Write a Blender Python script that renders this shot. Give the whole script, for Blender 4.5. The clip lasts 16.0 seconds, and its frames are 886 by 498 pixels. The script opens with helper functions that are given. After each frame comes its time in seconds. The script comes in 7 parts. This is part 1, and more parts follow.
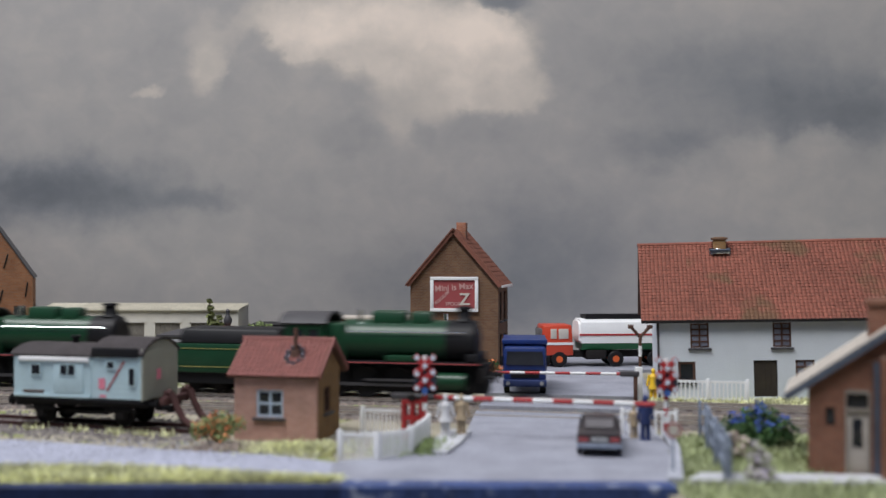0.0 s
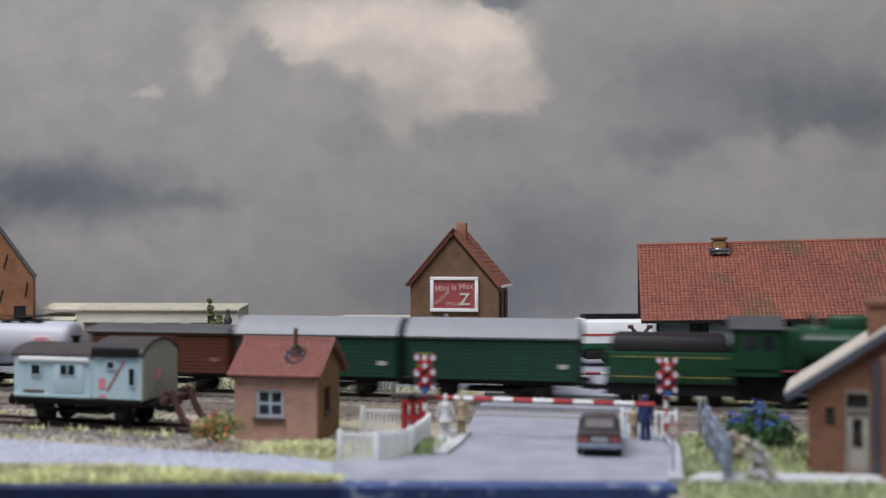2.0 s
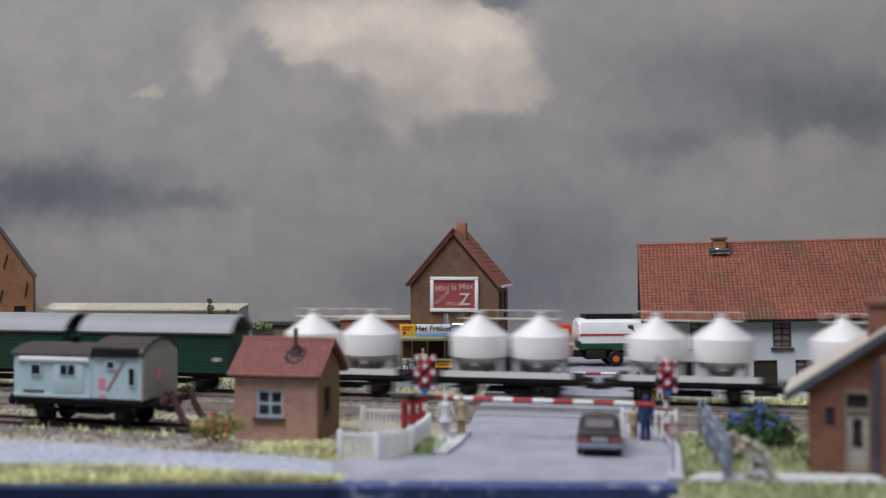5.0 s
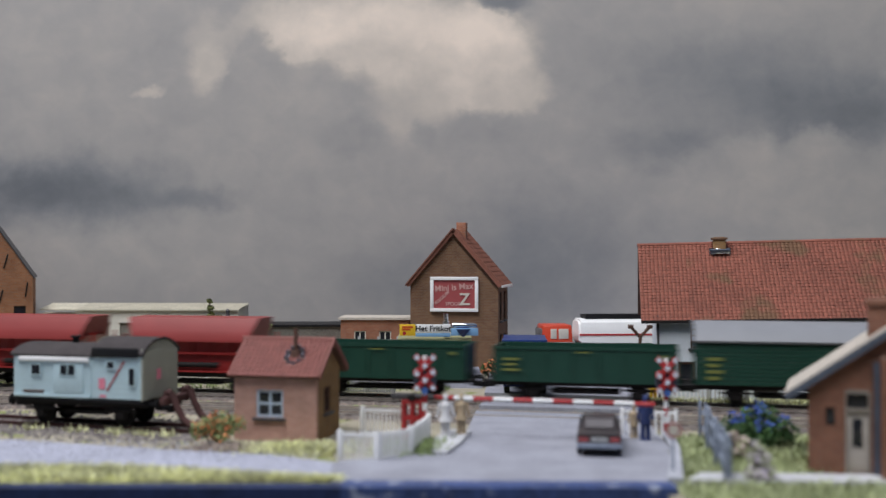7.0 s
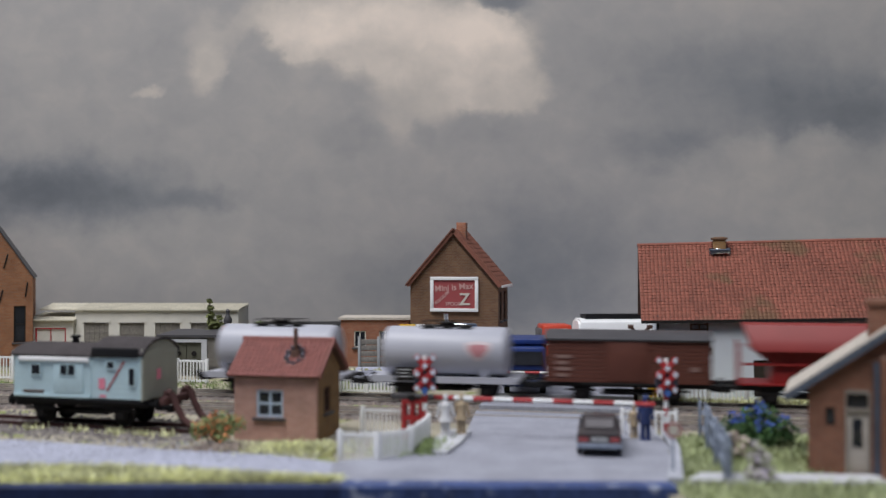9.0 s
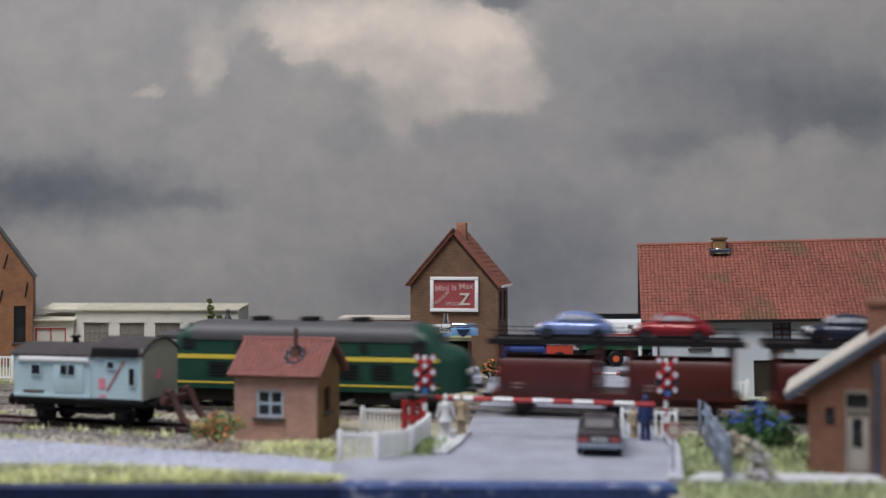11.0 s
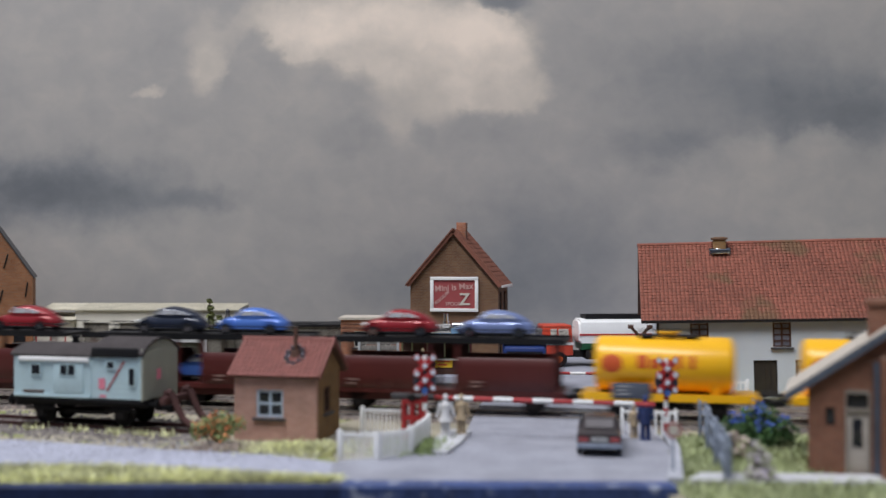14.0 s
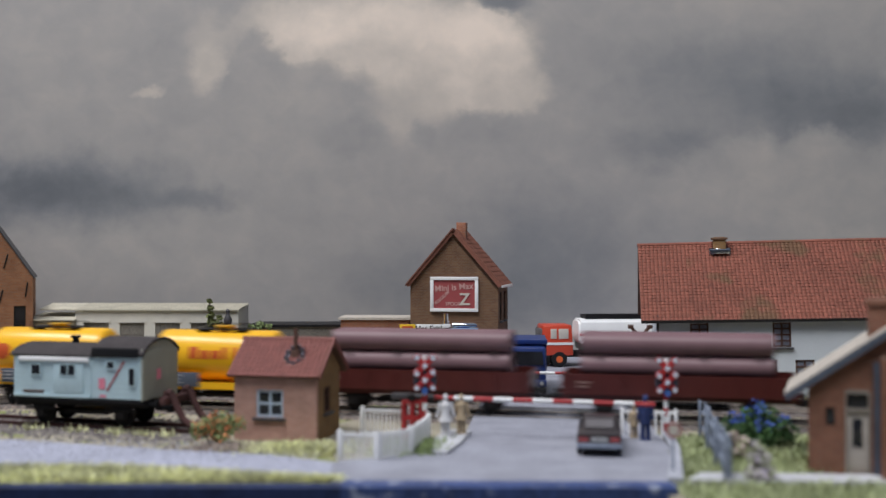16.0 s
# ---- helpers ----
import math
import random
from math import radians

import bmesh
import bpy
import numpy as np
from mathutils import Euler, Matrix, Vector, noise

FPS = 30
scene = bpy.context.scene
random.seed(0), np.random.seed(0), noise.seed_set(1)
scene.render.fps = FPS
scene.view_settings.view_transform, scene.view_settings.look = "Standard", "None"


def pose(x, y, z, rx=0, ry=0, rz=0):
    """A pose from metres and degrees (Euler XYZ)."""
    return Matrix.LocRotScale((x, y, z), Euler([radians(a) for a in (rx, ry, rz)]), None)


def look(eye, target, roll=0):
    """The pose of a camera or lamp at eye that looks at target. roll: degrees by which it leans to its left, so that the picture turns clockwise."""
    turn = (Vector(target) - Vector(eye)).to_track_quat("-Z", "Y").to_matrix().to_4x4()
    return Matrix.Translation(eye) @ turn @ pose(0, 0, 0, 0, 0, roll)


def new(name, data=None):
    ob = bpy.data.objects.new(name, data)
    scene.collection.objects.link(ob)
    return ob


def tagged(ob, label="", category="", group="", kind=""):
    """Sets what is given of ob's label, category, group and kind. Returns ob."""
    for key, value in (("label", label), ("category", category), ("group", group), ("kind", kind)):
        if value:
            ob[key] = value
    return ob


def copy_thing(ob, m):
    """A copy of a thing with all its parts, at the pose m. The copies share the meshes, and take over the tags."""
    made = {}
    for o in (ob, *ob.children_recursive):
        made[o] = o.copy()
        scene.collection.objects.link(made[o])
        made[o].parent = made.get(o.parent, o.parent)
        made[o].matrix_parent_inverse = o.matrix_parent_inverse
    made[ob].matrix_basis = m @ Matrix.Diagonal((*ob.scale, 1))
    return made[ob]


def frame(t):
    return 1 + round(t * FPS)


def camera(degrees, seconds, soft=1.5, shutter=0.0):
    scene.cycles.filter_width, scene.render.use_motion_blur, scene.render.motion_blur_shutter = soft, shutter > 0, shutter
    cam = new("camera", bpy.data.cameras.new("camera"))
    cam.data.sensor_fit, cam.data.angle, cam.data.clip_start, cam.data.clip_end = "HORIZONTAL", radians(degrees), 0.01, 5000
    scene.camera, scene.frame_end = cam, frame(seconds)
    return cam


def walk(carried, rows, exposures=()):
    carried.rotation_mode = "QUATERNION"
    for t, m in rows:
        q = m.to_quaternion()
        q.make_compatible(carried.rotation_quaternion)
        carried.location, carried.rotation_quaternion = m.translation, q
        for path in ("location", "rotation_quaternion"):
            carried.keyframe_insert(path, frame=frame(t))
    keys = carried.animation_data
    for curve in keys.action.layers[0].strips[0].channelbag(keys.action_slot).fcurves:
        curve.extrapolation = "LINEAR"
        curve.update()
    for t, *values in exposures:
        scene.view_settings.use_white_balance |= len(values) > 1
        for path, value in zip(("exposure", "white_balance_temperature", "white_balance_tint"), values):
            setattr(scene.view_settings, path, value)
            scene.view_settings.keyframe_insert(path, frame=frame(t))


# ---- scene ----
# A model railway at 1:220. Lengths below are written in the metres of the full-size original ("u") and brought to model size by S.
S = 1 / 220
cam = camera(45.0, 16.0, soft=1.35, shutter=0.62)
EYE_Z = 7.2
walk(cam, [(0.0, pose(0, 0, EYE_Z * S, 90.42, 0, 0)), (16.0, pose(0, 0, EYE_Z * S, 90.42, 0, 0))], exposures=[(0.0, 0.06), (2.0, 0.12), (4.0, -0.05), (6.5, 0.08), (9.0, -0.02), (11.5, 0.08), (13.6, 0.10), (14.4, -0.03), (15.2, -0.12), (15.8, -0.04), (16.0, -0.03)])
cam.data.dof.use_dof = True
cam.data.dof.focus_distance = 65 * S
cam.data.dof.aperture_fstop = 20.0

# ---- light: the hall's even ceiling light and a lamp rail over the layout ----
world = bpy.data.worlds.new("hall")
scene.world = world
world.use_nodes = True
world.node_tree.nodes["Background"].inputs[0].default_value = (0.74, 0.93, 1.30, 1)
world.node_tree.nodes["Background"].inputs[1].default_value = 0.18


def area_lamp(name, eye, target, sx, sy, watts, colour):
    data = bpy.data.lights.new(name, "AREA")
    data.shape, data.size, data.size_y, data.energy, data.color = "RECTANGLE", sx, sy, watts, colour
    ob = new(name, data)
    ob.matrix_basis = look(eye, target)
    return ob


area_lamp("lamp_rail", (-0.22, 0.06, 0.60), (0.0, 0.27, 0.0), 0.9, 0.10, 5.95, (0.99, 0.978, 0.992))


# ---- materials ----
def clamp01(v):
    return max(0.0, min(1.0, v))


def mat(name, colour, rough=0.6, metal=0.0, var=0.12, fine=40.0, coarse=1.2, bump=0.0, island=0.0, spec=0.5, speck=None, obj_random=0.0):
    """Procedural paint or plastic: broad stains and fine grain; sizes per u."""
    m = bpy.data.materials.new(name)
    m.use_nodes = True
    nt = m.node_tree
    b = nt.nodes["Principled BSDF"]
    b.inputs["Roughness"].default_value, b.inputs["Metallic"].default_value = rough, metal
    b.inputs["Specular IOR Level"].default_value = spec
    tc = nt.nodes.new("ShaderNodeTexCoord")

    def nz(scale, detail=4):
        n = nt.nodes.new("ShaderNodeTexNoise")
        n.inputs["Scale"].default_value, n.inputs["Detail"].default_value = scale / S, detail
        nt.links.new(tc.outputs["Object"], n.inputs["Vector"])
        return n.outputs["Fac"]

    def mixed(fac, a, c, lo=0.35, hi=0.65):
        r = nt.nodes.new("ShaderNodeMapRange")
        r.inputs[1].default_value, r.inputs[2].default_value = lo, hi
        nt.links.new(fac, r.inputs[0])
        x = nt.nodes.new("ShaderNodeMix")
        x.data_type = "RGBA"
        nt.links.new(r.outputs[0], x.inputs[0])
        for sock, v in ((x.inputs[6], a), (x.inputs[7], c)):
            if isinstance(v, tuple):
                sock.default_value = (*v, 1)
            else:
                nt.links.new(v, sock)
        return x.outputs[2]

    dark = tuple(clamp01(c * (1 - var)) for c in colour)
    light = tuple(clamp01(c * (1 + var)) for c in colour)
    col = mixed(nz(coarse), dark, light)
    grain = mixed(nz(fine, 6), tuple(clamp01(c * (1 - var * 1.4)) for c in colour), tuple(clamp01(c * (1 + var * 1.4)) for c in colour))
    x = nt.nodes.new("ShaderNodeMix")
    x.data_type = "RGBA"
    x.inputs[0].default_value = 0.5
    nt.links.new(col, x.inputs[6]), nt.links.new(grain, x.inputs[7])
    out = x.outputs[2]
    if speck:
        out = mixed(nz(speck[1], 5), out, speck[0], speck[2], speck[2] + 0.08)
    src = None
    if island:
        src = nt.nodes.new("ShaderNodeNewGeometry").outputs["Random Per Island"]
        amt = island
    elif obj_random:
        src = nt.nodes.new("ShaderNodeObjectInfo").outputs["Random"]
        amt = obj_random
    if src is not None:
        h = nt.nodes.new("ShaderNodeHueSaturation")
        r = nt.nodes.new("ShaderNodeMapRange")
        r.inputs[3].default_value, r.inputs[4].default_value = 1 - amt, 1 + amt
        nt.links.new(src, r.inputs[0])
        nt.links.new(r.outputs[0], h.inputs["Value"])
        nt.links.new(out, h.inputs["Color"])
        out = h.outputs["Color"]
    nt.links.new(out, b.inputs["Base Color"])
    if bump:
        bp = nt.nodes.new("ShaderNodeBump")
        bp.inputs["Distance"].default_value, bp.inputs["Strength"].default_value = 0.04 * S, bump
        nt.links.new(nz(fine * 0.7, 5), bp.inputs["Height"])
        nt.links.new(bp.outputs[0], b.inputs["Normal"])
    return m


def brick_mat(name, c1, c2, mortar, width=0.3, height=0.1):
    m = mat(name, c1, 0.85, var=0.15)
    nt = m.node_tree
    b = nt.nodes["Principled BSDF"]
    tc = nt.nodes.new("ShaderNodeTexCoord")
    sep = nt.nodes.new("ShaderNodeSeparateXYZ")
    nt.links.new(tc.outputs["Object"], sep.inputs[0])
    add = nt.nodes.new("ShaderNodeMath")
    nt.links.new(sep.outputs[0], add.inputs[0]), nt.links.new(sep.outputs[1], add.inputs[1])
    com = nt.nodes.new("ShaderNodeCombineXYZ")
    nt.links.new(add.outputs[0], com.inputs[0]), nt.links.new(sep.outputs[2], com.inputs[1])
    br = nt.nodes.new("ShaderNodeTexBrick")
    br.inputs["Scale"].default_value = 1.0 / S
    br.inputs["Brick Width"].default_value, br.inputs["Row Height"].default_value, br.inputs["Mortar Size"].default_value = width, height, 0.012
    br.inputs["Color1"].default_value, br.inputs["Color2"].default_value, br.inputs["Mortar"].default_value = (*c1, 1), (*c2, 1), (*mortar, 1)
    nt.links.new(com.outputs[0], br.inputs["Vector"])
    x = nt.nodes.new("ShaderNodeMix")
    x.data_type, x.blend_type = "RGBA", "MULTIPLY"
    x.inputs[0].default_value = 0.7
    nz = nt.nodes.new("ShaderNodeTexNoise")
    nz.inputs["Scale"].default_value, nz.inputs["Detail"].default_value = 0.9 / S, 6
    nt.links.new(tc.outputs["Object"], nz.inputs["Vector"])
    r = nt.nodes.new("ShaderNodeMapRange")
    r.inputs[1].default_value, r.inputs[2].default_value, r.inputs[3].default_value, r.inputs[4].default_value = 0.3, 0.7, 0.72, 1.2
    nt.links.new(nz.outputs["Fac"], r.inputs[0])
    nt.links.new(br.outputs["Color"], x.inputs[6]), nt.links.new(r.outputs[0], x.inputs[7])
    nt.links.new(x.outputs[2], b.inputs["Base Color"])
    bp = nt.nodes.new("ShaderNodeBump")
    bp.inputs["Distance"].default_value, bp.inputs["Strength"].default_value = 0.03 * S, 0.6
    bp.invert = True
    nt.links.new(br.outputs["Fac"], bp.inputs["Height"])
    nt.links.new(bp.outputs[0], b.inputs["Normal"])
    return m


def sky_print():
    """The printed cloud backdrop: soft cloud masses broken up by two sizes of noise."""
    m = bpy.data.materials.new("printed_clouds")
    m.use_nodes = True
    nt = m.node_tree
    b = nt.nodes["Principled BSDF"]
    b.inputs["Roughness"].default_value, b.inputs["Specular IOR Level"].default_value = 0.8, 0.15
    tc = nt.nodes.new("ShaderNodeTexCoord")
    scl = nt.nodes.new("ShaderNodeVectorMath")
    scl.operation = "SCALE"
    scl.inputs[3].default_value = 1 / S
    nt.links.new(tc.outputs["Object"], scl.inputs[0])

    def noise_of(scale, detail, rough, distort=0.0, shift=0.0):
        mp = nt.nodes.new("ShaderNodeMapping")
        mp.inputs["Scale"].default_value = (1.0, 1.0, 1.15)
        mp.inputs["Location"].default_value = (shift, shift * 0.7, 0)
        nt.links.new(scl.outputs[0], mp.inputs[0])
        n = nt.nodes.new("ShaderNodeTexNoise")
        n.inputs["Scale"].default_value, n.inputs["Detail"].default_value, n.inputs["Roughness"].default_value = scale, detail, rough
        n.inputs["Distortion"].default_value = distort
        nt.links.new(mp.outputs[0], n.inputs["Vector"])
        return n

    def shifted(source, k):
        sub = nt.nodes.new("ShaderNodeVectorMath")
        sub.operation = "SUBTRACT"
        sub.inputs[1].default_value = (0.5, 0.5, 0.5)
        nt.links.new(source.outputs["Color"], sub.inputs[0])
        amp = nt.nodes.new("ShaderNodeVectorMath")
        amp.operation = "SCALE"
        amp.inputs[3].default_value = k
        nt.links.new(sub.outputs[0], amp.inputs[0])
        return amp.outputs[0]

    both = nt.nodes.new("ShaderNodeVectorMath")
    nt.links.new(shifted(noise_of(0.16, 3, 0.5), 3.4), both.inputs[0]), nt.links.new(shifted(noise_of(0.55, 6, 0.6, 0.0, 5.0), 2.0), both.inputs[1])
    pos = nt.nodes.new("ShaderNodeVectorMath")
    nt.links.new(scl.outputs[0], pos.inputs[0]), nt.links.new(both.outputs[0], pos.inputs[1])

    def math_node(op, a, c):
        n = nt.nodes.new("ShaderNodeMath")
        n.operation = op
        for i, v in enumerate((a, c)):
            if isinstance(v, (int, float)):
                n.inputs[i].default_value = v
            else:
                nt.links.new(v, n.inputs[i])
        return n.outputs[0]

    def mass(x, z, rx, rz, edge):
        s = nt.nodes.new("ShaderNodeVectorMath")
        s.operation = "SUBTRACT"
        s.inputs[1].default_value = (x, 0, z)
        nt.links.new(pos.outputs[0], s.inputs[0])
        d = nt.nodes.new("ShaderNodeVectorMath")
        d.operation = "MULTIPLY"
        d.inputs[1].default_value = (1 / rx, 0, 1 / rz)
        nt.links.new(s.outputs[0], d.inputs[0])
        ln = nt.nodes.new("ShaderNodeVectorMath")
        ln.operation = "LENGTH"
        nt.links.new(d.outputs[0], ln.inputs[0])
        r = nt.nodes.new("ShaderNodeMapRange")
        r.interpolation_type = "SMOOTHSTEP"
        r.inputs[1].default_value, r.inputs[2].default_value, r.inputs[3].default_value, r.inputs[4].default_value = 1.0, 1.0 - edge, 0.0, 1.0
        nt.links.new(ln.outputs["Value"], r.inputs[0])
        return r.outputs[0]

    total = 0.45
    for x, z, rx, rz, edge, tone, cover in (*VEILS, *BRIGHT_CLOUD, *NEAR_CLOUD):
        k = math_node("MULTIPLY", mass(x, z, rx, rz, edge), cover)
        total = math_node("ADD", math_node("MULTIPLY", total, math_node("SUBTRACT", 1.0, k)), math_node("MULTIPLY", k, tone))
    fine = math_node("MULTIPLY", math_node("SUBTRACT", noise_of(0.42, 9, 0.56, 0.3, 3.0).outputs["Fac"], 0.5), 0.25)
    broad = math_node("MULTIPLY", math_node("SUBTRACT", noise_of(0.12, 4, 0.5, 0.0, 11.0).outputs["Fac"], 0.5), 0.14)
    total = math_node("ADD", math_node("ADD", total, fine), broad)
    ramp = nt.nodes.new("ShaderNodeValToRGB")
    nt.links.new(total, ramp.inputs[0])
    e = ramp.color_ramp.elements
    e[0].position, e[0].color = 0.0, (0.158, 0.172, 0.195, 1)
    e[1].position, e[1].color = 1.0, (0.92, 0.80, 0.70, 1)
    for p, c in ((0.2, (0.262, 0.272, 0.29)), (0.45, (0.405, 0.392, 0.388)), (0.68, (0.575, 0.53, 0.485)), (0.85, (0.77, 0.685, 0.61))):
        k = e.new(p)
        k.color = (*c, 1)
    nt.links.new(ramp.outputs[0], b.inputs["Base Color"])
    return m


# The printed clouds, back to front: x, z, half width, half height, softness, tone, cover
VEILS = [
    (-26.8, 23.5, 11.8, 6.3, 0.95, 0.5, 0.6), (-22.6, 7.8, 17.8, 3.2, 0.95, 0.46, 0.75), (-28.9, 12.1, 14.8, 4.0, 0.95, 0.02, 1), (-18.8, 11.6, 6.8, 1.4, 0.9, 0.12, 0.7),
    (23.1, 20.1, 16.9, 6.3, 0.95, 0.22, 0.85), (29.4, 18.0, 11.0, 3.8, 0.95, 0.06, 0.9), (17.2, 15.4, 9.3, 2.5, 0.95, 0.16, 0.8), (27.3, 11.8, 14.8, 4.9, 0.75, 0.5, 0.9),
    (22.4, 15.2, 3.4, 1.9, 0.7, 0.55, 0.7), (28.4, 15.7, 3.6, 1.7, 0.7, 0.53, 0.7), (23.9, 25.4, 16.1, 3.4, 0.95, 0.5, 0.6), (7.4, 8.7, 12.7, 5.5, 0.95, 0.22, 0.8),
    (15.5, 11.0, 3.8, 1.7, 0.9, 0.46, 0.6),
    (2.8, 4.9, 15.2, 5.5, 0.95, 0.12, 0.9),
]
BRIGHT_CLOUD = [
    (3.2, 26.2, 4.6, 2.6, 0.6, 0.16, 0.9), (-4.4, 24.1, 13.1, 4.7, 0.45, 0.78, 1), (1.3, 21.4, 7.0, 4.4, 0.35, 0.8, 1), (5.1, 19.9, 3.6, 2.1, 0.5, 0.72, 0.9),
    (-2.1, 18.2, 4.6, 3.6, 0.6, 0.68, 0.85), (1.1, 23.9, 6.3, 2.6, 0.8, 1, 0.9), (-9.0, 24.1, 3.8, 1.9, 0.8, 0.97, 0.9), (-4.0, 25.2, 6.3, 1.9, 0.8, 0.95, 0.8),
    (-17.4, 21.4, 2.3, 2.4, 0.6, 0.72, 0.9), (-17.5, 23.9, 3.0, 2.7, 0.8, 0.62, 0.7), (-21.8, 19.8, 1.6, 0.6, 0.7, 0.7, 0.9), (4.1, 26.4, 3.0, 1.4, 0.7, 0.16, 0.9),
]
NEAR_CLOUD = [
    (-13.5, 19.5, 2.7, 4.6, 0.22, 0.45, 1), (-9.9, 18.8, 3.6, 3.6, 0.35, 0.48, 0.95), (-12.8, 15.0, 5.9, 5.1, 0.7, 0.46, 0.9), (-6.5, 16.1, 3.6, 1.9, 0.7, 0.38, 0.85),
    (3.6, 16.3, 7.2, 2.5, 0.7, 0.4, 0.85), (-1.6, 16.3, 1.5, 1.5, 0.7, 0.4, 0.8), (-20.9, 23.5, 1.9, 4.0, 0.9, 0.36, 0.6), (-16.1, 25.2, 1.7, 1.5, 0.8, 0.44, 0.7),
    (-6.9, 13.3, 2.5, 1.7, 0.9, 0.36, 0.6), (-3.6, 11.8, 11.0, 2.5, 0.95, 0.46, 0.5),
]

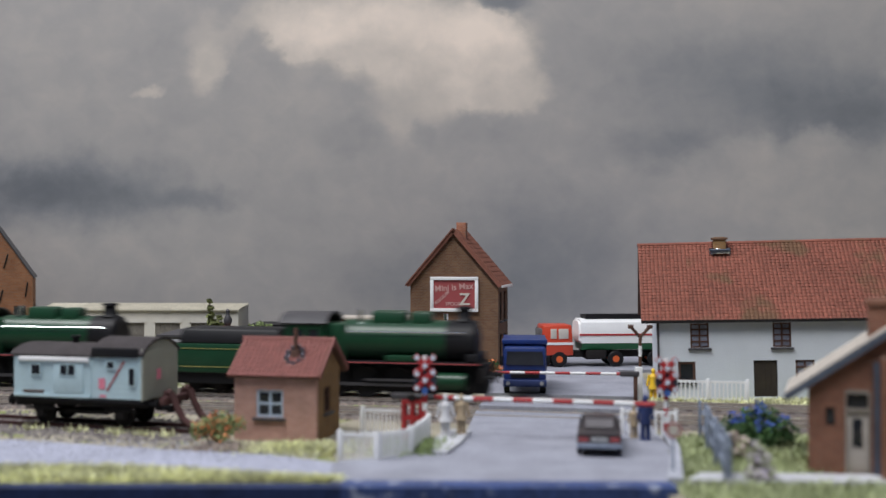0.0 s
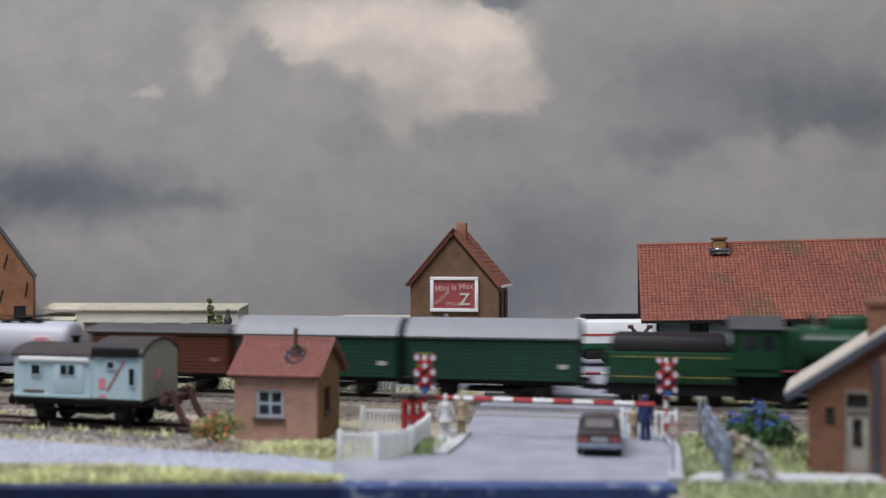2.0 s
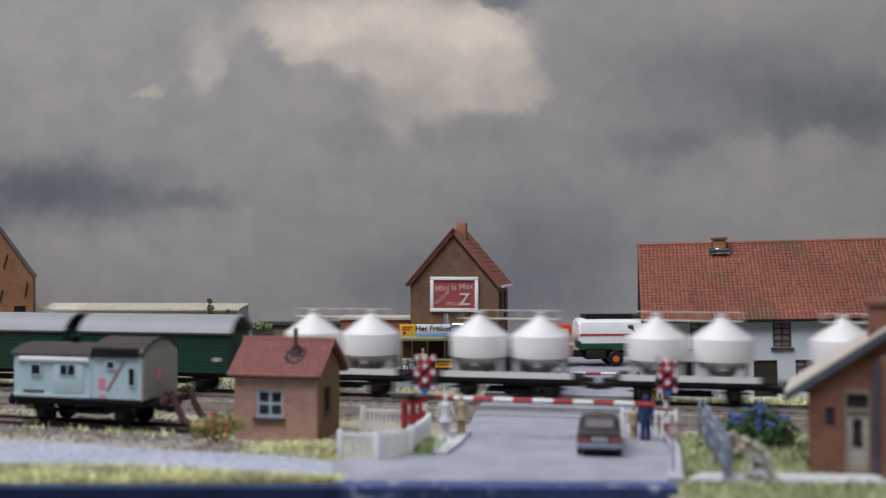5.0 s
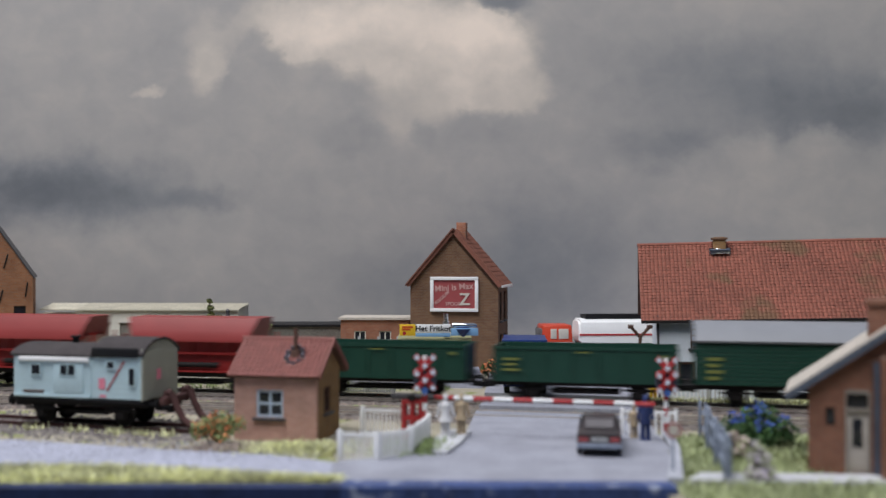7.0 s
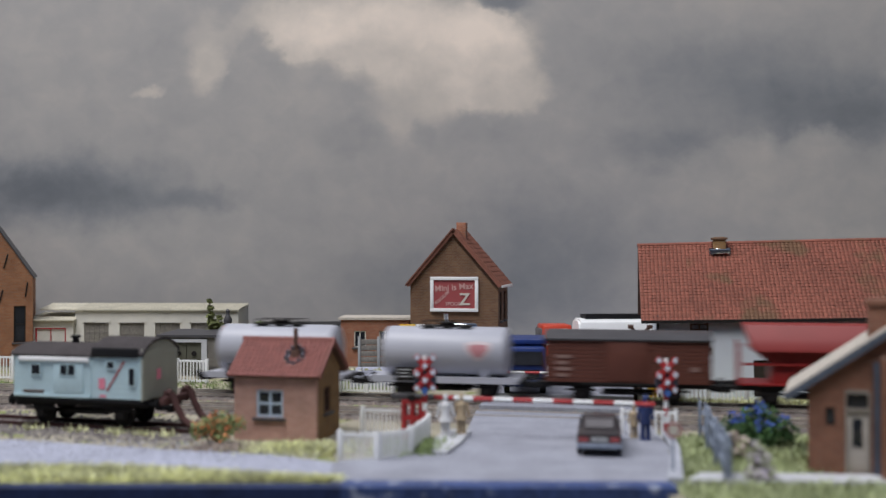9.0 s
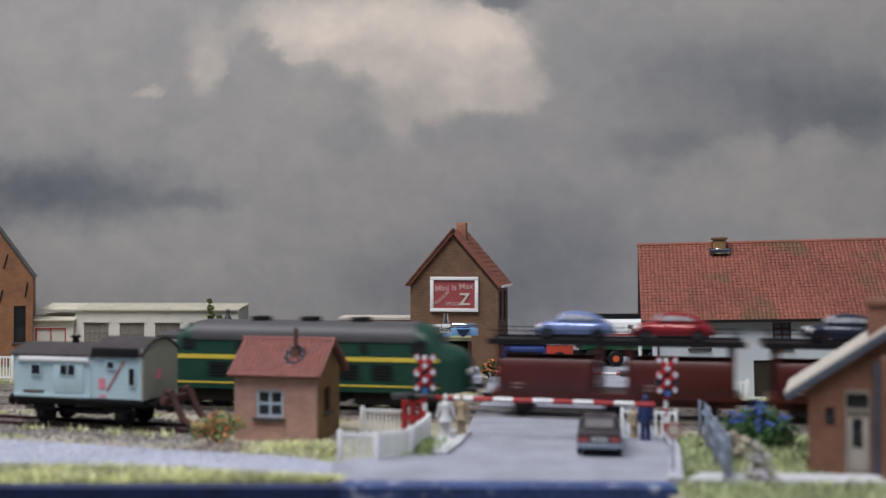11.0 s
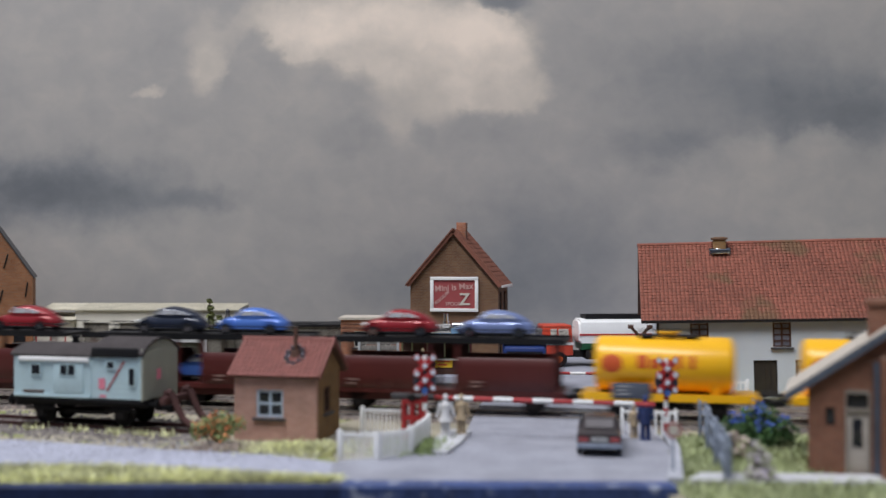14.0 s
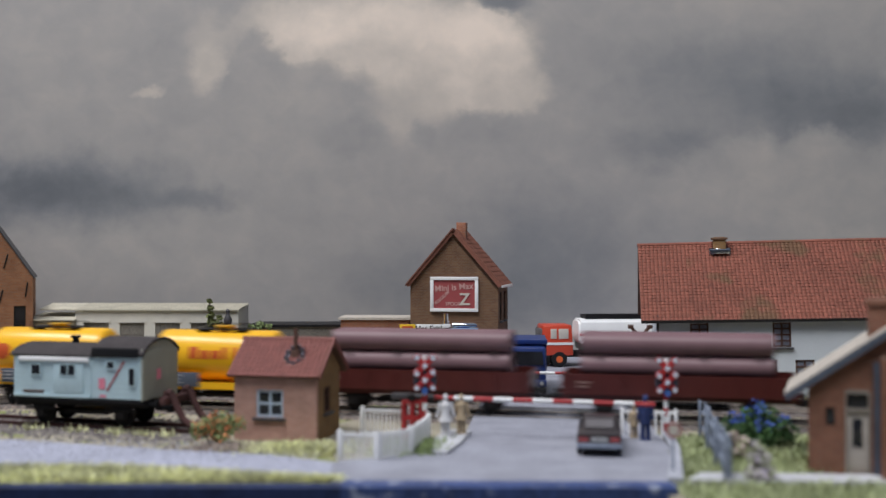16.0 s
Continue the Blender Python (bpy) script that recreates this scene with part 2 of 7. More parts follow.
M = dict(
    sky=sky_print(),
    road=mat("grey_road_surface", (0.295, 0.305, 0.36), 0.85, var=0.24, fine=9, coarse=0.5, bump=0.5),
    lane=mat("pale_gravel_path", (0.37, 0.385, 0.475), 0.9, var=0.22, fine=9, coarse=0.3, bump=0.8),
    lane_stone=mat("pale_blue_grey_gravel", (0.32, 0.33, 0.40), 0.9, var=0.2, fine=9, island=0.35),
    siding_stone=mat("grey_brown_siding_stone", (0.20, 0.18, 0.175), 0.9, var=0.2, fine=9, island=0.5),
    soil=mat("brown_soil_scatter", (0.33, 0.30, 0.23), 0.95, var=0.3, fine=10, coarse=0.35, bump=1.0, speck=((0.22, 0.25, 0.08), 0.5, 0.55)),
    ballast=mat("grey_brown_ballast", (0.235, 0.19, 0.165), 0.9, var=0.2, fine=8, island=0.45),
    bed=mat("ballast_bed", (0.15, 0.13, 0.118), 0.95, var=0.3, fine=12, bump=1.0),
    grass=mat("dry_green_static_grass", (0.69, 0.70, 0.40), 0.9, var=0.42, fine=4, coarse=0.5, island=0.5),
    grass_l=mat("pale_green_turf", (0.43, 0.48, 0.27), 0.9, var=0.3, fine=4, coarse=0.4, island=0.45),
    grass_d=mat("green_scatter", (0.24, 0.31, 0.13), 0.9, var=0.3, fine=4, island=0.4),
    leaf=mat("dark_green_leaves", (0.045, 0.11, 0.03), 0.8, var=0.3, island=0.45),
    blossom=mat("orange_blossom", (0.62, 0.20, 0.08), 0.8, var=0.2, island=0.3),
    blue_blossom=mat("blue_blossom", (0.05, 0.10, 0.42), 0.8, var=0.2, island=0.3),
    fascia_worn=mat("worn_bright_blue_edging", (0.042, 0.072, 0.20), 0.6, var=0.4, fine=6, coarse=0.5, bump=0.5, speck=((0.32, 0.36, 0.48), 1.6, 0.60)),
    fascia=mat("dark_blue_fascia", (0.016, 0.030, 0.095), 0.6, var=0.4, fine=6, coarse=0.3, bump=0.4),
    rail=mat("rail_steel", (0.60, 0.55, 0.50), 0.38, 0.6, var=0.15),
    rust=mat("rusty_rail", (0.085, 0.038, 0.036), 0.75, 0.2, var=0.25),
    sleeper=mat("brown_sleeper", (0.075, 0.055, 0.05), 0.85, var=0.3, obj_random=0.3),
    black=mat("black_plastic", (0.012, 0.012, 0.014), 0.5, var=0.2, spec=0.25),
    dark=mat("dark_frame", (0.018, 0.016, 0.016), 0.65, var=0.25, spec=0.2),
    # Glass with its grey reflection put into the base colour.
    grey_sheen=mat("grey_glass_painted_sheen", (0.15, 0.14, 0.145), 0.3, var=0.1),
    disc=mat("dull_white_reflector", (0.66, 0.71, 0.80), 0.4, var=0.1),
    figwhite=mat("off_white_figure_paint", (0.68, 0.68, 0.70), 0.8, var=0.12),
    white=mat("white_plastic", (0.86, 0.87, 0.88), 0.5, var=0.05),
    plaster=mat("white_plaster", (0.66, 0.71, 0.76), 0.85, var=0.07, fine=20, coarse=0.6, bump=0.5),
    wood_white=mat("cream_render", (0.66, 0.64, 0.58), 0.85, var=0.08, fine=15),
    tile=mat("orange_red_roof_tile", (0.25, 0.083, 0.055), 0.75, var=0.3, fine=9, coarse=0.22, obj_random=0.14, speck=((0.165, 0.085, 0.045), 0.3, 0.54)),
    tile_i=mat("orange_red_roof_tiles", (0.25, 0.083, 0.055), 0.75, var=0.3, fine=9, coarse=0.22, island=0.14, speck=((0.165, 0.085, 0.045), 0.3, 0.54)),
    tile_h=mat("dull_red_hut_tile", (0.235, 0.082, 0.07), 0.65, var=0.12, fine=9, coarse=0.5, obj_random=0.10),
    tile_b=mat("brown_red_roof_tile", (0.20, 0.075, 0.05), 0.75, var=0.15, fine=9, obj_random=0.12),
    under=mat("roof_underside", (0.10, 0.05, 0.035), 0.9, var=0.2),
    brick_o=brick_mat("orange_brick", (0.36, 0.145, 0.06), (0.28, 0.105, 0.045), (0.28, 0.2, 0.14)),
    brick_b=brick_mat("brown_brick", (0.20, 0.105, 0.053), (0.15, 0.07, 0.038), (0.19, 0.14, 0.10)),
    brick_p=brick_mat("pink_brown_brick", (0.52, 0.29, 0.235), (0.44, 0.235, 0.19), (0.50, 0.35, 0.29)),
    brick_y=brick_mat("ochre_brick", (0.30, 0.165, 0.06), (0.25, 0.13, 0.05), (0.26, 0.18, 0.1)),
    # Station brick, darkened all over to stand in for the roof overhang's shadow.
    brick_s=brick_mat("shade_darkened_red_brick", (0.245, 0.10, 0.06), (0.19, 0.072, 0.044), (0.21, 0.135, 0.10)),
    brick_r=brick_mat("red_brick", (0.36, 0.14, 0.075), (0.29, 0.10, 0.055), (0.3, 0.2, 0.15)),
    sheet=mat("pale_corrugated_sheet", (0.50, 0.47, 0.38), 0.9, var=0.18, fine=6, bump=0.4),
    slate=mat("pale_weathered_roofing", (0.50, 0.455, 0.40), 0.85, var=0.15, fine=5, bump=0.4),
    grey=mat("grey_paint", (0.36, 0.37, 0.38), 0.6, var=0.12),
    greyd=mat("dark_grey_paint", (0.062, 0.06, 0.066), 0.55, var=0.2),
    plank_g=mat("weathered_grey_boards", (0.20, 0.185, 0.165), 0.9, var=0.25, fine=8, obj_random=0.2),
    olive_door=mat("dark_brown_plank_door", (0.035, 0.027, 0.018), 0.7, var=0.25),
    olive_trim=mat("pale_olive_paint", (0.27, 0.27, 0.14), 0.7, var=0.15),
    door_cream=mat("weathered_cream_door_paint", (0.46, 0.42, 0.38), 0.8, var=0.12),
    door_trim=mat("grey_brown_door_trim", (0.27, 0.24, 0.21), 0.8, var=0.15),
    door_g=mat("dark_olive_door", (0.095, 0.095, 0.07), 0.7, var=0.2),
    glass=mat("dark_window_glass", (0.02, 0.022, 0.028), 0.12, var=0.3),
    red=mat("signal_red", (0.42, 0.03, 0.035), 0.45, var=0.1),
    poster_ink=mat("pink_poster_lettering", (0.56, 0.34, 0.32), 0.6, var=0.1),
    redsign=mat("poster_red", (0.34, 0.068, 0.072), 0.6, var=0.06),
    yellow=mat("yellow_sign_paint", (0.86, 0.55, 0.03), 0.5, var=0.06),
    pane_frame=mat("pale_blue_window_paint", (0.50, 0.60, 0.72), 0.5, var=0.08),
    blue_sky=mat("light_blue_stripe", (0.22, 0.42, 0.68), 0.5, var=0.06),
    blue=mat("blue_lorry_paint", (0.015, 0.038, 0.17), 0.35, var=0.15),
    orange=mat("orange_red_cab_paint", (0.60, 0.065, 0.03), 0.35, var=0.08),
    green=mat("green_stripe", (0.02, 0.16, 0.06), 0.45, var=0.1),
    hub=mat("orange_wheel_hub", (0.70, 0.13, 0.03), 0.5, var=0.1),
    chrome=mat("bright_metal", (0.75, 0.76, 0.8), 0.15, 1.0, var=0.05),
    van=mat("pale_blue_van_paint", (0.47, 0.62, 0.68), 0.55, var=0.05, fine=12),
    van_end=mat("olive_grey_van_end", (0.33, 0.34, 0.285), 0.7, var=0.1),
    shield=mat("pale_shield_enamel", (0.58, 0.50, 0.52), 0.5, var=0.05),
    faint=mat("faded_lettering", (0.24, 0.15, 0.13), 0.7, var=0.1),
    shield_red=mat("faded_red_shield", (0.46, 0.20, 0.22), 0.5, var=0.08),
    pink=mat("pink_chalk_mark", (0.70, 0.22, 0.30), 0.7, var=0.1),
    wgreen=mat("dark_green_wagon_paint", (0.008, 0.050, 0.033), 0.45, var=0.12),
    lgreen=mat("locomotive_green", (0.008, 0.050, 0.022), 0.36, var=0.12),
    wroof=mat("light_grey_wagon_roof", (0.25, 0.26, 0.285), 0.55, var=0.06),
    wbrown=mat("red_brown_wagon_paint", (0.105, 0.030, 0.018), 0.55, var=0.12),
    wbrown2=mat("maroon_wagon_paint", (0.085, 0.017, 0.015), 0.4, var=0.12),
    whop=mat("red_hopper_paint", (0.27, 0.018, 0.018), 0.45, var=0.1),
    whop_top=mat("paler_red_hopper_cover", (0.27, 0.036, 0.034), 0.5, var=0.1),
    silver=mat("silver_grey_tank_paint", (0.43, 0.44, 0.50), 0.45, 0.0, var=0.05),
    silo=mat("white_grey_silo_paint", (0.78, 0.77, 0.77), 0.45, var=0.06),
    ytank=mat("yellow_tank_paint", (0.93, 0.50, 0.018), 0.3, var=0.05),
    pipe=mat("mauve_primer_pipe", (0.20, 0.115, 0.13), 0.5, var=0.12),
    dull_lining=mat("faded_yellow_lining", (0.40, 0.37, 0.11), 0.6, var=0.1),
    lining=mat("yellow_lining", (0.75, 0.58, 0.08), 0.5, var=0.08),
    mark=mat("pale_lettering", (0.60, 0.56, 0.50), 0.6, var=0.1),
    ymark=mat("yellow_lettering", (0.17, 0.19, 0.045), 0.6, var=0.1),
    rmark=mat("red_lettering", (0.60, 0.09, 0.02), 0.6, var=0.08),
    c_lblue=mat("silver_blue_car_paint", (0.21, 0.27, 0.50), 0.2, 0.3, var=0.04),
    c_blue=mat("bright_blue_car_paint", (0.08, 0.18, 0.55), 0.2, 0.15, var=0.04),
    c_red=mat("dark_red_car_paint", (0.27, 0.022, 0.030), 0.2, 0.15, var=0.04),
    c_black=mat("blue_black_car_paint", (0.025, 0.032, 0.055), 0.2, 0.2, var=0.04),
    # Whitish base colour stands in for reflections on the car windows.
    car_glass=mat("car_glass_painted_sheen", (0.60, 0.62, 0.67), 0.25, var=0.1),
    c_grey=mat("dark_brown_grey_car_paint", (0.045, 0.038, 0.042), 0.3, 0.2, var=0.08),
    tan=mat("tan_cloth_paint", (0.42, 0.33, 0.22), 0.8, var=0.15),
    navy=mat("navy_cloth_paint", (0.03, 0.05, 0.16), 0.8, var=0.15),
    signblue=mat("blue_sign_enamel", (0.06, 0.14, 0.42), 0.4, var=0.05),
    concrete=mat("pale_concrete", (0.52, 0.53, 0.56), 0.9, var=0.1, fine=10, bump=0.4),
    verge=mat("slate_blue_verge_paint", (0.075, 0.09, 0.125), 0.7, var=0.25),
    felt=mat("dark_brown_grey_roofing_felt", (0.060, 0.053, 0.055), 0.85, var=0.2, fine=9, spec=0.2),
    # Cottage panes: the pale reflection is painted into the base colour.
    reflection_pane=mat("glass_painted_reflection", (0.26, 0.28, 0.36), 0.15, var=0.5, coarse=1.6),
    olive_leaf=mat("olive_green_foliage", (0.15, 0.17, 0.06), 0.85, var=0.3, island=0.5),
    kerb=mat("grey_paving", (0.40, 0.415, 0.47), 0.9, var=0.15, fine=10, bump=0.4),
    lilac=mat("pale_lilac_blossom", (0.60, 0.54, 0.62), 0.8, var=0.2, island=0.3),
    beige=mat("dry_beige_leaves", (0.55, 0.45, 0.42), 0.9, var=0.2, island=0.3),
    post=mat("grey_blue_weathered_post", (0.24, 0.28, 0.36), 0.8, var=0.2),
    hall=mat("dull_light_block_paint", (0.22, 0.21, 0.20), 0.9, var=0.12, fine=0.3, coarse=0.02),
    floor=mat("hall_floor", (0.25, 0.24, 0.23), 0.7, var=0.15, fine=0.3, coarse=0.02),
)


# ---- shape helpers ----
def shape():
    return bmesh.new()


def box(bm, x0, x1, y0, y1, z0, z1, bev=0.0, top=None):
    """A box; top=(dx, dy) draws its upper face in by so much on each side."""
    dx, dy = top or (0, 0)
    v = [bm.verts.new(p) for p in ((x0, y0, z0), (x1, y0, z0), (x1, y1, z0), (x0, y1, z0),
                                    (x0 + dx, y0 + dy, z1), (x1 - dx, y0 + dy, z1), (x1 - dx, y1 - dy, z1), (x0 + dx, y1 - dy, z1))]
    fs = [bm.faces.new([v[i] for i in q]) for q in ((3, 2, 1, 0), (4, 5, 6, 7), (0, 1, 5, 4), (1, 2, 6, 5), (2, 3, 7, 6), (3, 0, 4, 7))]
    if bev:
        edges = list({e for f in fs for e in f.edges})
        bmesh.ops.bevel(bm, geom=edges, offset=bev, segments=2, affect="EDGES", profile=0.5)
    return bm


def cyl(bm, p0, p1, r, seg=12, r2=None, rings=None):
    """A solid of rotation from p0 to p1; rings: (share of the length, radius)."""
    p0, p1 = Vector(p0), Vector(p1)
    ax = (p1 - p0).normalized()
    side = ax.orthogonal().normalized()
    up = ax.cross(side)
    rings = rings or [(0, r), (1, r if r2 is None else r2)]
    loops = []
    for k, rad in rings:
        c = p0.lerp(p1, k)
        loops.append([bm.verts.new(c + max(rad, 1e-4) * (side * math.cos(a) + up * math.sin(a))) for a in (2 * math.pi * i / seg for i in range(seg))])
    for a, b in zip(loops, loops[1:]):
        for i in range(seg):
            bm.faces.new((a[i], a[(i + 1) % seg], b[(i + 1) % seg], b[i]))
    bm.faces.new(loops[0][::-1]), bm.faces.new(loops[-1])
    return bm


def prism(bm, outline, a0, a1, axis="x"):
    """A closed outline drawn out from a0 to a1 along x (outline in y, z), y (in x, z) or z (in x, y)."""
    place = {"x": lambda p, a: (a, p[0], p[1]), "y": lambda p, a: (p[0], a, p[1]), "z": lambda p, a: (p[0], p[1], a)}[axis]
    lo = [bm.verts.new(place(p, a0)) for p in outline]
    hi = [bm.verts.new(place(p, a1)) for p in outline]
    n = len(outline)
    for i in range(n):
        bm.faces.new((lo[i], lo[(i + 1) % n], hi[(i + 1) % n], hi[i]))
    bm.faces.new(lo[::-1]), bm.faces.new(hi)
    return bm


def arc_roof(w, z0, rise, thick, n=10):
    """The outline of a bowed roof of half width w in y, z."""
    up = [(w * math.sin(a), z0 + rise * (math.cos(a) - math.cos(1.1)) / (1 - math.cos(1.1))) for a in ((-1 + 2 * i / n) * 1.1 for i in range(n + 1))]
    k = math.sin(1.1)
    up = [(y / k, z) for y, z in up]
    return up + [(y * 0.97, z - thick) for y, z in reversed(up)]


def mesh_of(name, bm, material, smooth=40):
    bmesh.ops.recalc_face_normals(bm, faces=bm.faces)
    bm.transform(Matrix.Scale(S, 4))
    me = bpy.data.meshes.new(name)
    bm.to_mesh(me)
    bm.free()
    me.materials.append(material)
    if smooth:
        me.shade_smooth()
        me.set_sharp_from_angle(angle=radians(smooth))
    return me


def part(name, bm, material, parent=None, label="", smooth=40):
    me = bm if isinstance(bm, bpy.types.Mesh) else mesh_of(name, bm, material, smooth)
    ob = new(name, me)
    ob.parent = parent
    return tagged(ob, label)


def P(x, y, z, rx=0, ry=0, rz=0):
    return pose(x * S, y * S, z * S, rx, ry, rz)


def thing(name, m, label, category, group="", kind=""):
    ob = new(name)
    ob.empty_display_size = 0.005
    ob.matrix_basis = m
    return tagged(ob, label, category, group, kind)


def put(name, me, parent, m):
    """Another object on a mesh that is there already."""
    ob = new(name, me)
    ob.parent = parent
    ob.matrix_basis = m
    return ob


def wall(bm, x0, x1, z0, z1, thick, holes, y=0.0):
    """A wall in the x, z plane with openings right through it: (x0, x1, z0, z1)."""
    xs = sorted({x0, x1, *(h[0] for h in holes), *(h[1] for h in holes)})
    zs = sorted({z0, z1, *(h[2] for h in holes), *(h[3] for h in holes)})
    for a, b in zip(xs, xs[1:]):
        for c, d in zip(zs, zs[1:]):
            hole = any(h[0] <= (a + b) / 2 <= h[1] and h[2] <= (c + d) / 2 <= h[3] for h in holes)
            if not hole:
                box(bm, a, b, y, y + thick, c, d)
    bmesh.ops.remove_doubles(bm, verts=bm.verts, dist=1e-4)
    return bm


def window(parent, x0, x1, z0, z1, y, frame_mat, cols=2, rows=2, sill=True, bar=0.07, name="window", glazing=None):
    """A window with frame, bars, panes and sill, set into an opening whose outer face is at y."""
    f = shape()
    holes = []
    for i in range(cols):
        for j in range(rows):
            a, b = x0 + (x1 - x0) * i / cols, x0 + (x1 - x0) * (i + 1) / cols
            c, d = z0 + (z1 - z0) * j / rows, z0 + (z1 - z0) * (j + 1) / rows
            holes.append((a + (bar if i == 0 else bar / 2), b - (bar if i == cols - 1 else bar / 2), c + (bar if j == 0 else bar / 2), d - (bar if j == rows - 1 else bar / 2)))
    wall(f, x0, x1, z0, z1, 0.10, holes, y + 0.06)
    w = part(name, f, frame_mat, parent)
    for i in range(cols):
        for j in range(rows):
            g = shape()
            a, b = x0 + (x1 - x0) * i / cols, x0 + (x1 - x0) * (i + 1) / cols
            c, d = z0 + (z1 - z0) * j / rows, z0 + (z1 - z0) * (j + 1) / rows
            box(g, a + 0.02, b - 0.02, y + 0.10, y + 0.125, c + 0.02, d - 0.02)
            part("pane", g, glazing or M["glass"], w)
    if sill:
        g = shape()
        box(g, x0 - 0.12, x1 + 0.12, y - 0.14, y + 0.06, z0 - 0.12, z0 - 0.005, 0.02)
        part("sill", g, M["greyd"], w)
    return w


def words(name, text, size, material, parent, m, extrude=0.01, align="CENTER"):
    """Lettering turned into a mesh."""
    cu = bpy.data.curves.new(name, "FONT")
    cu.offset = size * 0.018 * S
    cu.body, cu.size, cu.extrude, cu.align_x, cu.align_y = text, size * S, extrude * S, align, "CENTER"
    ob = bpy.data.objects.new(name, cu)
    scene.collection.objects.link(ob)
    bpy.context.view_layer.update()
    me = bpy.data.meshes.new_from_object(ob.evaluated_get(bpy.context.evaluated_depsgraph_get()))
    bpy.data.objects.remove(ob)
    me.materials.clear()
    me.materials.append(material)
    w = new(name, me)
    w.parent = parent
    w.matrix_basis = m
    return w


rnd = random.Random(7)
TURN = -11.86  # the tracks' bearing
TC, TS = math.cos(radians(11.86)), math.sin(radians(11.86))
LINE_1, LINE_2 = (0.31, 54.47), (0.31, 49.67)
RAIL = 0.05


def on_line(line, u, z=RAIL):
    return P(line[0] + u * TC, line[1] - u * TS, z, 0, 0, TURN)


# ---- ground, roads, tracks, backdrop ----
def slab(name, outline, z0, z1, material, label, category="ground", kind="structure"):
    bm = shape()
    prism(bm, outline, z0, z1, "z")
    return tagged(part(name, bm, material, None, label, 0), label, category, "", kind)


GROUND = -0.20
slab("ground", [(-380, 34.3), (6.9, 34.1), (7.3, 30), (7.3, -100), (380, -100), (380, 140), (-380, 140)], -6, GROUND, M["soil"], "scenic baseboard covered with soil, turf and scatter")
slab("fascia_board", [(-380, 33.6), (7.2, 33.4), (7.2, 34.08), (-380, 34.28)], -30, 0.0, M["fascia"], "dark blue painted board closing the layout's front edge", "fascia")
slab("fascia_trim", [(-3.2, 33.3), (7.28, 33.2), (7.28, 34.2), (-3.2, 34.4)], -1.2, 0.03, M["fascia_worn"], "dark blue edging strip under the road's cut end", "fascia")
slab("hall_floor", [(-450, -300), (450, -300), (450, 140), (-450, 140)], -260, -200, M["floor"], "plain hall floor under the layout", "floor")
# Unseen walls added to block low ambient light from the front and sides.
slab("hall_wall_south", [(-460, -310), (460, -310), (460, -300), (-460, -300)], -260, 170, M["hall"], "unseen dark wall added to block ambient light from the front", "wall")
slab("hall_wall_west", [(-460, -299), (-450, -299), (-450, 140), (-460, 140)], -260, 170, M["hall"], "unseen dark wall added to block ambient light from the side", "wall")
slab("hall_wall_east", [(450, -299), (460, -299), (460, 140), (450, 140)], -260, 170, M["hall"], "unseen dark wall added to block ambient light from the side", "wall")
slab("backdrop", [(-380, 80), (380, 80), (380, 81), (-380, 81)], -6, 60, M["sky"], "printed backdrop of heavy grey clouds with a bright break", "backdrop")

# roads
slab("road", [(-3.6, 34.25), (7.2, 34.15), (8.5, 40.0), (9.0, 47.2), (9.6, 48.3), (1.55, 50.2), (1.0, 44.5), (0.6, 41.0), (-1.2, 39.3), (-3.9, 37.6)], GROUND - 0.1, 0.0, M["road"], "worn grey road leading to the level crossing", "road")
slab("road_far", [(2.2, 56.8), (10.6, 54.9), (12.0, 64.0), (11.0, 68.0), (26, 70.5), (26, 79.6), (2.5, 79.6), (2.9, 66.0)], GROUND - 0.1, 0.0, M["road"], "grey road and yard beyond the level crossing", "road")
slab("lane", [(-60, 43.4), (-17, 42.5), (-10.2, 40.3), (-6.0, 39.2), (-3.92, 37.9), (-3.62, 34.9), (-60, 38.2)], GROUND - 0.1, -0.06, M["lane"], "pale gravel lane along the siding", "road")
slab("crossing_deck", [(1.75, 51.9), (9.7, 50.2), (10.1, 52.0), (2.05, 53.7)], GROUND - 0.1, 0.0, M["road"], "grey crossing panel between the two tracks", "road")
slab("pavement", [(-0.45, 39.0), (0.15, 38.9), (0.7, 41.0), (1.15, 43.6), (0.3, 43.9), (-0.3, 42.0)], GROUND - 0.1, 0.14, M["concrete"], "small pale concrete pavement island with raised kerb", "pavement")
slab("pavement_right", [(7.22, 34.4), (7.72, 34.35), (8.85, 40.0), (9.3, 43.5), (8.95, 44.0), (8.52, 40.0)], GROUND - 0.1, 0.10, M["kerb"], "pale concrete pavement beside the road", "pavement")
slab("station_path", [(7.9, 34.6), (19, 33.6), (19, 35.1), (8.6, 35.7)], GROUND - 0.1, 0.02, M["concrete"], "pale path in front of the brick building", "path")


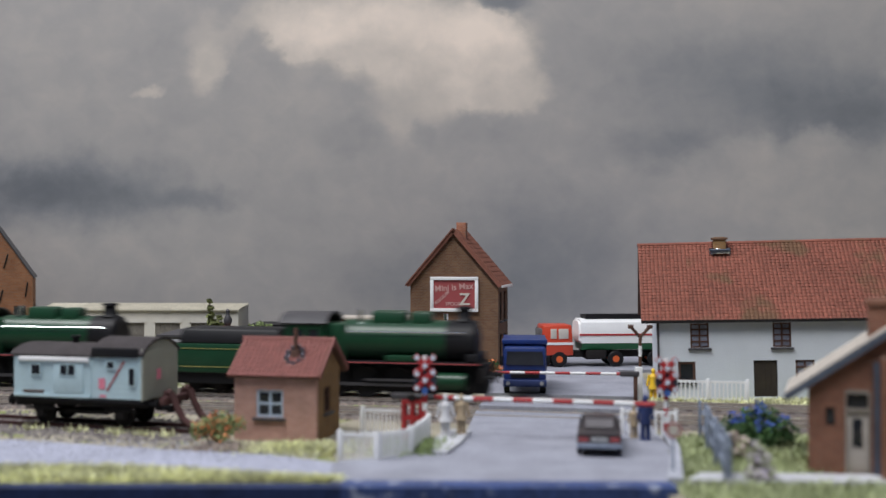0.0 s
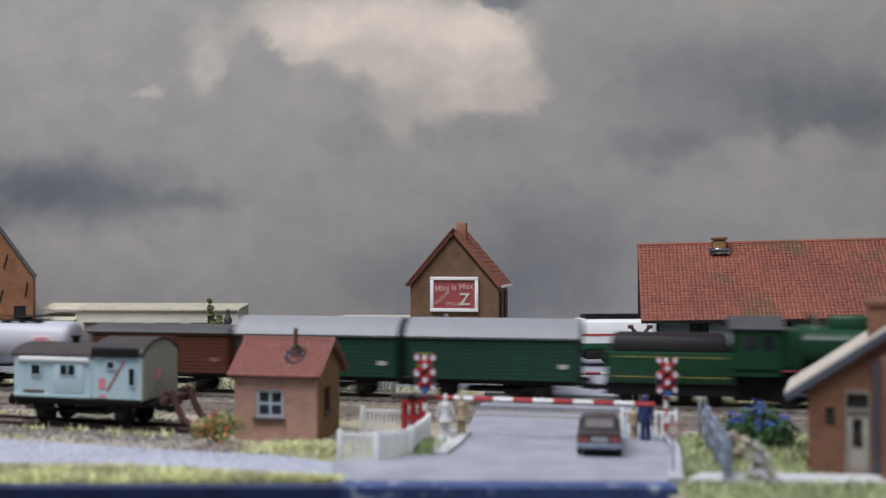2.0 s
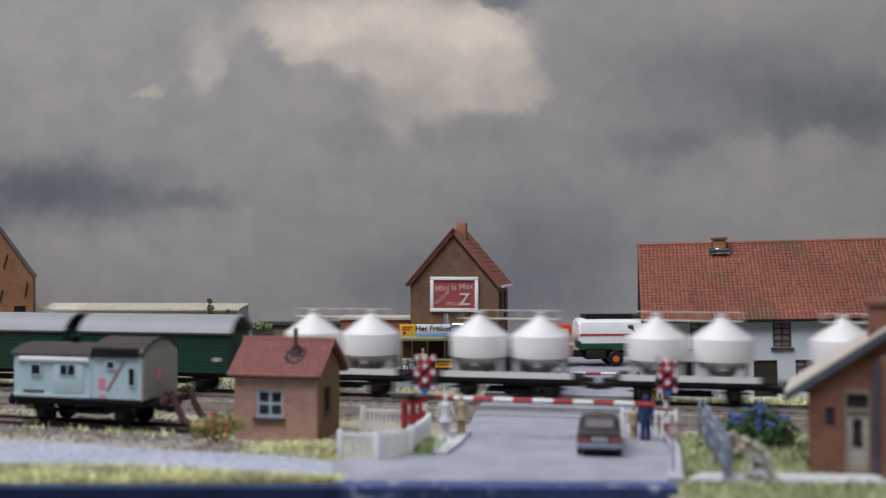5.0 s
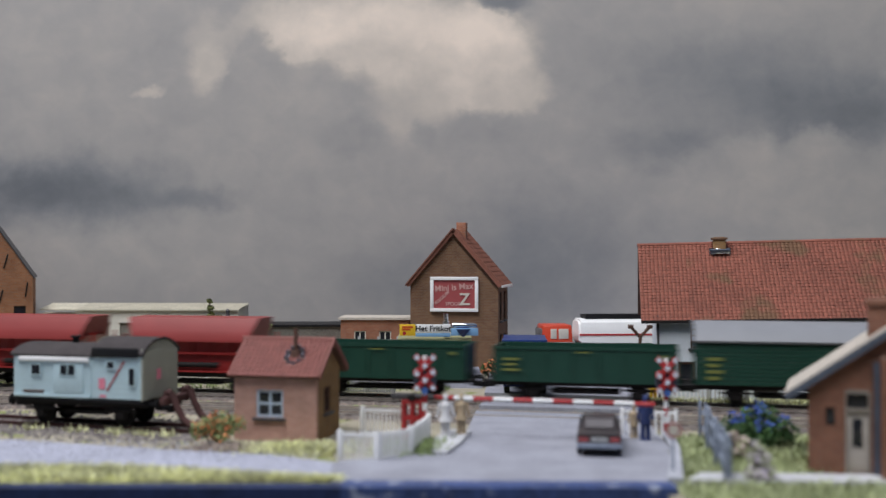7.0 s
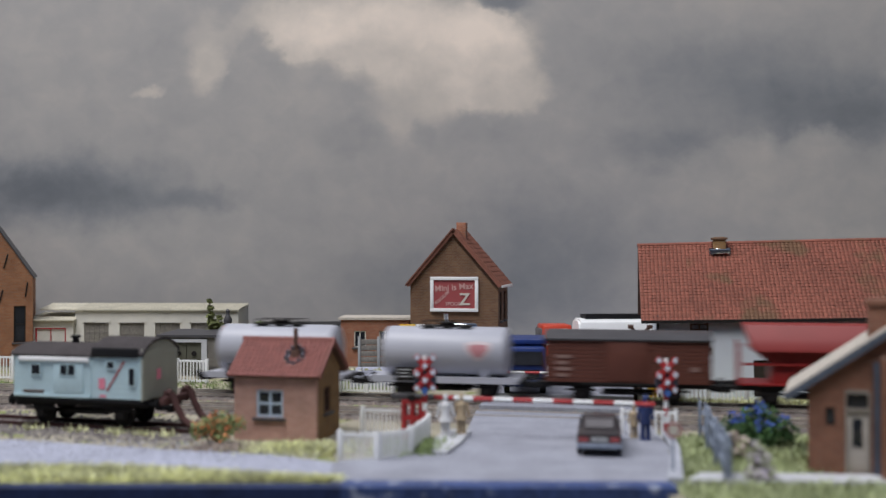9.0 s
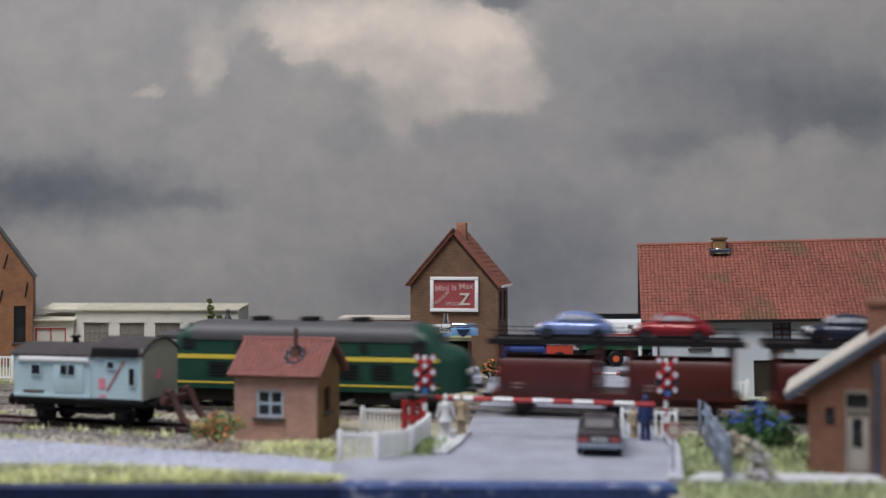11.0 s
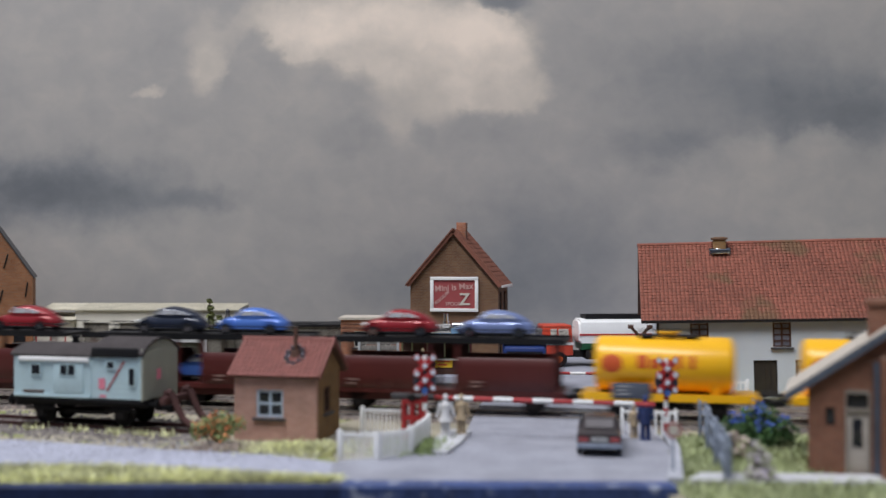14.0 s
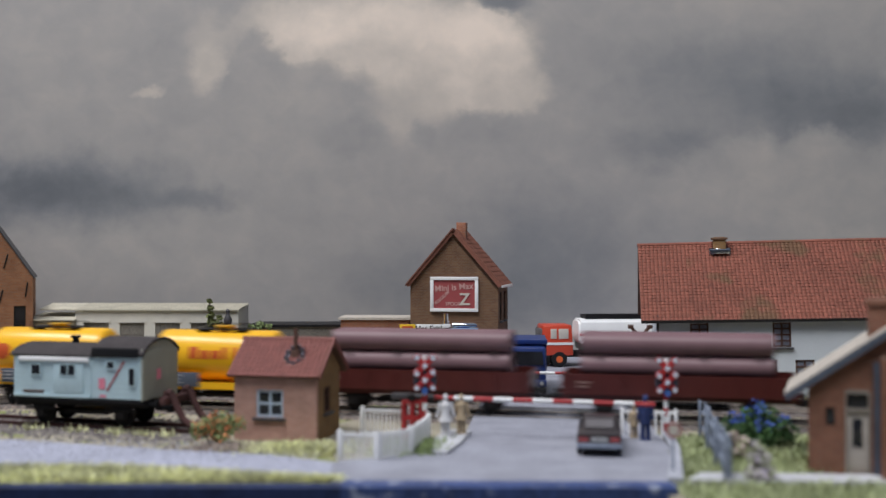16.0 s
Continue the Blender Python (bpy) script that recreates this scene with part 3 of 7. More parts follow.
def track(name, m, u0, u1, rail_mat, label, near=(0, 0), sleepers=True):
    t = thing(name, m, label, "railway track", "", "structure")
    for y in (-0.74, 0.74):
        bm = shape()
        box(bm, u0, u1, y - 0.05, y + 0.05, -0.05, 0.0), box(bm, u0, u1, y - 0.025, y + 0.025, -0.12, -0.05), box(bm, u0, u1, y - 0.09, y + 0.09, -0.15, -0.12)
        part("rail", bm, rail_mat, t, smooth=0)
    bm = shape()
    prism(bm, [(-2.0, -0.27), (-1.5, -0.17), (1.5, -0.17), (2.0, -0.27)], u0, u1, "x")
    part("ballast_bed", bm, M["bed"], t, smooth=0)
    bm = shape()
    box(bm, -0.13, 0.13, -1.25, 1.25, -0.19, -0.145, 0.0)
    me = mesh_of("sleeper", bm, M["sleeper"], 0)
    k = near[0]
    while k < near[1]:
        put("sleeper", me, t, P(k, rnd.uniform(-0.03, 0.03), 0, 0, 0, rnd.uniform(-1, 1)))
        k += 0.66
    return t


track("track_1", on_line(LINE_1, 0), -230, 345, M["rail"], "ballasted main track with steel rails", (-29, 29))
track("track_2", on_line(LINE_2, 0), -130, 315, M["rail"], "ballasted main track with steel rails", (-27, 27))
SIDING = P(-16.15, 46.95, 0.0, 0, 0, -16)
track("siding", SIDING, -60, 6.4, M["rust"], "rusty siding ending at a buffer stop", (-8, 6.2))


def stones(name, n, place, size, material, label):
    """Loose stones, each a small uneven solid."""
    vs, fs = [], []
    for _ in range(n):
        x, y, z = place()
        s = size * rnd.uniform(0.5, 1.3)
        b = len(vs)
        a0 = rnd.uniform(0, 6.28)
        for i in range(4):
            a = a0 + i * 1.571 + rnd.uniform(-0.3, 0.3)
            vs.append((x + s * math.cos(a), y + s * math.sin(a), z))
        vs.append((x + rnd.uniform(-0.3, 0.3) * s, y + rnd.uniform(-0.3, 0.3) * s, z + s * rnd.uniform(0.6, 1.1)))
        fs += [(b, b + 1, b + 4), (b + 1, b + 2, b + 4), (b + 2, b + 3, b + 4), (b + 3, b, b + 4)]
    me = bpy.data.meshes.new(name)
    me.from_pydata([(a * S, b * S, c * S) for a, b, c in vs], [], fs)
    me.materials.append(material)
    return tagged(new(name, me), label, "gravel", "", "stuff")


def ballast_place():
    line = rnd.choice((LINE_1, LINE_2))
    u, v = rnd.uniform(-30, 30), rnd.uniform(-2.3, 2.3)
    return line[0] + u * TC + v * TS, line[1] - u * TS + v * TC, -0.19 - 0.05 * max(0, abs(v) - 1.5)


def siding_place():
    u, v = rnd.uniform(-8, 7), rnd.gauss(-0.3, 1.3)
    c, s = math.cos(radians(16)), math.sin(radians(16))
    return -16.15 + u * c + v * s, 46.95 - u * s + v * c, -0.2


stones("ballast", 15000, ballast_place, 0.10, M["ballast"], "loose grey brown track ballast")
stones("siding_ballast", 8000, siding_place, 0.09, M["siding_stone"], "loose grey-brown stones round the siding")
stones("lane_gravel", 2600, lambda: (lambda x: (x, rnd.uniform(38.0, 42.6) - 0.12 * (x + 17) * rnd.uniform(0.6, 1), -0.06))(rnd.uniform(-24, -4.5)), 0.04, M["lane_stone"], "pale fine gravel strewn over the lane")
stones("sand_heap", 900, lambda: (rnd.gauss(-8.0, 0.75), rnd.gauss(40.9, 0.35), -0.2 + rnd.uniform(0, 0.16)), 0.10, M["ballast"], "low heap of brownish gravel by the lane")


def blades(name, n, place, h, material, label, width=0.045):
    vs, fs = [], []
    for _ in range(n):
        x, y, z = place()
        a, hh = rnd.uniform(0, 6.28), h * rnd.uniform(0.4, 1.3)
        dx, dy = math.cos(a) * width, math.sin(a) * width
        lx, ly = rnd.gauss(0, 0.3) * hh, rnd.gauss(0, 0.3) * hh
        b = len(vs)
        vs += [(x - dx, y - dy, z), (x + dx, y + dy, z), (x + lx + dx * 0.5, y + ly + dy * 0.5, z + hh * 0.7), (x + lx * 1.7, y + ly * 1.7, z + hh)]
        fs += [(b, b + 1, b + 2), (b, b + 2, b + 3)]
    me = bpy.data.meshes.new(name)
    me.from_pydata([(a * S, b * S, c * S) for a, b, c in vs], [], fs)
    me.materials.append(material)
    return tagged(new(name, me), label, "grass", "", "stuff")


def front_strip():
    x = rnd.uniform(-26, -3.4)
    y0, y1 = 34.5, 36.9 if x < -11 else 36.9 - (x + 11) * 0.30
    return x, rnd.uniform(y0, max(y1, y0 + 0.3)), GROUND


def patch(cx, cy, sx, sy):
    return lambda: (rnd.gauss(cx, sx), rnd.gauss(cy, sy), GROUND)


blades("grass_strip", 26000, front_strip, 0.32, M["grass"], "yellow green static grass along the front edge")
blades("grass_by_hut", 4500, patch(-5.6, 40.7, 0.9, 0.55), 0.28, M["grass"], "dry yellow green grass before the brick hut")
blades("grass_lawn", 9000, lambda: (lambda y: (rnd.uniform(7.95 + (y - 36) * 0.175, 16), y, GROUND))(rnd.uniform(35.9, 43.5)), 0.26, M["grass_l"], "pale green turf behind the station path")
blades("grass_front_lawn", 4500, lambda: (rnd.uniform(7.4, 18), rnd.uniform(31.5, 34.3), GROUND), 0.30, M["grass_l"], "pale green turf before the station path")
blades("weeds_at_fence", 1600, lambda: (rnd.uniform(-2.2, 0.0), 39.0 + rnd.gauss(0, 0.25) + rnd.uniform(0, 2.6), GROUND), 0.42, M["grass_d"], "green weeds along the white fence")
blades("verge_grass", 2200, lambda: (rnd.uniform(-30, 0.5), rnd.uniform(58.8, 63.5), GROUND), 0.22, M["grass_d"], "yellow green verge beyond the tracks")
blades("house_verge_grass", 2600, lambda: (rnd.uniform(10.2, 19), rnd.uniform(53.2, 55.2), GROUND), 0.2, M["grass"], "yellow green verge before the white house")


slab("turf", [(-60, 34.4), (-3.5, 34.4), (-3.7, 34.9), (-11, 36.9), (-60, 37.2)], GROUND - 0.05, GROUND + 0.02, M["grass"], "worn yellow green turf under the grass")
slab("turf_right", [(8.0, 35.75), (17, 35.4), (17, 43.8), (9.45, 43.8)], GROUND - 0.05, GROUND + 0.015, M["grass_l"], "worn yellow green turf under the grass")


slab("kiosk_platform", [(-5.3, 60.8), (2.2, 60.2), (2.2, 66.0), (-5.3, 66.0)], GROUND - 0.1, 0.42, M["lane"], "raised gravel platform under the chip stand", "platform")


# ---- buildings ----
def tiles(parent, x0, x1, slope_len, tile_w, tile_l, m, material, material_rest, limit=300):
    """Pantiles on a slope; m takes x along the eave, y up the slope, z off it."""
    def one():
        pts = [(-0.46, -0.04), (-0.34, 0.07), (-0.08, 0.15), (0.2, 0.08), (0.46, -0.04)]
        return pts
    bm = shape()
    pts = one()
    lo = [bm.verts.new((p[0] * tile_w, -0.05, p[1] * tile_w + 0.035)) for p in pts]
    hi = [bm.verts.new((p[0] * tile_w, tile_l * 1.0, p[1] * tile_w + 0.0)) for p in pts]
    ed = [bm.verts.new((p[0] * tile_w, -0.05, -0.01)) for p in pts]
    for i in range(4):
        bm.faces.new((lo[i], lo[i + 1], hi[i + 1], hi[i])), bm.faces.new((ed[i], ed[i + 1], lo[i + 1], lo[i]))
    me = mesh_of("tile", bm, material, 60)
    cols, rows = int(round((x1 - x0) / tile_w)), int(round(slope_len / tile_l))
    rest = shape()
    k = 0
    for i in range(cols):
        for j in range(rows):
            mm = m @ P(x0 + (i + 0.5) * tile_w, j * tile_l, 0, rnd.uniform(-0.8, 0.8), 0, rnd.uniform(-0.8, 0.8))
            if k < limit:
                put("tile", me, parent, mm)
            else:
                t = bmesh.new()
                t.from_mesh(me)
                t.transform(Matrix.Scale(1 / S, 4) @ mm)
                tmp = bpy.data.meshes.new("tmp")
                t.to_mesh(tmp)
                t.free()
                rest.from_mesh(tmp)
                bpy.data.meshes.remove(tmp)
            k += 1
    if len(rest.verts):
        tagged(part("tiles", rest, material_rest, parent, "", 60), kind="stuff")
    else:
        rest.free()


def gable_roof(parent, x0, x1, y_mid, half, z_eave, z_ridge, material, tile=None, thick=0.16, front=True, back=True, over=0.0):
    """A roof with its ridge along x; over: how far the eaves reach out."""
    run, rise = half, z_ridge - z_eave
    ln = math.hypot(run, rise)
    ang = math.degrees(math.atan2(rise, run))
    roofs = []
    for side in ((1,) if front else ()) + ((-1,) if back else ()):
        bm = shape()
        ext = over / math.cos(radians(ang))
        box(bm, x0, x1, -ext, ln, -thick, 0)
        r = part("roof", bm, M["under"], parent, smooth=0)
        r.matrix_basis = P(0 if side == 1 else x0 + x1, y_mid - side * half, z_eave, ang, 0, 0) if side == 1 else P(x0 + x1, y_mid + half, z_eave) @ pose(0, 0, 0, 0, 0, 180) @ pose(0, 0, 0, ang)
        if tile and side == 1:
            tw, tl, limit = tile
            tiles(r, x0, x1, ln + ext, tw, tl, P(0, -ext, 0.005), material[0], material[1], limit if side == 1 else 0)
        roofs.append(r)
    bm = shape()
    cyl(bm, (x0 - 0.03, y_mid, z_ridge), (x1 + 0.03, y_mid, z_ridge), 0.11, 8)
    part("ridge_tile", bm, material[0], parent)
    return roofs


def white_house():
    h = thing("white_house", P(11.35, 56.4, -0.34, 0, -1.3, -9.0), "white plastered cottage with an orange-red pantile roof", "house")
    W, Hw, Dp = 17.0, 4.45, 7.2
    up = [(1.72, 2.67), (5.9, 6.82), (11.0, 11.9)]
    holes = [(a, b, 2.72, 4.0) for a, b in up] + [(1.05, 1.95, 0.95, 2.0), (4.9, 6.1, 0.15, 2.05), (7.0, 7.95, 0.6, 2.05), (11.8, 12.8, 0.6, 2.05)]
    bm = shape()
    wall(bm, 0, W, -0.4, Hw, 0.3, holes)
    part("wall", bm, M["plaster"], h, smooth=0)
    bm = shape()
    for x in (0.0, W - 0.3):
        bm = shape()
        prism(bm, [(0.302, -0.4), (Dp, -0.4), (Dp, Hw), (Dp / 2, 8.0), (0.302, Hw)], x, x + 0.3, "x")
        part("gable_wall", bm, M["plaster"], h, smooth=0)
    bm = shape()
    box(bm, 0.3, W - 0.3, Dp - 0.3, Dp, -0.4, Hw)
    part("back_wall", bm, M["plaster"], h, smooth=0)
    for i, (a, b) in enumerate(up):
        window(h, a, b, 2.72, 4.0, 0.0, M["under"], 2, 4, True, 0.09, glazing=M["reflection_pane"])
    window(h, 7.0, 7.95, 0.6, 2.05, 0.0, M["under"], 2, 4, False, 0.09, glazing=M["reflection_pane"])
    window(h, 11.8, 12.8, 0.6, 2.05, 0.0, M["under"], 2, 4, False, 0.09, glazing=M["reflection_pane"])
    window(h, 1.05, 1.95, 0.95, 2.0, 0.0, M["under"], 1, 1, True, 0.13)
    bm = shape()
    box(bm, 4.92, 6.08, 0.12, 0.2, 0.15, 2.03)
    for k in range(4):
        box(bm, 4.98 + k * 0.27, 5.2 + k * 0.27, 0.09, 0.12, 0.2, 1.98)
    part("door", bm, M["olive_door"], h, smooth=0)
    for x in (0.06,):
        bm = shape()
        cyl(bm, (x, -0.1, 0.0), (x, -0.1, Hw), 0.06, 8)
        part("downpipe", bm, M["greyd"], h)
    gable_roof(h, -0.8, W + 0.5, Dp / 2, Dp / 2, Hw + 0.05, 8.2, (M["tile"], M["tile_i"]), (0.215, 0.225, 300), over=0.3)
    bm = shape()
    box(bm, -0.8, W + 0.5, -0.42, -0.3, Hw - 0.40, Hw - 0.24)
    part("gutter", bm, M["dark"], h, smooth=0)
    c = shape()
    box(c, 3.3, 3.95, Dp / 2 - 0.65, Dp / 2 - 0.1, 7.2, 8.55, 0.03)
    ch = part("chimney", c, M["brick_y"], h)
    c = shape()
    box(c, 3.2, 4.05, Dp / 2 - 0.72, Dp / 2 - 0.05, 8.4, 8.53, 0.02)
    part("chimney_cap", c, M["brick_b"], ch)
    c = shape()
    box(c, 3.1, 4.15, Dp / 2 - 0.85, Dp / 2 - 0.655, 7.62, 7.9, 0.03, (0, 0.02))
    box(c, 3.05, 3.29, Dp / 2 - 0.65, Dp / 2 - 0.2, 7.5, 7.95), box(c, 3.96, 4.2, Dp / 2 - 0.65, Dp / 2 - 0.2, 7.5, 7.95)
    part("flashing", c, M["chrome"], ch, "bright lead flashing")
    return h


white_house()


def brick_house():
    h = thing("brick_house", P(-2.15, 70.5, -0.1, 0, 0, TURN), "narrow brown brick house with a painted billboard on its gable", "house")
    W, Hw, Dp, top = 5.85, 5.55, 4.2, 8.95
    bm = shape()
    prism(bm, [(0, 0), (W, 0), (W, Hw), (W / 2, top), (0, Hw)], 0, 0.3, "y")
    part("gable_wall", bm, M["brick_b"], h, smooth=0)
    bm = shape()
    prism(bm, [(0, 0), (W, 0), (W, Hw), (W / 2, top), (0, Hw)], Dp - 0.3, Dp, "y")
    part("back_gable", bm, M["brick_b"], h, smooth=0)
    bm = shape()
    box(bm, 0, 0.3, 0.302, Dp - 0.302, 0, Hw)
    part("side_wall", bm, M["brick_b"], h, smooth=0)
    # the open side is a wall of its own, turned to face sideways
    bm = shape()
    wall(bm, 0.302, Dp - 0.302, 0, Hw, 0.3, [(0.7, 1.5, 3.1, 5.0), (2.4, 3.2, 3.1, 5.0), (0.7, 1.5, 0.6, 2.2), (2.4, 3.2, 0.2, 2.2)])
    sw = part("side_wall", bm, M["brick_b"], h, smooth=0)
    sw.matrix_basis = P(W, 0, 0, 0, 0, 90)
    for z0, z1 in ((3.1, 5.0), (0.6, 2.2)):
        for x0 in (0.7, 2.4):
            window(sw, x0, x0 + 0.8, z0 if x0 < 1 or z0 > 1 else 0.2, z1, 0.0, M["dark"], 2, 2, True, 0.08)
    # ridge runs front to back
    half, rise = W / 2, top - Hw
    ang, ln = math.degrees(math.atan2(rise, half)), math.hypot(rise, half)
    for side in (1, -1):
        bm = shape()
        box(bm, -0.22, Dp + 0.1, -0.35, ln, -0.14, 0.0)
        r = part("roof", bm, M["tile_b"], h, smooth=0)
        r.matrix_basis = (P(W, 0, Hw + 0.16) @ pose(0, 0, 0, 0, 0, 90) if side == 1 else P(0, Dp - 0.12, Hw + 0.16) @ pose(0, 0, 0, 0, 0, -90)) @ pose(0, 0, 0, ang)
        tiles(r, -0.22, Dp + 0.1, ln + 0.35, 0.36, 0.40, P(0, -0.35, 0.005), M["tile_b"], M["tile_b"], 160)
        bm = shape()
        box(bm, -0.27, -0.225, -0.36, ln + 0.02, -0.2, 0.09)
        part("verge_board", bm, M["tile_b"], r, smooth=0) if side == 1 else None
        bm = shape()
        if side == -1:
            box(bm, Dp + 0.105, Dp + 0.15, -0.36, ln + 0.02, -0.2, 0.09)
            part("verge_board", bm, M["tile_b"], r, smooth=0)
        else:
            bm.free()
    bm = shape()
    box(bm, W + 0.24, W + 0.36, -0.24, Dp + 0.1, Hw - 0.25, Hw - 0.08, 0.03)
    part("gutter", bm, M["white"], h)
    bm = shape()
    box(bm, W / 2 - 0.05, W / 2 + 0.6, 1.0, 1.6, top - 0.6, top + 0.62, 0.03)
    part("chimney", bm, M["brick_r"], h)
    # billboard
    bb = shape()
    x0, x1, z0, z1 = 1.42, 4.52, 3.72, 6.0
    box(bb, x0, x1, -0.1, -0.005, z0, z1)
    b = part("billboard", bb, M["redsign"], h, "dark red painted billboard with pale lettering", 0)
    fr = shape()
    for a in ((x0 - 0.05, x1 + 0.05, z1 - 0.22, z1), (x0 - 0.05, x1 + 0.05, z0, z0 + 0.22), (x0 - 0.05, x0 + 0.18, z0 + 0.22, z1 - 0.22), (x1 - 0.18, x1 + 0.05, z0 + 0.22, z1 - 0.22)):
        box(fr, a[0], a[1], -0.2, -0.1, a[2], a[3], 0.02)
    part("billboard_frame", fr, M["white"], b, "white frame")
    up = pose(0, 0, 0, 90, 0, 0)
    words("lettering", "Mini is Max", 0.56, M["poster_ink"], b, P(2.95, -0.115, 5.30) @ pose(0, 0, 0, 0, -5, 0) @ up)
    words("lettering", "Z", 1.08, M["mark"], b, P(3.66, -0.115, 4.5) @ up, 0.03)
    words("lettering", "SPOOR", 0.32, M["poster_ink"], b, P(2.9, -0.115, 4.22) @ up)
    words("lettering", "BELGIUM", 0.30, M["poster_ink"], b, P(2.15, -0.115, 4.62) @ pose(0, 0, 0, 0, -42, 0) @ up)
    return h


brick_house()


def box_building(name, m, W, Dp, Hw, brick, label, roof_mat, holes=(), slope=0.0, over=0.15, category="shed"):
    """A plain flat-roofed building with openings in its front."""
    h = thing(name, m, label, category)
    bm = shape()
    wall(bm, 0, W, -0.3, Hw, 0.2, list(holes))
    part("front_wall", bm, brick, h, smooth=0)
    bm = shape()
    prism(bm, [(0.202, -0.3), (Dp, -0.3), (Dp, Hw + slope), (0.202, Hw)], 0, 0.2, "x")
    prism(bm, [(0.202, -0.3), (Dp, -0.3), (Dp, Hw + slope), (0.202, Hw)], W - 0.2, W, "x")
    part("side_wall", bm, brick, h, smooth=0)
    bm = shape()
    prism(bm, [(-over, Hw + 0.01), (Dp + over, Hw + slope + 0.01), (Dp + over, Hw + slope + 0.16), (-over, Hw + 0.16)], -over, W + over, "x")
    part("roof", bm, roof_mat, h, smooth=0)
    return h


def corrugated(parent, x0, x1, y0, z0, y1, z1, pitch, material):
    n = int((x1 - x0) / pitch * 4)
    bm = shape()
    rows = []
    for y, z in ((y0, z0), (y1, z1)):
        rows.append([bm.verts.new((x0 + (x1 - x0) * i / n, y, z + 0.03 * math.sin(i * math.pi / 2))) for i in range(n + 1)])
    low = [bm.verts.new((v.co.x, v.co.y, v.co.z - 0.07)) for v in rows[0]]
    for i in range(n):
        bm.faces.new((rows[0][i], rows[0][i + 1], rows[1][i + 1], rows[1][i]))
        bm.faces.new((low[i], low[i + 1], rows[0][i + 1], rows[0][i]))
    return part("corrugated_sheet", bm, material, parent, smooth=60)


def garages():
    h = thing("garage_row", P(-25.15, 73.2, -0.1, 0, 0, -1.5), "row of cream lock-up garages with a corrugated roof", "garage")
    W, Dp = 11.2, 3.4
    doors = [(0.6 + i * 2.45, 2.3 + i * 2.45) for i in range(4)]
    bm = shape()
    wall(bm, 0, W, -0.3, 3.62, 0.25, [(a, b, 0, 2.85) for a, b in doors])
    part("front_wall", bm, M["wood_white"], h, smooth=0)
    bm = shape()
    prism(bm, [(0.252, -0.3), (Dp, -0.3), (Dp, 3.9), (0.252, 3.62)], 0, 0.25, "x")
    part("side_wall", bm, M["wood_white"], h, smooth=0)
    bm = shape()
    prism(bm, [(0.252, -0.3), (Dp, -0.3), (Dp, 3.9), (0.252, 3.62)], W - 0.25, W, "x")
    part("side_wall", bm, M["wood_white"], h, smooth=0)
    corrugated(h, -0.1, W + 0.1, -0.2, 3.70, Dp, 4.0, 0.18, M["sheet"])
    corrugated(h, -2.9, -0.12, 0.9, 3.66, Dp, 4.0, 0.3, M["sheet"])
    for a, b in doors:
        bm = shape()
        n = 5
        for i in range(n):
            box(bm, a + (b - a) * i / n + 0.01, a + (b - a) * (i + 1) / n - 0.01, 0.12, 0.18, 0.0, 2.78)
        d = part("garage_door", bm, M["plank_g"], h, "weathered grey plank door", 0)
        bm = shape()
        box(bm, a - 0.12, b + 0.12, -0.06, 0.0, 2.82, 3.0)
        part("lintel", bm, M["wood_white"], d, smooth=0)
        for i in range(2):
            bm = shape()
            box(bm, a + 0.1, b - 0.1, 0.10, 0.12, 0.6 + i * 1.4, 0.75 + i * 1.4)
            part("batten", bm, M["plank_g"], d, smooth=0)
    a = box_building("garage_annex", P(-28.35, 73.0, -0.1, 0, 0, -1.5), 3.15, 4.0, 2.82, M["wood_white"], "low cream annex with red-framed double door", M["sheet"], [(0.55, 2.65, 0, 2.45)], 0.3)
    corrugated(a, -0.3, 3.3, -0.35, 3.02, 4.0, 3.34, 0.3, M["sheet"])
    for i in range(2):
        bm = shape()
        box(bm, 0.62 + i * 1.0, 1.56 + i * 1.0, 0.1, 0.16, 0, 2.38)
        part("door", bm, M["wood_white"], a, smooth=0)
    bm = shape()
    box(bm, 0.55, 0.62, -0.02, 0.1, 0, 2.38), box(bm, 2.58, 2.65, -0.02, 0.1, 0, 2.38), box(bm, 0.55, 2.65, -0.02, 0.1, 2.38, 2.45), box(bm, 1.57, 1.61, 0.0, 0.12, 0, 2.38)
    part("door_frame", bm, M["red"], a, "red door frame", 0)


garages()


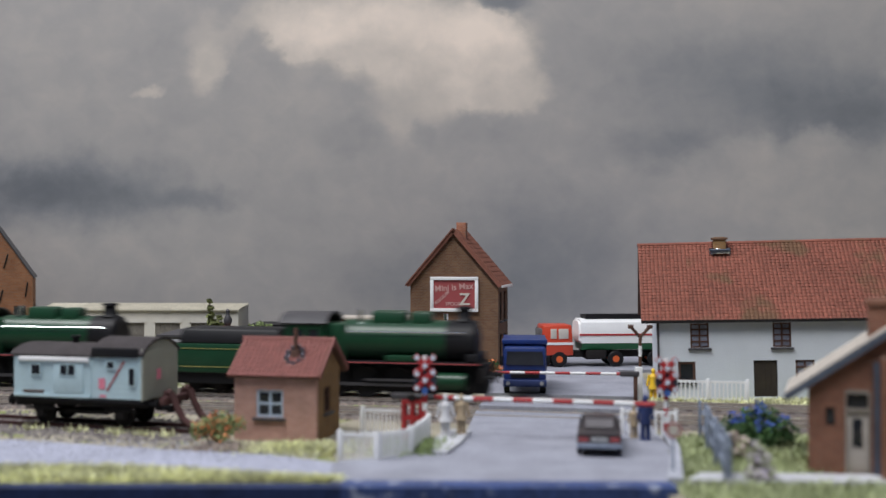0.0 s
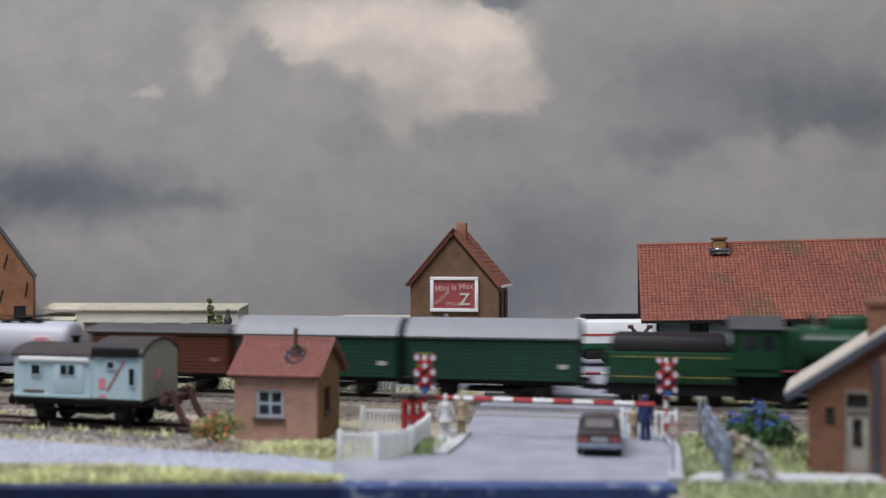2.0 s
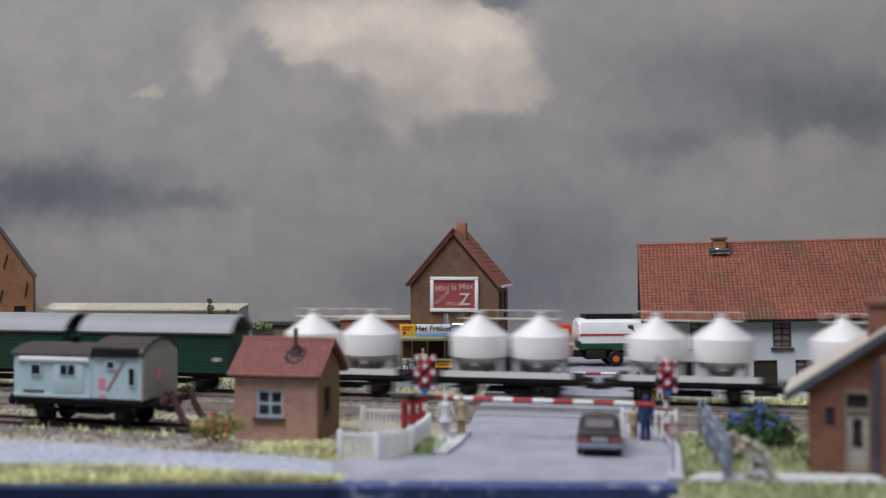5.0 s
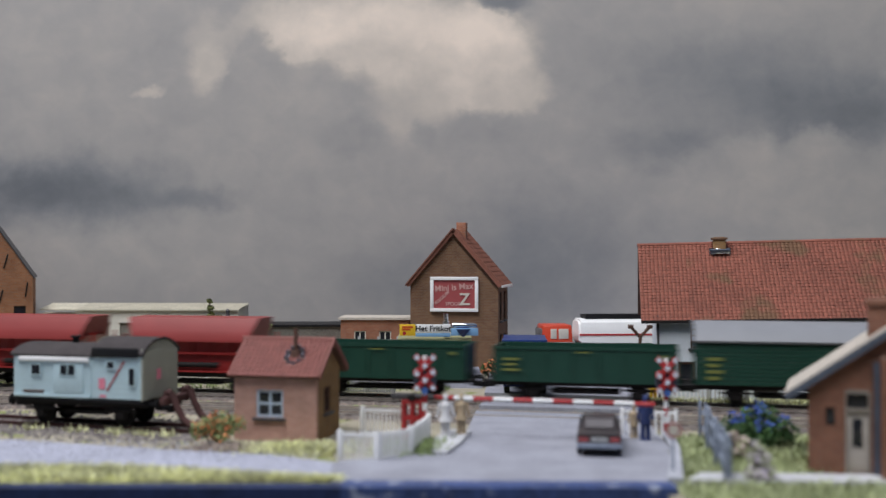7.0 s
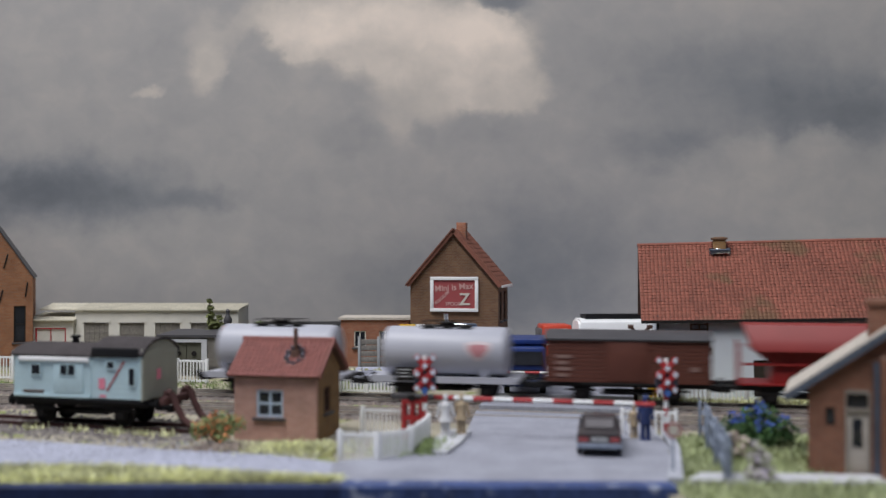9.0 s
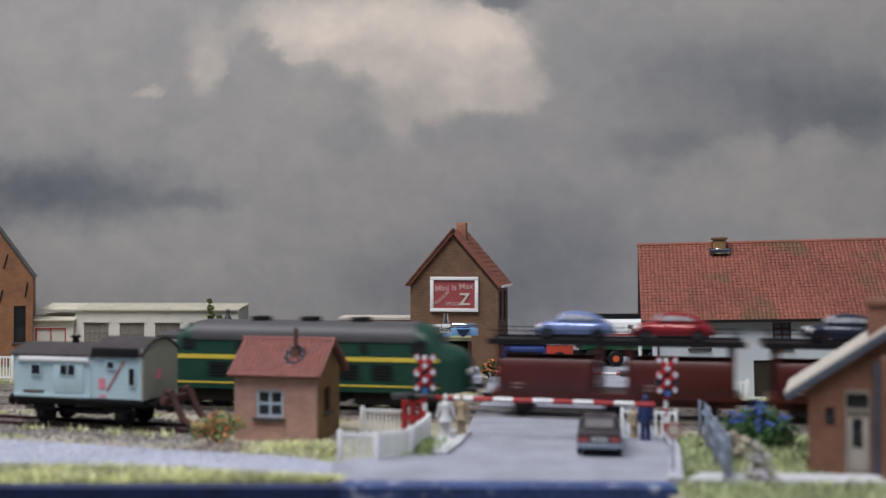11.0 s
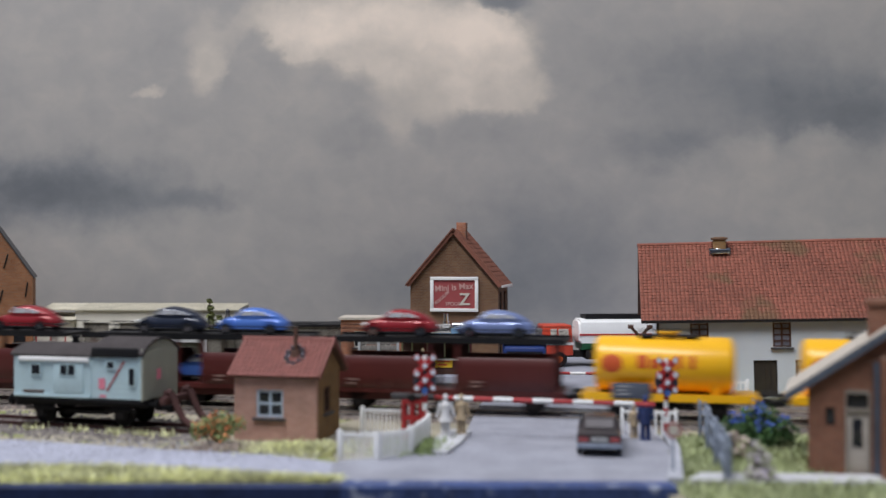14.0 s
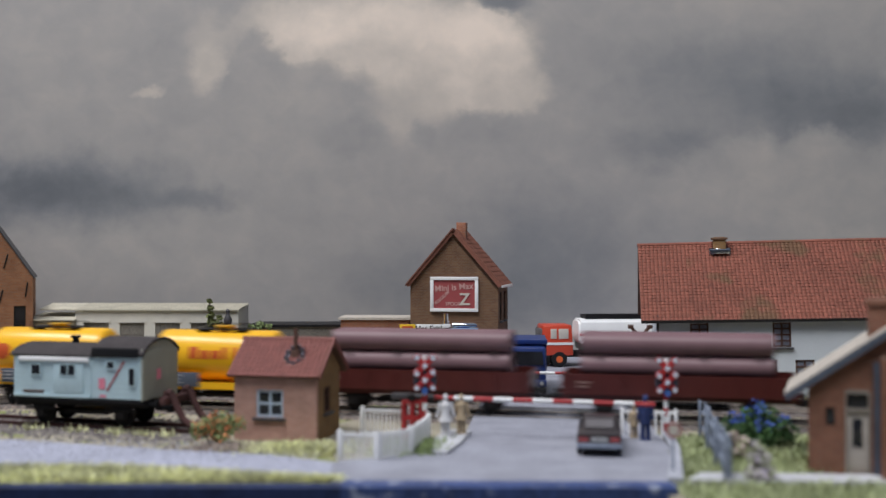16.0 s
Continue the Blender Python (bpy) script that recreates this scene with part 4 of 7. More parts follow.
def orange_house():
    h = thing("orange_house", P(-35.85, 69.5, -0.1, 0, 0, 19), "tall orange brick house with iron wall anchors", "house")
    W, Hw, Dp, top = 8.6, 5.9, 5.5, 12.2
    bm = shape()
    wall(bm, 0, W, 0, Hw, 0.3, [(7.4, 8.15, 1.55, 4.0)])
    prism(bm, [(0, Hw), (W, Hw), (W / 2, top)], 0, 0.3, "y")
    part("gable_wall", bm, M["brick_o"], h, smooth=0)
    bm = shape()
    box(bm, W - 0.3, W, 0.302, Dp, 0, Hw), box(bm, 0, 0.3, 0.302, Dp, 0, Hw)
    prism(bm, [(0, Hw), (W, Hw), (W / 2, top)], Dp - 0.3, Dp, "y")
    part("side_wall", bm, M["brick_o"], h, smooth=0)
    window(h, 7.4, 8.15, 1.55, 4.0, 0.0, M["dark"], 1, 2, True, 0.1)
    for side in (0, 1):
        bm = shape()
        a, b = ((W + 0.06, Hw - 0.05), (W / 2, top + 0.02)) if side else ((-0.06, Hw - 0.05), (W / 2, top + 0.02))
        prism(bm, [a, b, (b[0], b[1] + 0.09), (a[0] + (0.06 if side else -0.06), a[1] + 0.05)], -0.06, Dp, "y")
        part("roof", bm, M["greyd"], h, smooth=0)
    for x, z, t in ((6.9, 7.0, 15), (8.2, 5.1, 8), (5.6, 8.4, -10), (6.6, 4.6, 14), (4.7, 6.2, 10)):
        bm = shape()
        box(bm, -0.05, 0.05, -0.06, -0.003, -0.5, 0.5, 0.02)
        an = part("wall_anchor", bm, M["dark"], h)
        an.matrix_basis = P(x, 0, z, 0, t, 0)


orange_house()

a = box_building("brick_annex", P(-6.9, 72.2, -0.1, 0, 0, -2), 4.6, 3.0, 3.05, M["brick_r"], "low red brick annex with a pale flat roof edge", M["slate"], [(0.9, 1.7, 1.2, 2.3), (2.6, 3.4, 1.2, 2.3)])
window(a, 0.9, 1.7, 1.2, 2.3, 0.0, M["wood_white"], 2, 1)
window(a, 2.6, 3.4, 1.2, 2.3, 0.0, M["wood_white"], 2, 1)
box_building("dark_lean_to", P(-13.2, 74.0, -0.1, 0, 0, 2), 6.4, 3.5, 2.45, M["plank_g"], "dark low shed with a black felt roof", M["black"])

# grey shed with double doors
g = box_building("grey_shed", P(-17.6, 66.5, -0.1, 0, 0, -4), 3.9, 4.0, 2.3, M["plank_g"], "grey timber shed with olive double doors", M["greyd"], [(0.7, 2.65, 0.0, 2.0)], 0.1)
for i in range(2):
    bm = shape()
    box(bm, 0.73 + i * 0.96, 1.66 + i * 0.96, 0.06, 0.14, 0.0, 1.96, 0.02)
    d = part("door", bm, M["door_g"], g, "dark olive boarded door")
    bm = shape()
    cyl(bm, (1.2 + i * 0.96, -0.02, 1.3), (1.2 + i * 0.96, 0.06, 1.3), 0.16, 10)
    part("door_ring", bm, M["dark"], d)
bm = shape()
box(bm, 0.5, 0.69, -0.1, 0.0, 0, 2.2), box(bm, 2.66, 3.0, -0.1, 0.0, 0, 2.2), box(bm, 0.69, 2.66, -0.1, 0.0, 2.0, 2.2)
part("door_frame", bm, M["concrete"], g, "pale grey door surround", 0)


def station():
    """The brick building at the front, its gable turned to the road."""
    h = thing("station_building", P(12.35, 36.2, GROUND, 0, 0, -20), "red brick station building with a weathered pale roof", "house")
    W, Dp, Hw = 9.0, 3.2, 3.15
    slope = 0.70
    bm = shape()
    holes = [(0.55, 0.85, 1.75, 2.35), (1.2, 1.9, 0.12, 2.9)]
    wall(bm, 0, W, -0.2, 2.9, 0.3, holes)
    prism(bm, [(0, 2.9), (W, 2.9), (W, 3.0), (W / 2, Hw + slope * W / 2), (0, 3.0)], 0, 0.3, "y")
    part("gable_wall", bm, M["brick_s"], h, smooth=0)
    bm = shape()
    box(bm, 0, 0.3, 0.302, Dp, -0.2, 3.0)
    part("side_wall", bm, M["brick_y"], h, smooth=0)
    bm = shape()
    box(bm, W - 0.3, W, 0.302, Dp, -0.2, 3.0), box(bm, 0.3, W - 0.3, Dp - 0.3, Dp, -0.2, 3.0)
    part("back_wall", bm, M["brick_s"], h, smooth=0)
    window(h, 0.55, 0.85, 1.75, 2.35, 0.0, M["dark"], 1, 1, False, 0.05)
    bm = shape()
    box(bm, 1.215, 1.888, 0.1, 0.2, 0.12, 2.25, 0.02)
    d = part("door", bm, M["door_cream"], h, "cream door with glazed upper panel and fanlight")
    bm = shape()
    box(bm, 1.40, 1.70, 0.06, 0.1, 1.05, 2.0, 0.01)
    part("door_glass", bm, M["glass"], d)
    bm = shape()
    box(bm, 1.244, 1.859, 0.1, 0.14, 2.34, 2.84)
    part("fanlight", bm, M["glass"], d, smooth=0)
    bm = shape()
    box(bm, 1.16, 1.215, -0.04, 0.2, 0.12, 2.9), box(bm, 1.888, 1.955, -0.04, 0.2, 0.12, 2.9), box(bm, 1.215, 1.888, -0.04, 0.2, 2.84, 2.96), box(bm, 1.215, 1.888, 0.0, 0.2, 2.25, 2.34)
    part("door_frame", bm, M["door_trim"], d, smooth=0)
    bm = shape()
    box(bm, 2.06, 2.24, -0.3, -0.003, -0.2, 3.9)
    part("downpipe", bm, M["verge"], h, "grey blue corner post", 0)
    bm = shape()
    box(bm, 2.26, 6.5, -0.9, -0.003, -0.2, 4.1)
    part("projecting_bay", bm, M["brick_s"], h, smooth=0)
    ang = math.degrees(math.atan(slope))
    ln = (W / 2 + 0.75) / math.cos(radians(ang))
    for side in (1, -1):
        bm = shape()
        box(bm, -0.7, Dp + 0.2, -0.0, ln, -0.12, 0.0)
        r = part("roof", bm, M["slate"], h, smooth=0)
        z = Hw - slope * 0.75 + 0.12
        r.matrix_basis = (P(-0.75, Dp, z) @ pose(0, 0, 0, 0, 0, -90) @ P(0.0, 0, 0) if side == 1 else P(W + 0.75, 0, z) @ pose(0, 0, 0, 0, 0, 90)) @ pose(0, 0, 0, ang)
        for k in range(int(ln / 0.55)):
            b2 = shape()
            box(b2, -0.7, Dp + 0.2, k * 0.55, k * 0.55 + 0.56, 0.0, 0.05, 0, (0.0, 0.01))
            part("roofing_course", b2, M["slate"], r, smooth=0)
        bm = shape()
        if side == 1:
            box(bm, Dp + 0.2, Dp + 0.3, -0.05, ln, -0.22, 0.0)
        else:
            box(bm, -0.8, -0.7, -0.05, ln, -0.22, 0.0)
        part("verge_board", bm, M["verge"], r, "dark slate-blue verge board", 0)
    bm = shape()
    box(bm, 1.9, 2.55, 0.6, 1.2, 3.9, 6.0, 0.04), box(bm, 1.82, 2.63, 0.52, 1.28, 5.75, 5.95, 0.03)
    part("chimney", bm, M["brick_s"], h)
    return h


station()


def signal_hut():
    h = thing("crossing_keepers_hut", P(-8.45, 43.35, GROUND, 0, 0, -13), "small pink-brown brick hut with a red tiled roof", "hut")
    W, Dp, Hw, top = 3.5, 3.1, 2.72, 3.98
    bm = shape()
    wall(bm, 0, W, 0, Hw, 0.22, [(0.95, 2.1, 0.95, 2.05)])
    part("front_wall", bm, M["brick_p"], h, smooth=0)
    bm = shape()
    wall(bm, 0.222, Dp - 0.222, 0, Hw, 0.22, [(0.95, 1.75, 1.05, 2.1)])
    prism(bm, [(0.0, Hw), (Dp, Hw), (Dp / 2, top - 0.1)], 0, 0.22, "y")
    # Darker ochre brick than the front: the gable's shaded side put into colour.
    sw = part("gable_wall", bm, M["brick_y"], h, smooth=0)
    sw.matrix_basis = P(W, 0, 0, 0, 0, 90)
    bm = shape()
    prism(bm, [(0.222, 0), (Dp, 0), (Dp, Hw), (Dp / 2, top - 0.1), (0.222, Hw)], 0, 0.22, "x")
    box(bm, 0.222, W - 0.222, Dp - 0.22, Dp, 0, Hw)
    part("back_wall", bm, M["brick_p"], h, smooth=0)
    w = window(h, 0.95, 2.1, 0.95, 2.05, 0.0, M["pane_frame"], 2, 2, True, 0.1)
    window(sw, 0.95, 1.75, 1.05, 2.1, 0.0, M["under"], 2, 1, True, 0.1)
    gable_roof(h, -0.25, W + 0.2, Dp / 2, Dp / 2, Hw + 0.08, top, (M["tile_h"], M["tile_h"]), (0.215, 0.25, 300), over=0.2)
    for s in (0, 1):
        bm = shape()
        a = (-0.24, Hw - 0.16) if s == 0 else (Dp + 0.24, Hw - 0.16)
        prism(bm, [a, (Dp / 2, top - 0.08), (Dp / 2, top + 0.12), (a[0], a[1] + 0.2)], W + 0.2, W + 0.27, "x")
        part("verge_board", bm, M["tile_h"], h, smooth=0)
    bm = shape()
    cyl(bm, (2.35, 0.75, 3.1), (2.35, 0.75, 4.5), 0.09, 10)
    box(bm, 2.2, 2.5, 0.6, 0.9, 3.0, 3.6, 0.03)
    st = part("stovepipe", bm, M["under"], h, "thin brown stovepipe")
    bm = shape()
    for k in range(9):
        a = k / 9 * 6.283
        box(bm, 2.35 + 0.34 * math.cos(a) - 0.1, 2.35 + 0.34 * math.cos(a) + 0.1, 0.68 + 0.3 * math.sin(a) - 0.1, 0.68 + 0.3 * math.sin(a) + 0.1, 3.25 + 0.3 * math.sin(a), 3.5 + 0.32 * math.sin(a), 0.03)
    part("flashing", bm, M["chrome"], st, "crumpled bright foil flashing")
    return h


signal_hut()

# ---- rolling stock ----
def wheelset_mesh(r=0.46):
    bm = shape()
    cyl(bm, (0, -0.78, 0), (0, 0.78, 0), 0.09, 8)
    for y in (-0.74, 0.74):
        cyl(bm, (0, y - 0.09, 0), (0, y + 0.09, 0), r, 18)
        cyl(bm, (0, y * 1.12 - 0.02, 0), (0, y * 1.12 + 0.02, 0), r * 0.4, 10)
    return mesh_of("wheelset", bm, M["dark"])


def buffer_mesh():
    bm = shape()
    cyl(bm, (0, 0, 0), (0.45, 0, 0), 0.10, 8)
    cyl(bm, (0.42, 0, 0), (0.5, 0, 0), 0.24, 12)
    return mesh_of("buffer", bm, M["black"])


def coupler_mesh():
    bm = shape()
    box(bm, 0, 0.75, -0.12, 0.12, -0.12, 0.1, 0.03)
    box(bm, 0.55, 0.85, -0.35, 0.15, -0.14, 0.14, 0.04)
    return mesh_of("coupler", bm, M["black"])


WHEELSET, BIG_WHEELSET, BUFFER, COUPLER = wheelset_mesh(), wheelset_mesh(0.62), buffer_mesh(), coupler_mesh()


def running_gear(v, L, base, sole=None, z=0.85):
    """Sole bars, axle guards, wheelsets, buffers and couplers of a two-axle wagon of length L."""
    sole = sole or M["dark"]
    for y in (-1.0, 1.0):
        bm = shape()
        box(bm, -L / 2, L / 2, y - 0.06, y + 0.06, z, z + 0.26)
        s = part("sole_bar", bm, sole, v, smooth=0)
        for x in (-base / 2, base / 2):
            g = shape()
            prism(g, [(x - 0.5, z), (x + 0.5, z), (x + 0.2, 0.35), (x - 0.2, 0.35)], y - 0.05, y + 0.05, "y")
            box(g, x - 0.15, x + 0.15, y * 1.08 - 0.08, y * 1.08 + 0.08, 0.36, 0.62, 0.02)
            box(g, x - 0.75, x + 0.75, y * 1.1 - 0.05, y * 1.1 + 0.05, 0.66, 0.76)
            part("axle_guard", g, M["dark"], s)
    bm = shape()
    box(bm, -L / 2, L / 2, -0.9, 0.9, z + 0.05, z + 0.2)
    box(bm, -base / 2 + 0.9, base / 2 - 0.9, -0.7, 0.7, 0.45, 0.6)
    part("underframe", bm, M["dark"], v, smooth=0)
    for x in (-base / 2, base / 2):
        put("wheelset", WHEELSET, v, P(x, 0, 0.46))
    for e in (-1, 1):
        put("coupler", COUPLER, v, P(e * L / 2, 0, 0.75, 0, 0, 0 if e > 0 else 180))
        for y in (-0.85, 0.85):
            put("buffer", BUFFER, v, P(e * L / 2, y, 1.0, 0, 0, 0 if e > 0 else 180))


def bars(parent, x, z, w, h, n, material, y=-1.42, gap=0.14):
    """Lettering too small to read, as plain strips."""
    for i in range(n):
        bm = shape()
        box(bm, x, x + w * (1 - 0.22 * (i % 2)), y, y + 0.02, z - i * (h + gap), z - i * (h + gap) + h)
        part("lettering", bm, material, parent, smooth=0)


def planks(parent, x0, x1, z0, z1, n, y, material):
    hgt = (z1 - z0) / n
    bm = shape()
    box(bm, x0, x1, -0.04, 0.02, 0.012, hgt - 0.012, 0.01)
    me = mesh_of("plank", bm, material, 0)
    for s in (-1, 1):
        for i in range(n):
            put("plank", me, parent, P(0, 0, 0) @ (P(0, y * s, z0 + i * hgt) if s < 0 else P(x0 + x1, y * s, z0 + i * hgt, 0, 0, 180)))


def covered_wagon(L, body, roof, label, z_wall, z_top, letter, door=True):
    v = thing("covered_wagon", P(0, 0, 0), label, "railway wagon", "goods train wagons")
    running_gear(v, L, L * 0.56)
    bm = shape()
    box(bm, -L / 2, L / 2, -1.34, 1.34, 1.08, z_wall, 0.03)
    b = part("body", bm, body, v)
    planks(b, -L / 2 + 0.02, L / 2 - 0.02, 1.1, z_wall, 11, 1.36, body)
    for x in (-L / 2, L / 2):
        for y in (-1.0, -0.35, 0.35, 1.0):
            bm = shape()
            box(bm, x - 0.06, x + 0.06, y - 0.06, y + 0.06, 1.1, z_wall)
            part("end_post", bm, body, b, smooth=0)
    if door:
        bm = shape()
        box(bm, -1.0, 1.0, -1.47, -1.41, 1.15, z_wall - 0.1, 0.02)
        d = part("door", bm, body, b)
        for x in (-0.95, 0.95):
            bm = shape()
            box(bm, x - 0.05, x + 0.05, -1.5, -1.47, 1.15, z_wall - 0.1)
            part("door_rib", bm, body, d, smooth=0)
        bm = shape()
        box(bm, -2.2, 2.2, -1.52, -1.46, 1.02, 1.1)
        part("door_rail", bm, M["dark"], d, smooth=0)
    bm = shape()
    prism(bm, arc_roof(1.55, z_wall, z_top - z_wall, 0.1), -L / 2 - 0.1, L / 2 + 0.1, "x")
    part("roof", bm, roof, v)
    bars(b, -L / 2 + 0.5, 2.25, 0.75, 0.16, 4, letter, y=-1.44)
    bars(b, L / 2 - 0.9, 1.7, 0.35, 0.22, 1, M["faint"] if letter is M["faint"] else M["mark"], y=-1.44)
    return v


def open_wagon():
    L = 8.9
    v = thing("open_wagon", P(0, 0, 0), "dark green high-sided open goods wagon", "railway wagon", "goods train wagons")
    running_gear(v, L, 5.2)
    bm = shape()
    box(bm, -L / 2, L / 2, -1.4, 1.4, 1.05, 1.2)
    for y in (-1.4, 1.3):
        box(bm, -L / 2, L / 2, y, y + 0.1, 1.2, 2.76)
    for x in (-L / 2, L / 2 - 0.1):
        box(bm, x, x + 0.1, -1.3, 1.3, 1.2, 2.76)
    bmesh.ops.remove_doubles(bm, verts=bm.verts, dist=1e-4)
    b = part("body", bm, M["wgreen"], v, smooth=0)
    for y in (-1.45, 1.4):
        bm = shape()
        box(bm, -L / 2 - 0.03, L / 2 + 0.03, y, y + 0.05, 2.64, 2.78)
        part("top_rail", bm, M["wgreen"], b, smooth=0)
    for i in range(8):
        x = -L / 2 + 0.15 + i * (L - 0.3) / 7
        bm = shape()
        box(bm, x - 0.06, x + 0.06, -1.48, -1.4, 1.1, 2.64)
        part("rib", bm, M["wgreen"], b, smooth=0)
    bm = shape()
    box(bm, -L / 2 + 0.1, L / 2 - 0.1, -1.29, 1.29, 2.0, 2.35)
    part("load", bm, M["dark"], v, "dark bulk load", 0)
    bars(b, -L / 2 + 0.5, 2.1, 0.8, 0.12, 3, M["ymark"], y=-1.5)
    bars(b, -0.4, 2.5, 0.7, 0.06, 1, M["ymark"], y=-1.5)
    bars(b, L / 2 - 0.8, 2.3, 0.3, 0.15, 1, M["ymark"], y=-1.5)
    return v


def tank_shell(bm, x0, x1, r, z, dome=0.28, seg=32):
    n = 5
    ln = x1 - x0
    rings = [(0, r * 0.3)]
    for i in range(1, n + 1):
        a = i / n * math.pi / 2
        rings.append((dome * (1 - math.cos(a)) / ln, r * (0.55 + 0.45 * math.sin(a))))
    rings += [(1 - k, rr) for k, rr in reversed(rings)]
    cyl(bm, (x0, 0, z), (x1, 0, z), r, seg, rings=rings)
    return bm


TANK_R, TANK_Z = 1.24, 2.37  # the tanks' radius and axis height


def on_shell(t, x0, x1, z0, z1, material, proud=0.015):
    """A strip of paint that follows the round of a tank, each a thin plate."""
    b2 = shape()
    n = 6
    rows = []
    for k in range(n + 1):
        z = z0 + (z1 - z0) * k / n
        y = -math.sqrt((TANK_R + proud) ** 2 - (z - TANK_Z) ** 2)
        rows.append([b2.verts.new((x0, y, z)), b2.verts.new((x1, y, z)), b2.verts.new((x1, y + 0.03, z)), b2.verts.new((x0, y + 0.03, z))])
    for a, b in zip(rows, rows[1:]):
        for q in range(4):
            b2.faces.new((a[q], a[(q + 1) % 4], b[(q + 1) % 4], b[q]))
    b2.faces.new(rows[0][::-1]), b2.faces.new(rows[-1])
    part("emblem_strip", b2, material, t, smooth=0)


def tank_wagon(kind):
    yel = kind == "yellow"
    L = 7.6
    v = thing("tank_wagon", P(0, 0, 0), "bright yellow two-axle tank wagon with red marks" if yel else "silver grey two-axle tank wagon with red shield", "railway wagon", "tank wagons")
    paint = M["ytank"] if yel else M["silver"]
    running_gear(v, L, 4.3, paint if yel else None, 0.82)
    bm = shape()
    tank_shell(bm, -3.25, 2.85 if yel else 3.2, TANK_R, TANK_Z)
    t = part("tank", bm, paint, v, smooth=50)
    for x in (-2.0, 2.0):
        bm = shape()
        prism(bm, [(-0.85, 1.14), (0.85, 1.14), (1.0, 1.75), (-1.0, 1.75)], x - 0.2, x + 0.2, "x")
        part("saddle", bm, paint, v, smooth=0)
    bm = shape()
    box(bm, -L / 2, L / 2, -1.28, 1.28, 0.98, 1.14, 0.02)
    part("platform", bm, paint, v)
    bm = shape()
    box(bm, -L / 2 + 0.1, L / 2 - 0.1, -1.33, -1.29, 0.88, 1.2)
    part("frame_plate", bm, paint, v, smooth=0)
    bm = shape()
    cyl(bm, (0, 0, 3.5), (0, 0, 3.76), 0.42, 16)
    cyl(bm, (0, 0, 3.76), (0, 0, 3.83), 0.5, 16)
    part("manhole", bm, paint if yel else M["dark"], t)
    bm = shape()
    for y in (-0.5, 0.5):
        box(bm, -1.3, 1.3, y - 0.04, y + 0.04, 3.62, 3.68)
        for x in (-1.2, 1.2):
            box(bm, x - 0.03, x + 0.03, y - 0.03, y + 0.03, 3.42, 3.9)
        box(bm, -1.22, 1.22, y - 0.025, y + 0.025, 3.88, 3.91)
    box(bm, -1.3, -0.6, -0.46, 0.46, 3.63, 3.67), box(bm, 0.6, 1.3, -0.46, 0.46, 3.63, 3.67)
    part("walkway", bm, M["dark"], t, "dark walkway with railing" , 0)
    bm = shape()
    box(bm, -2.45, -0.75, -1.42, -1.36, 0.98, 1.66, 0.02)
    p = part("data_panel", bm, M["verge"] if yel else M["dark"], v, "dark grey data panel")
    bars(p, -2.25, 1.48, 0.6, 0.07, 3, M["grey"], y=-1.435, gap=0.1)
    if yel:
        for i in range(8):
            a = (i - 3.5) / 4
            hh = 0.42 * math.sqrt(1 - a * a * 0.9)
            on_shell(t, -2.45 + a * 0.45 - 0.055, -2.45 + a * 0.45 + 0.055, 2.5 - hh, 2.5 + hh * 0.9, M["rmark"])
        for i in range(5):
            on_shell(t, -1.35 + i * 0.56, -0.92 + i * 0.56 - (0.2 if i > 2 else 0), 2.3, 2.76 + (0.1 if i in (0, 3, 4) else -0.06), M["rmark"])
    else:
        for wide, hi, material, proud in ((0.66, 1.0, M["shield"], 0.015), (0.44, 0.66, M["shield_red"], 0.03)):
            for i in range(9):
                a = (i - 4) / 4.5
                top, low = 0.46 - 0.10 * abs(a), -0.62 * (1 - abs(a) ** 1.7) + 0.05
                on_shell(t, 1.75 + a * wide - wide / 9, 1.75 + a * wide + wide / 9, 2.52 + low * hi, 2.52 + top * hi, material, proud)
    return v


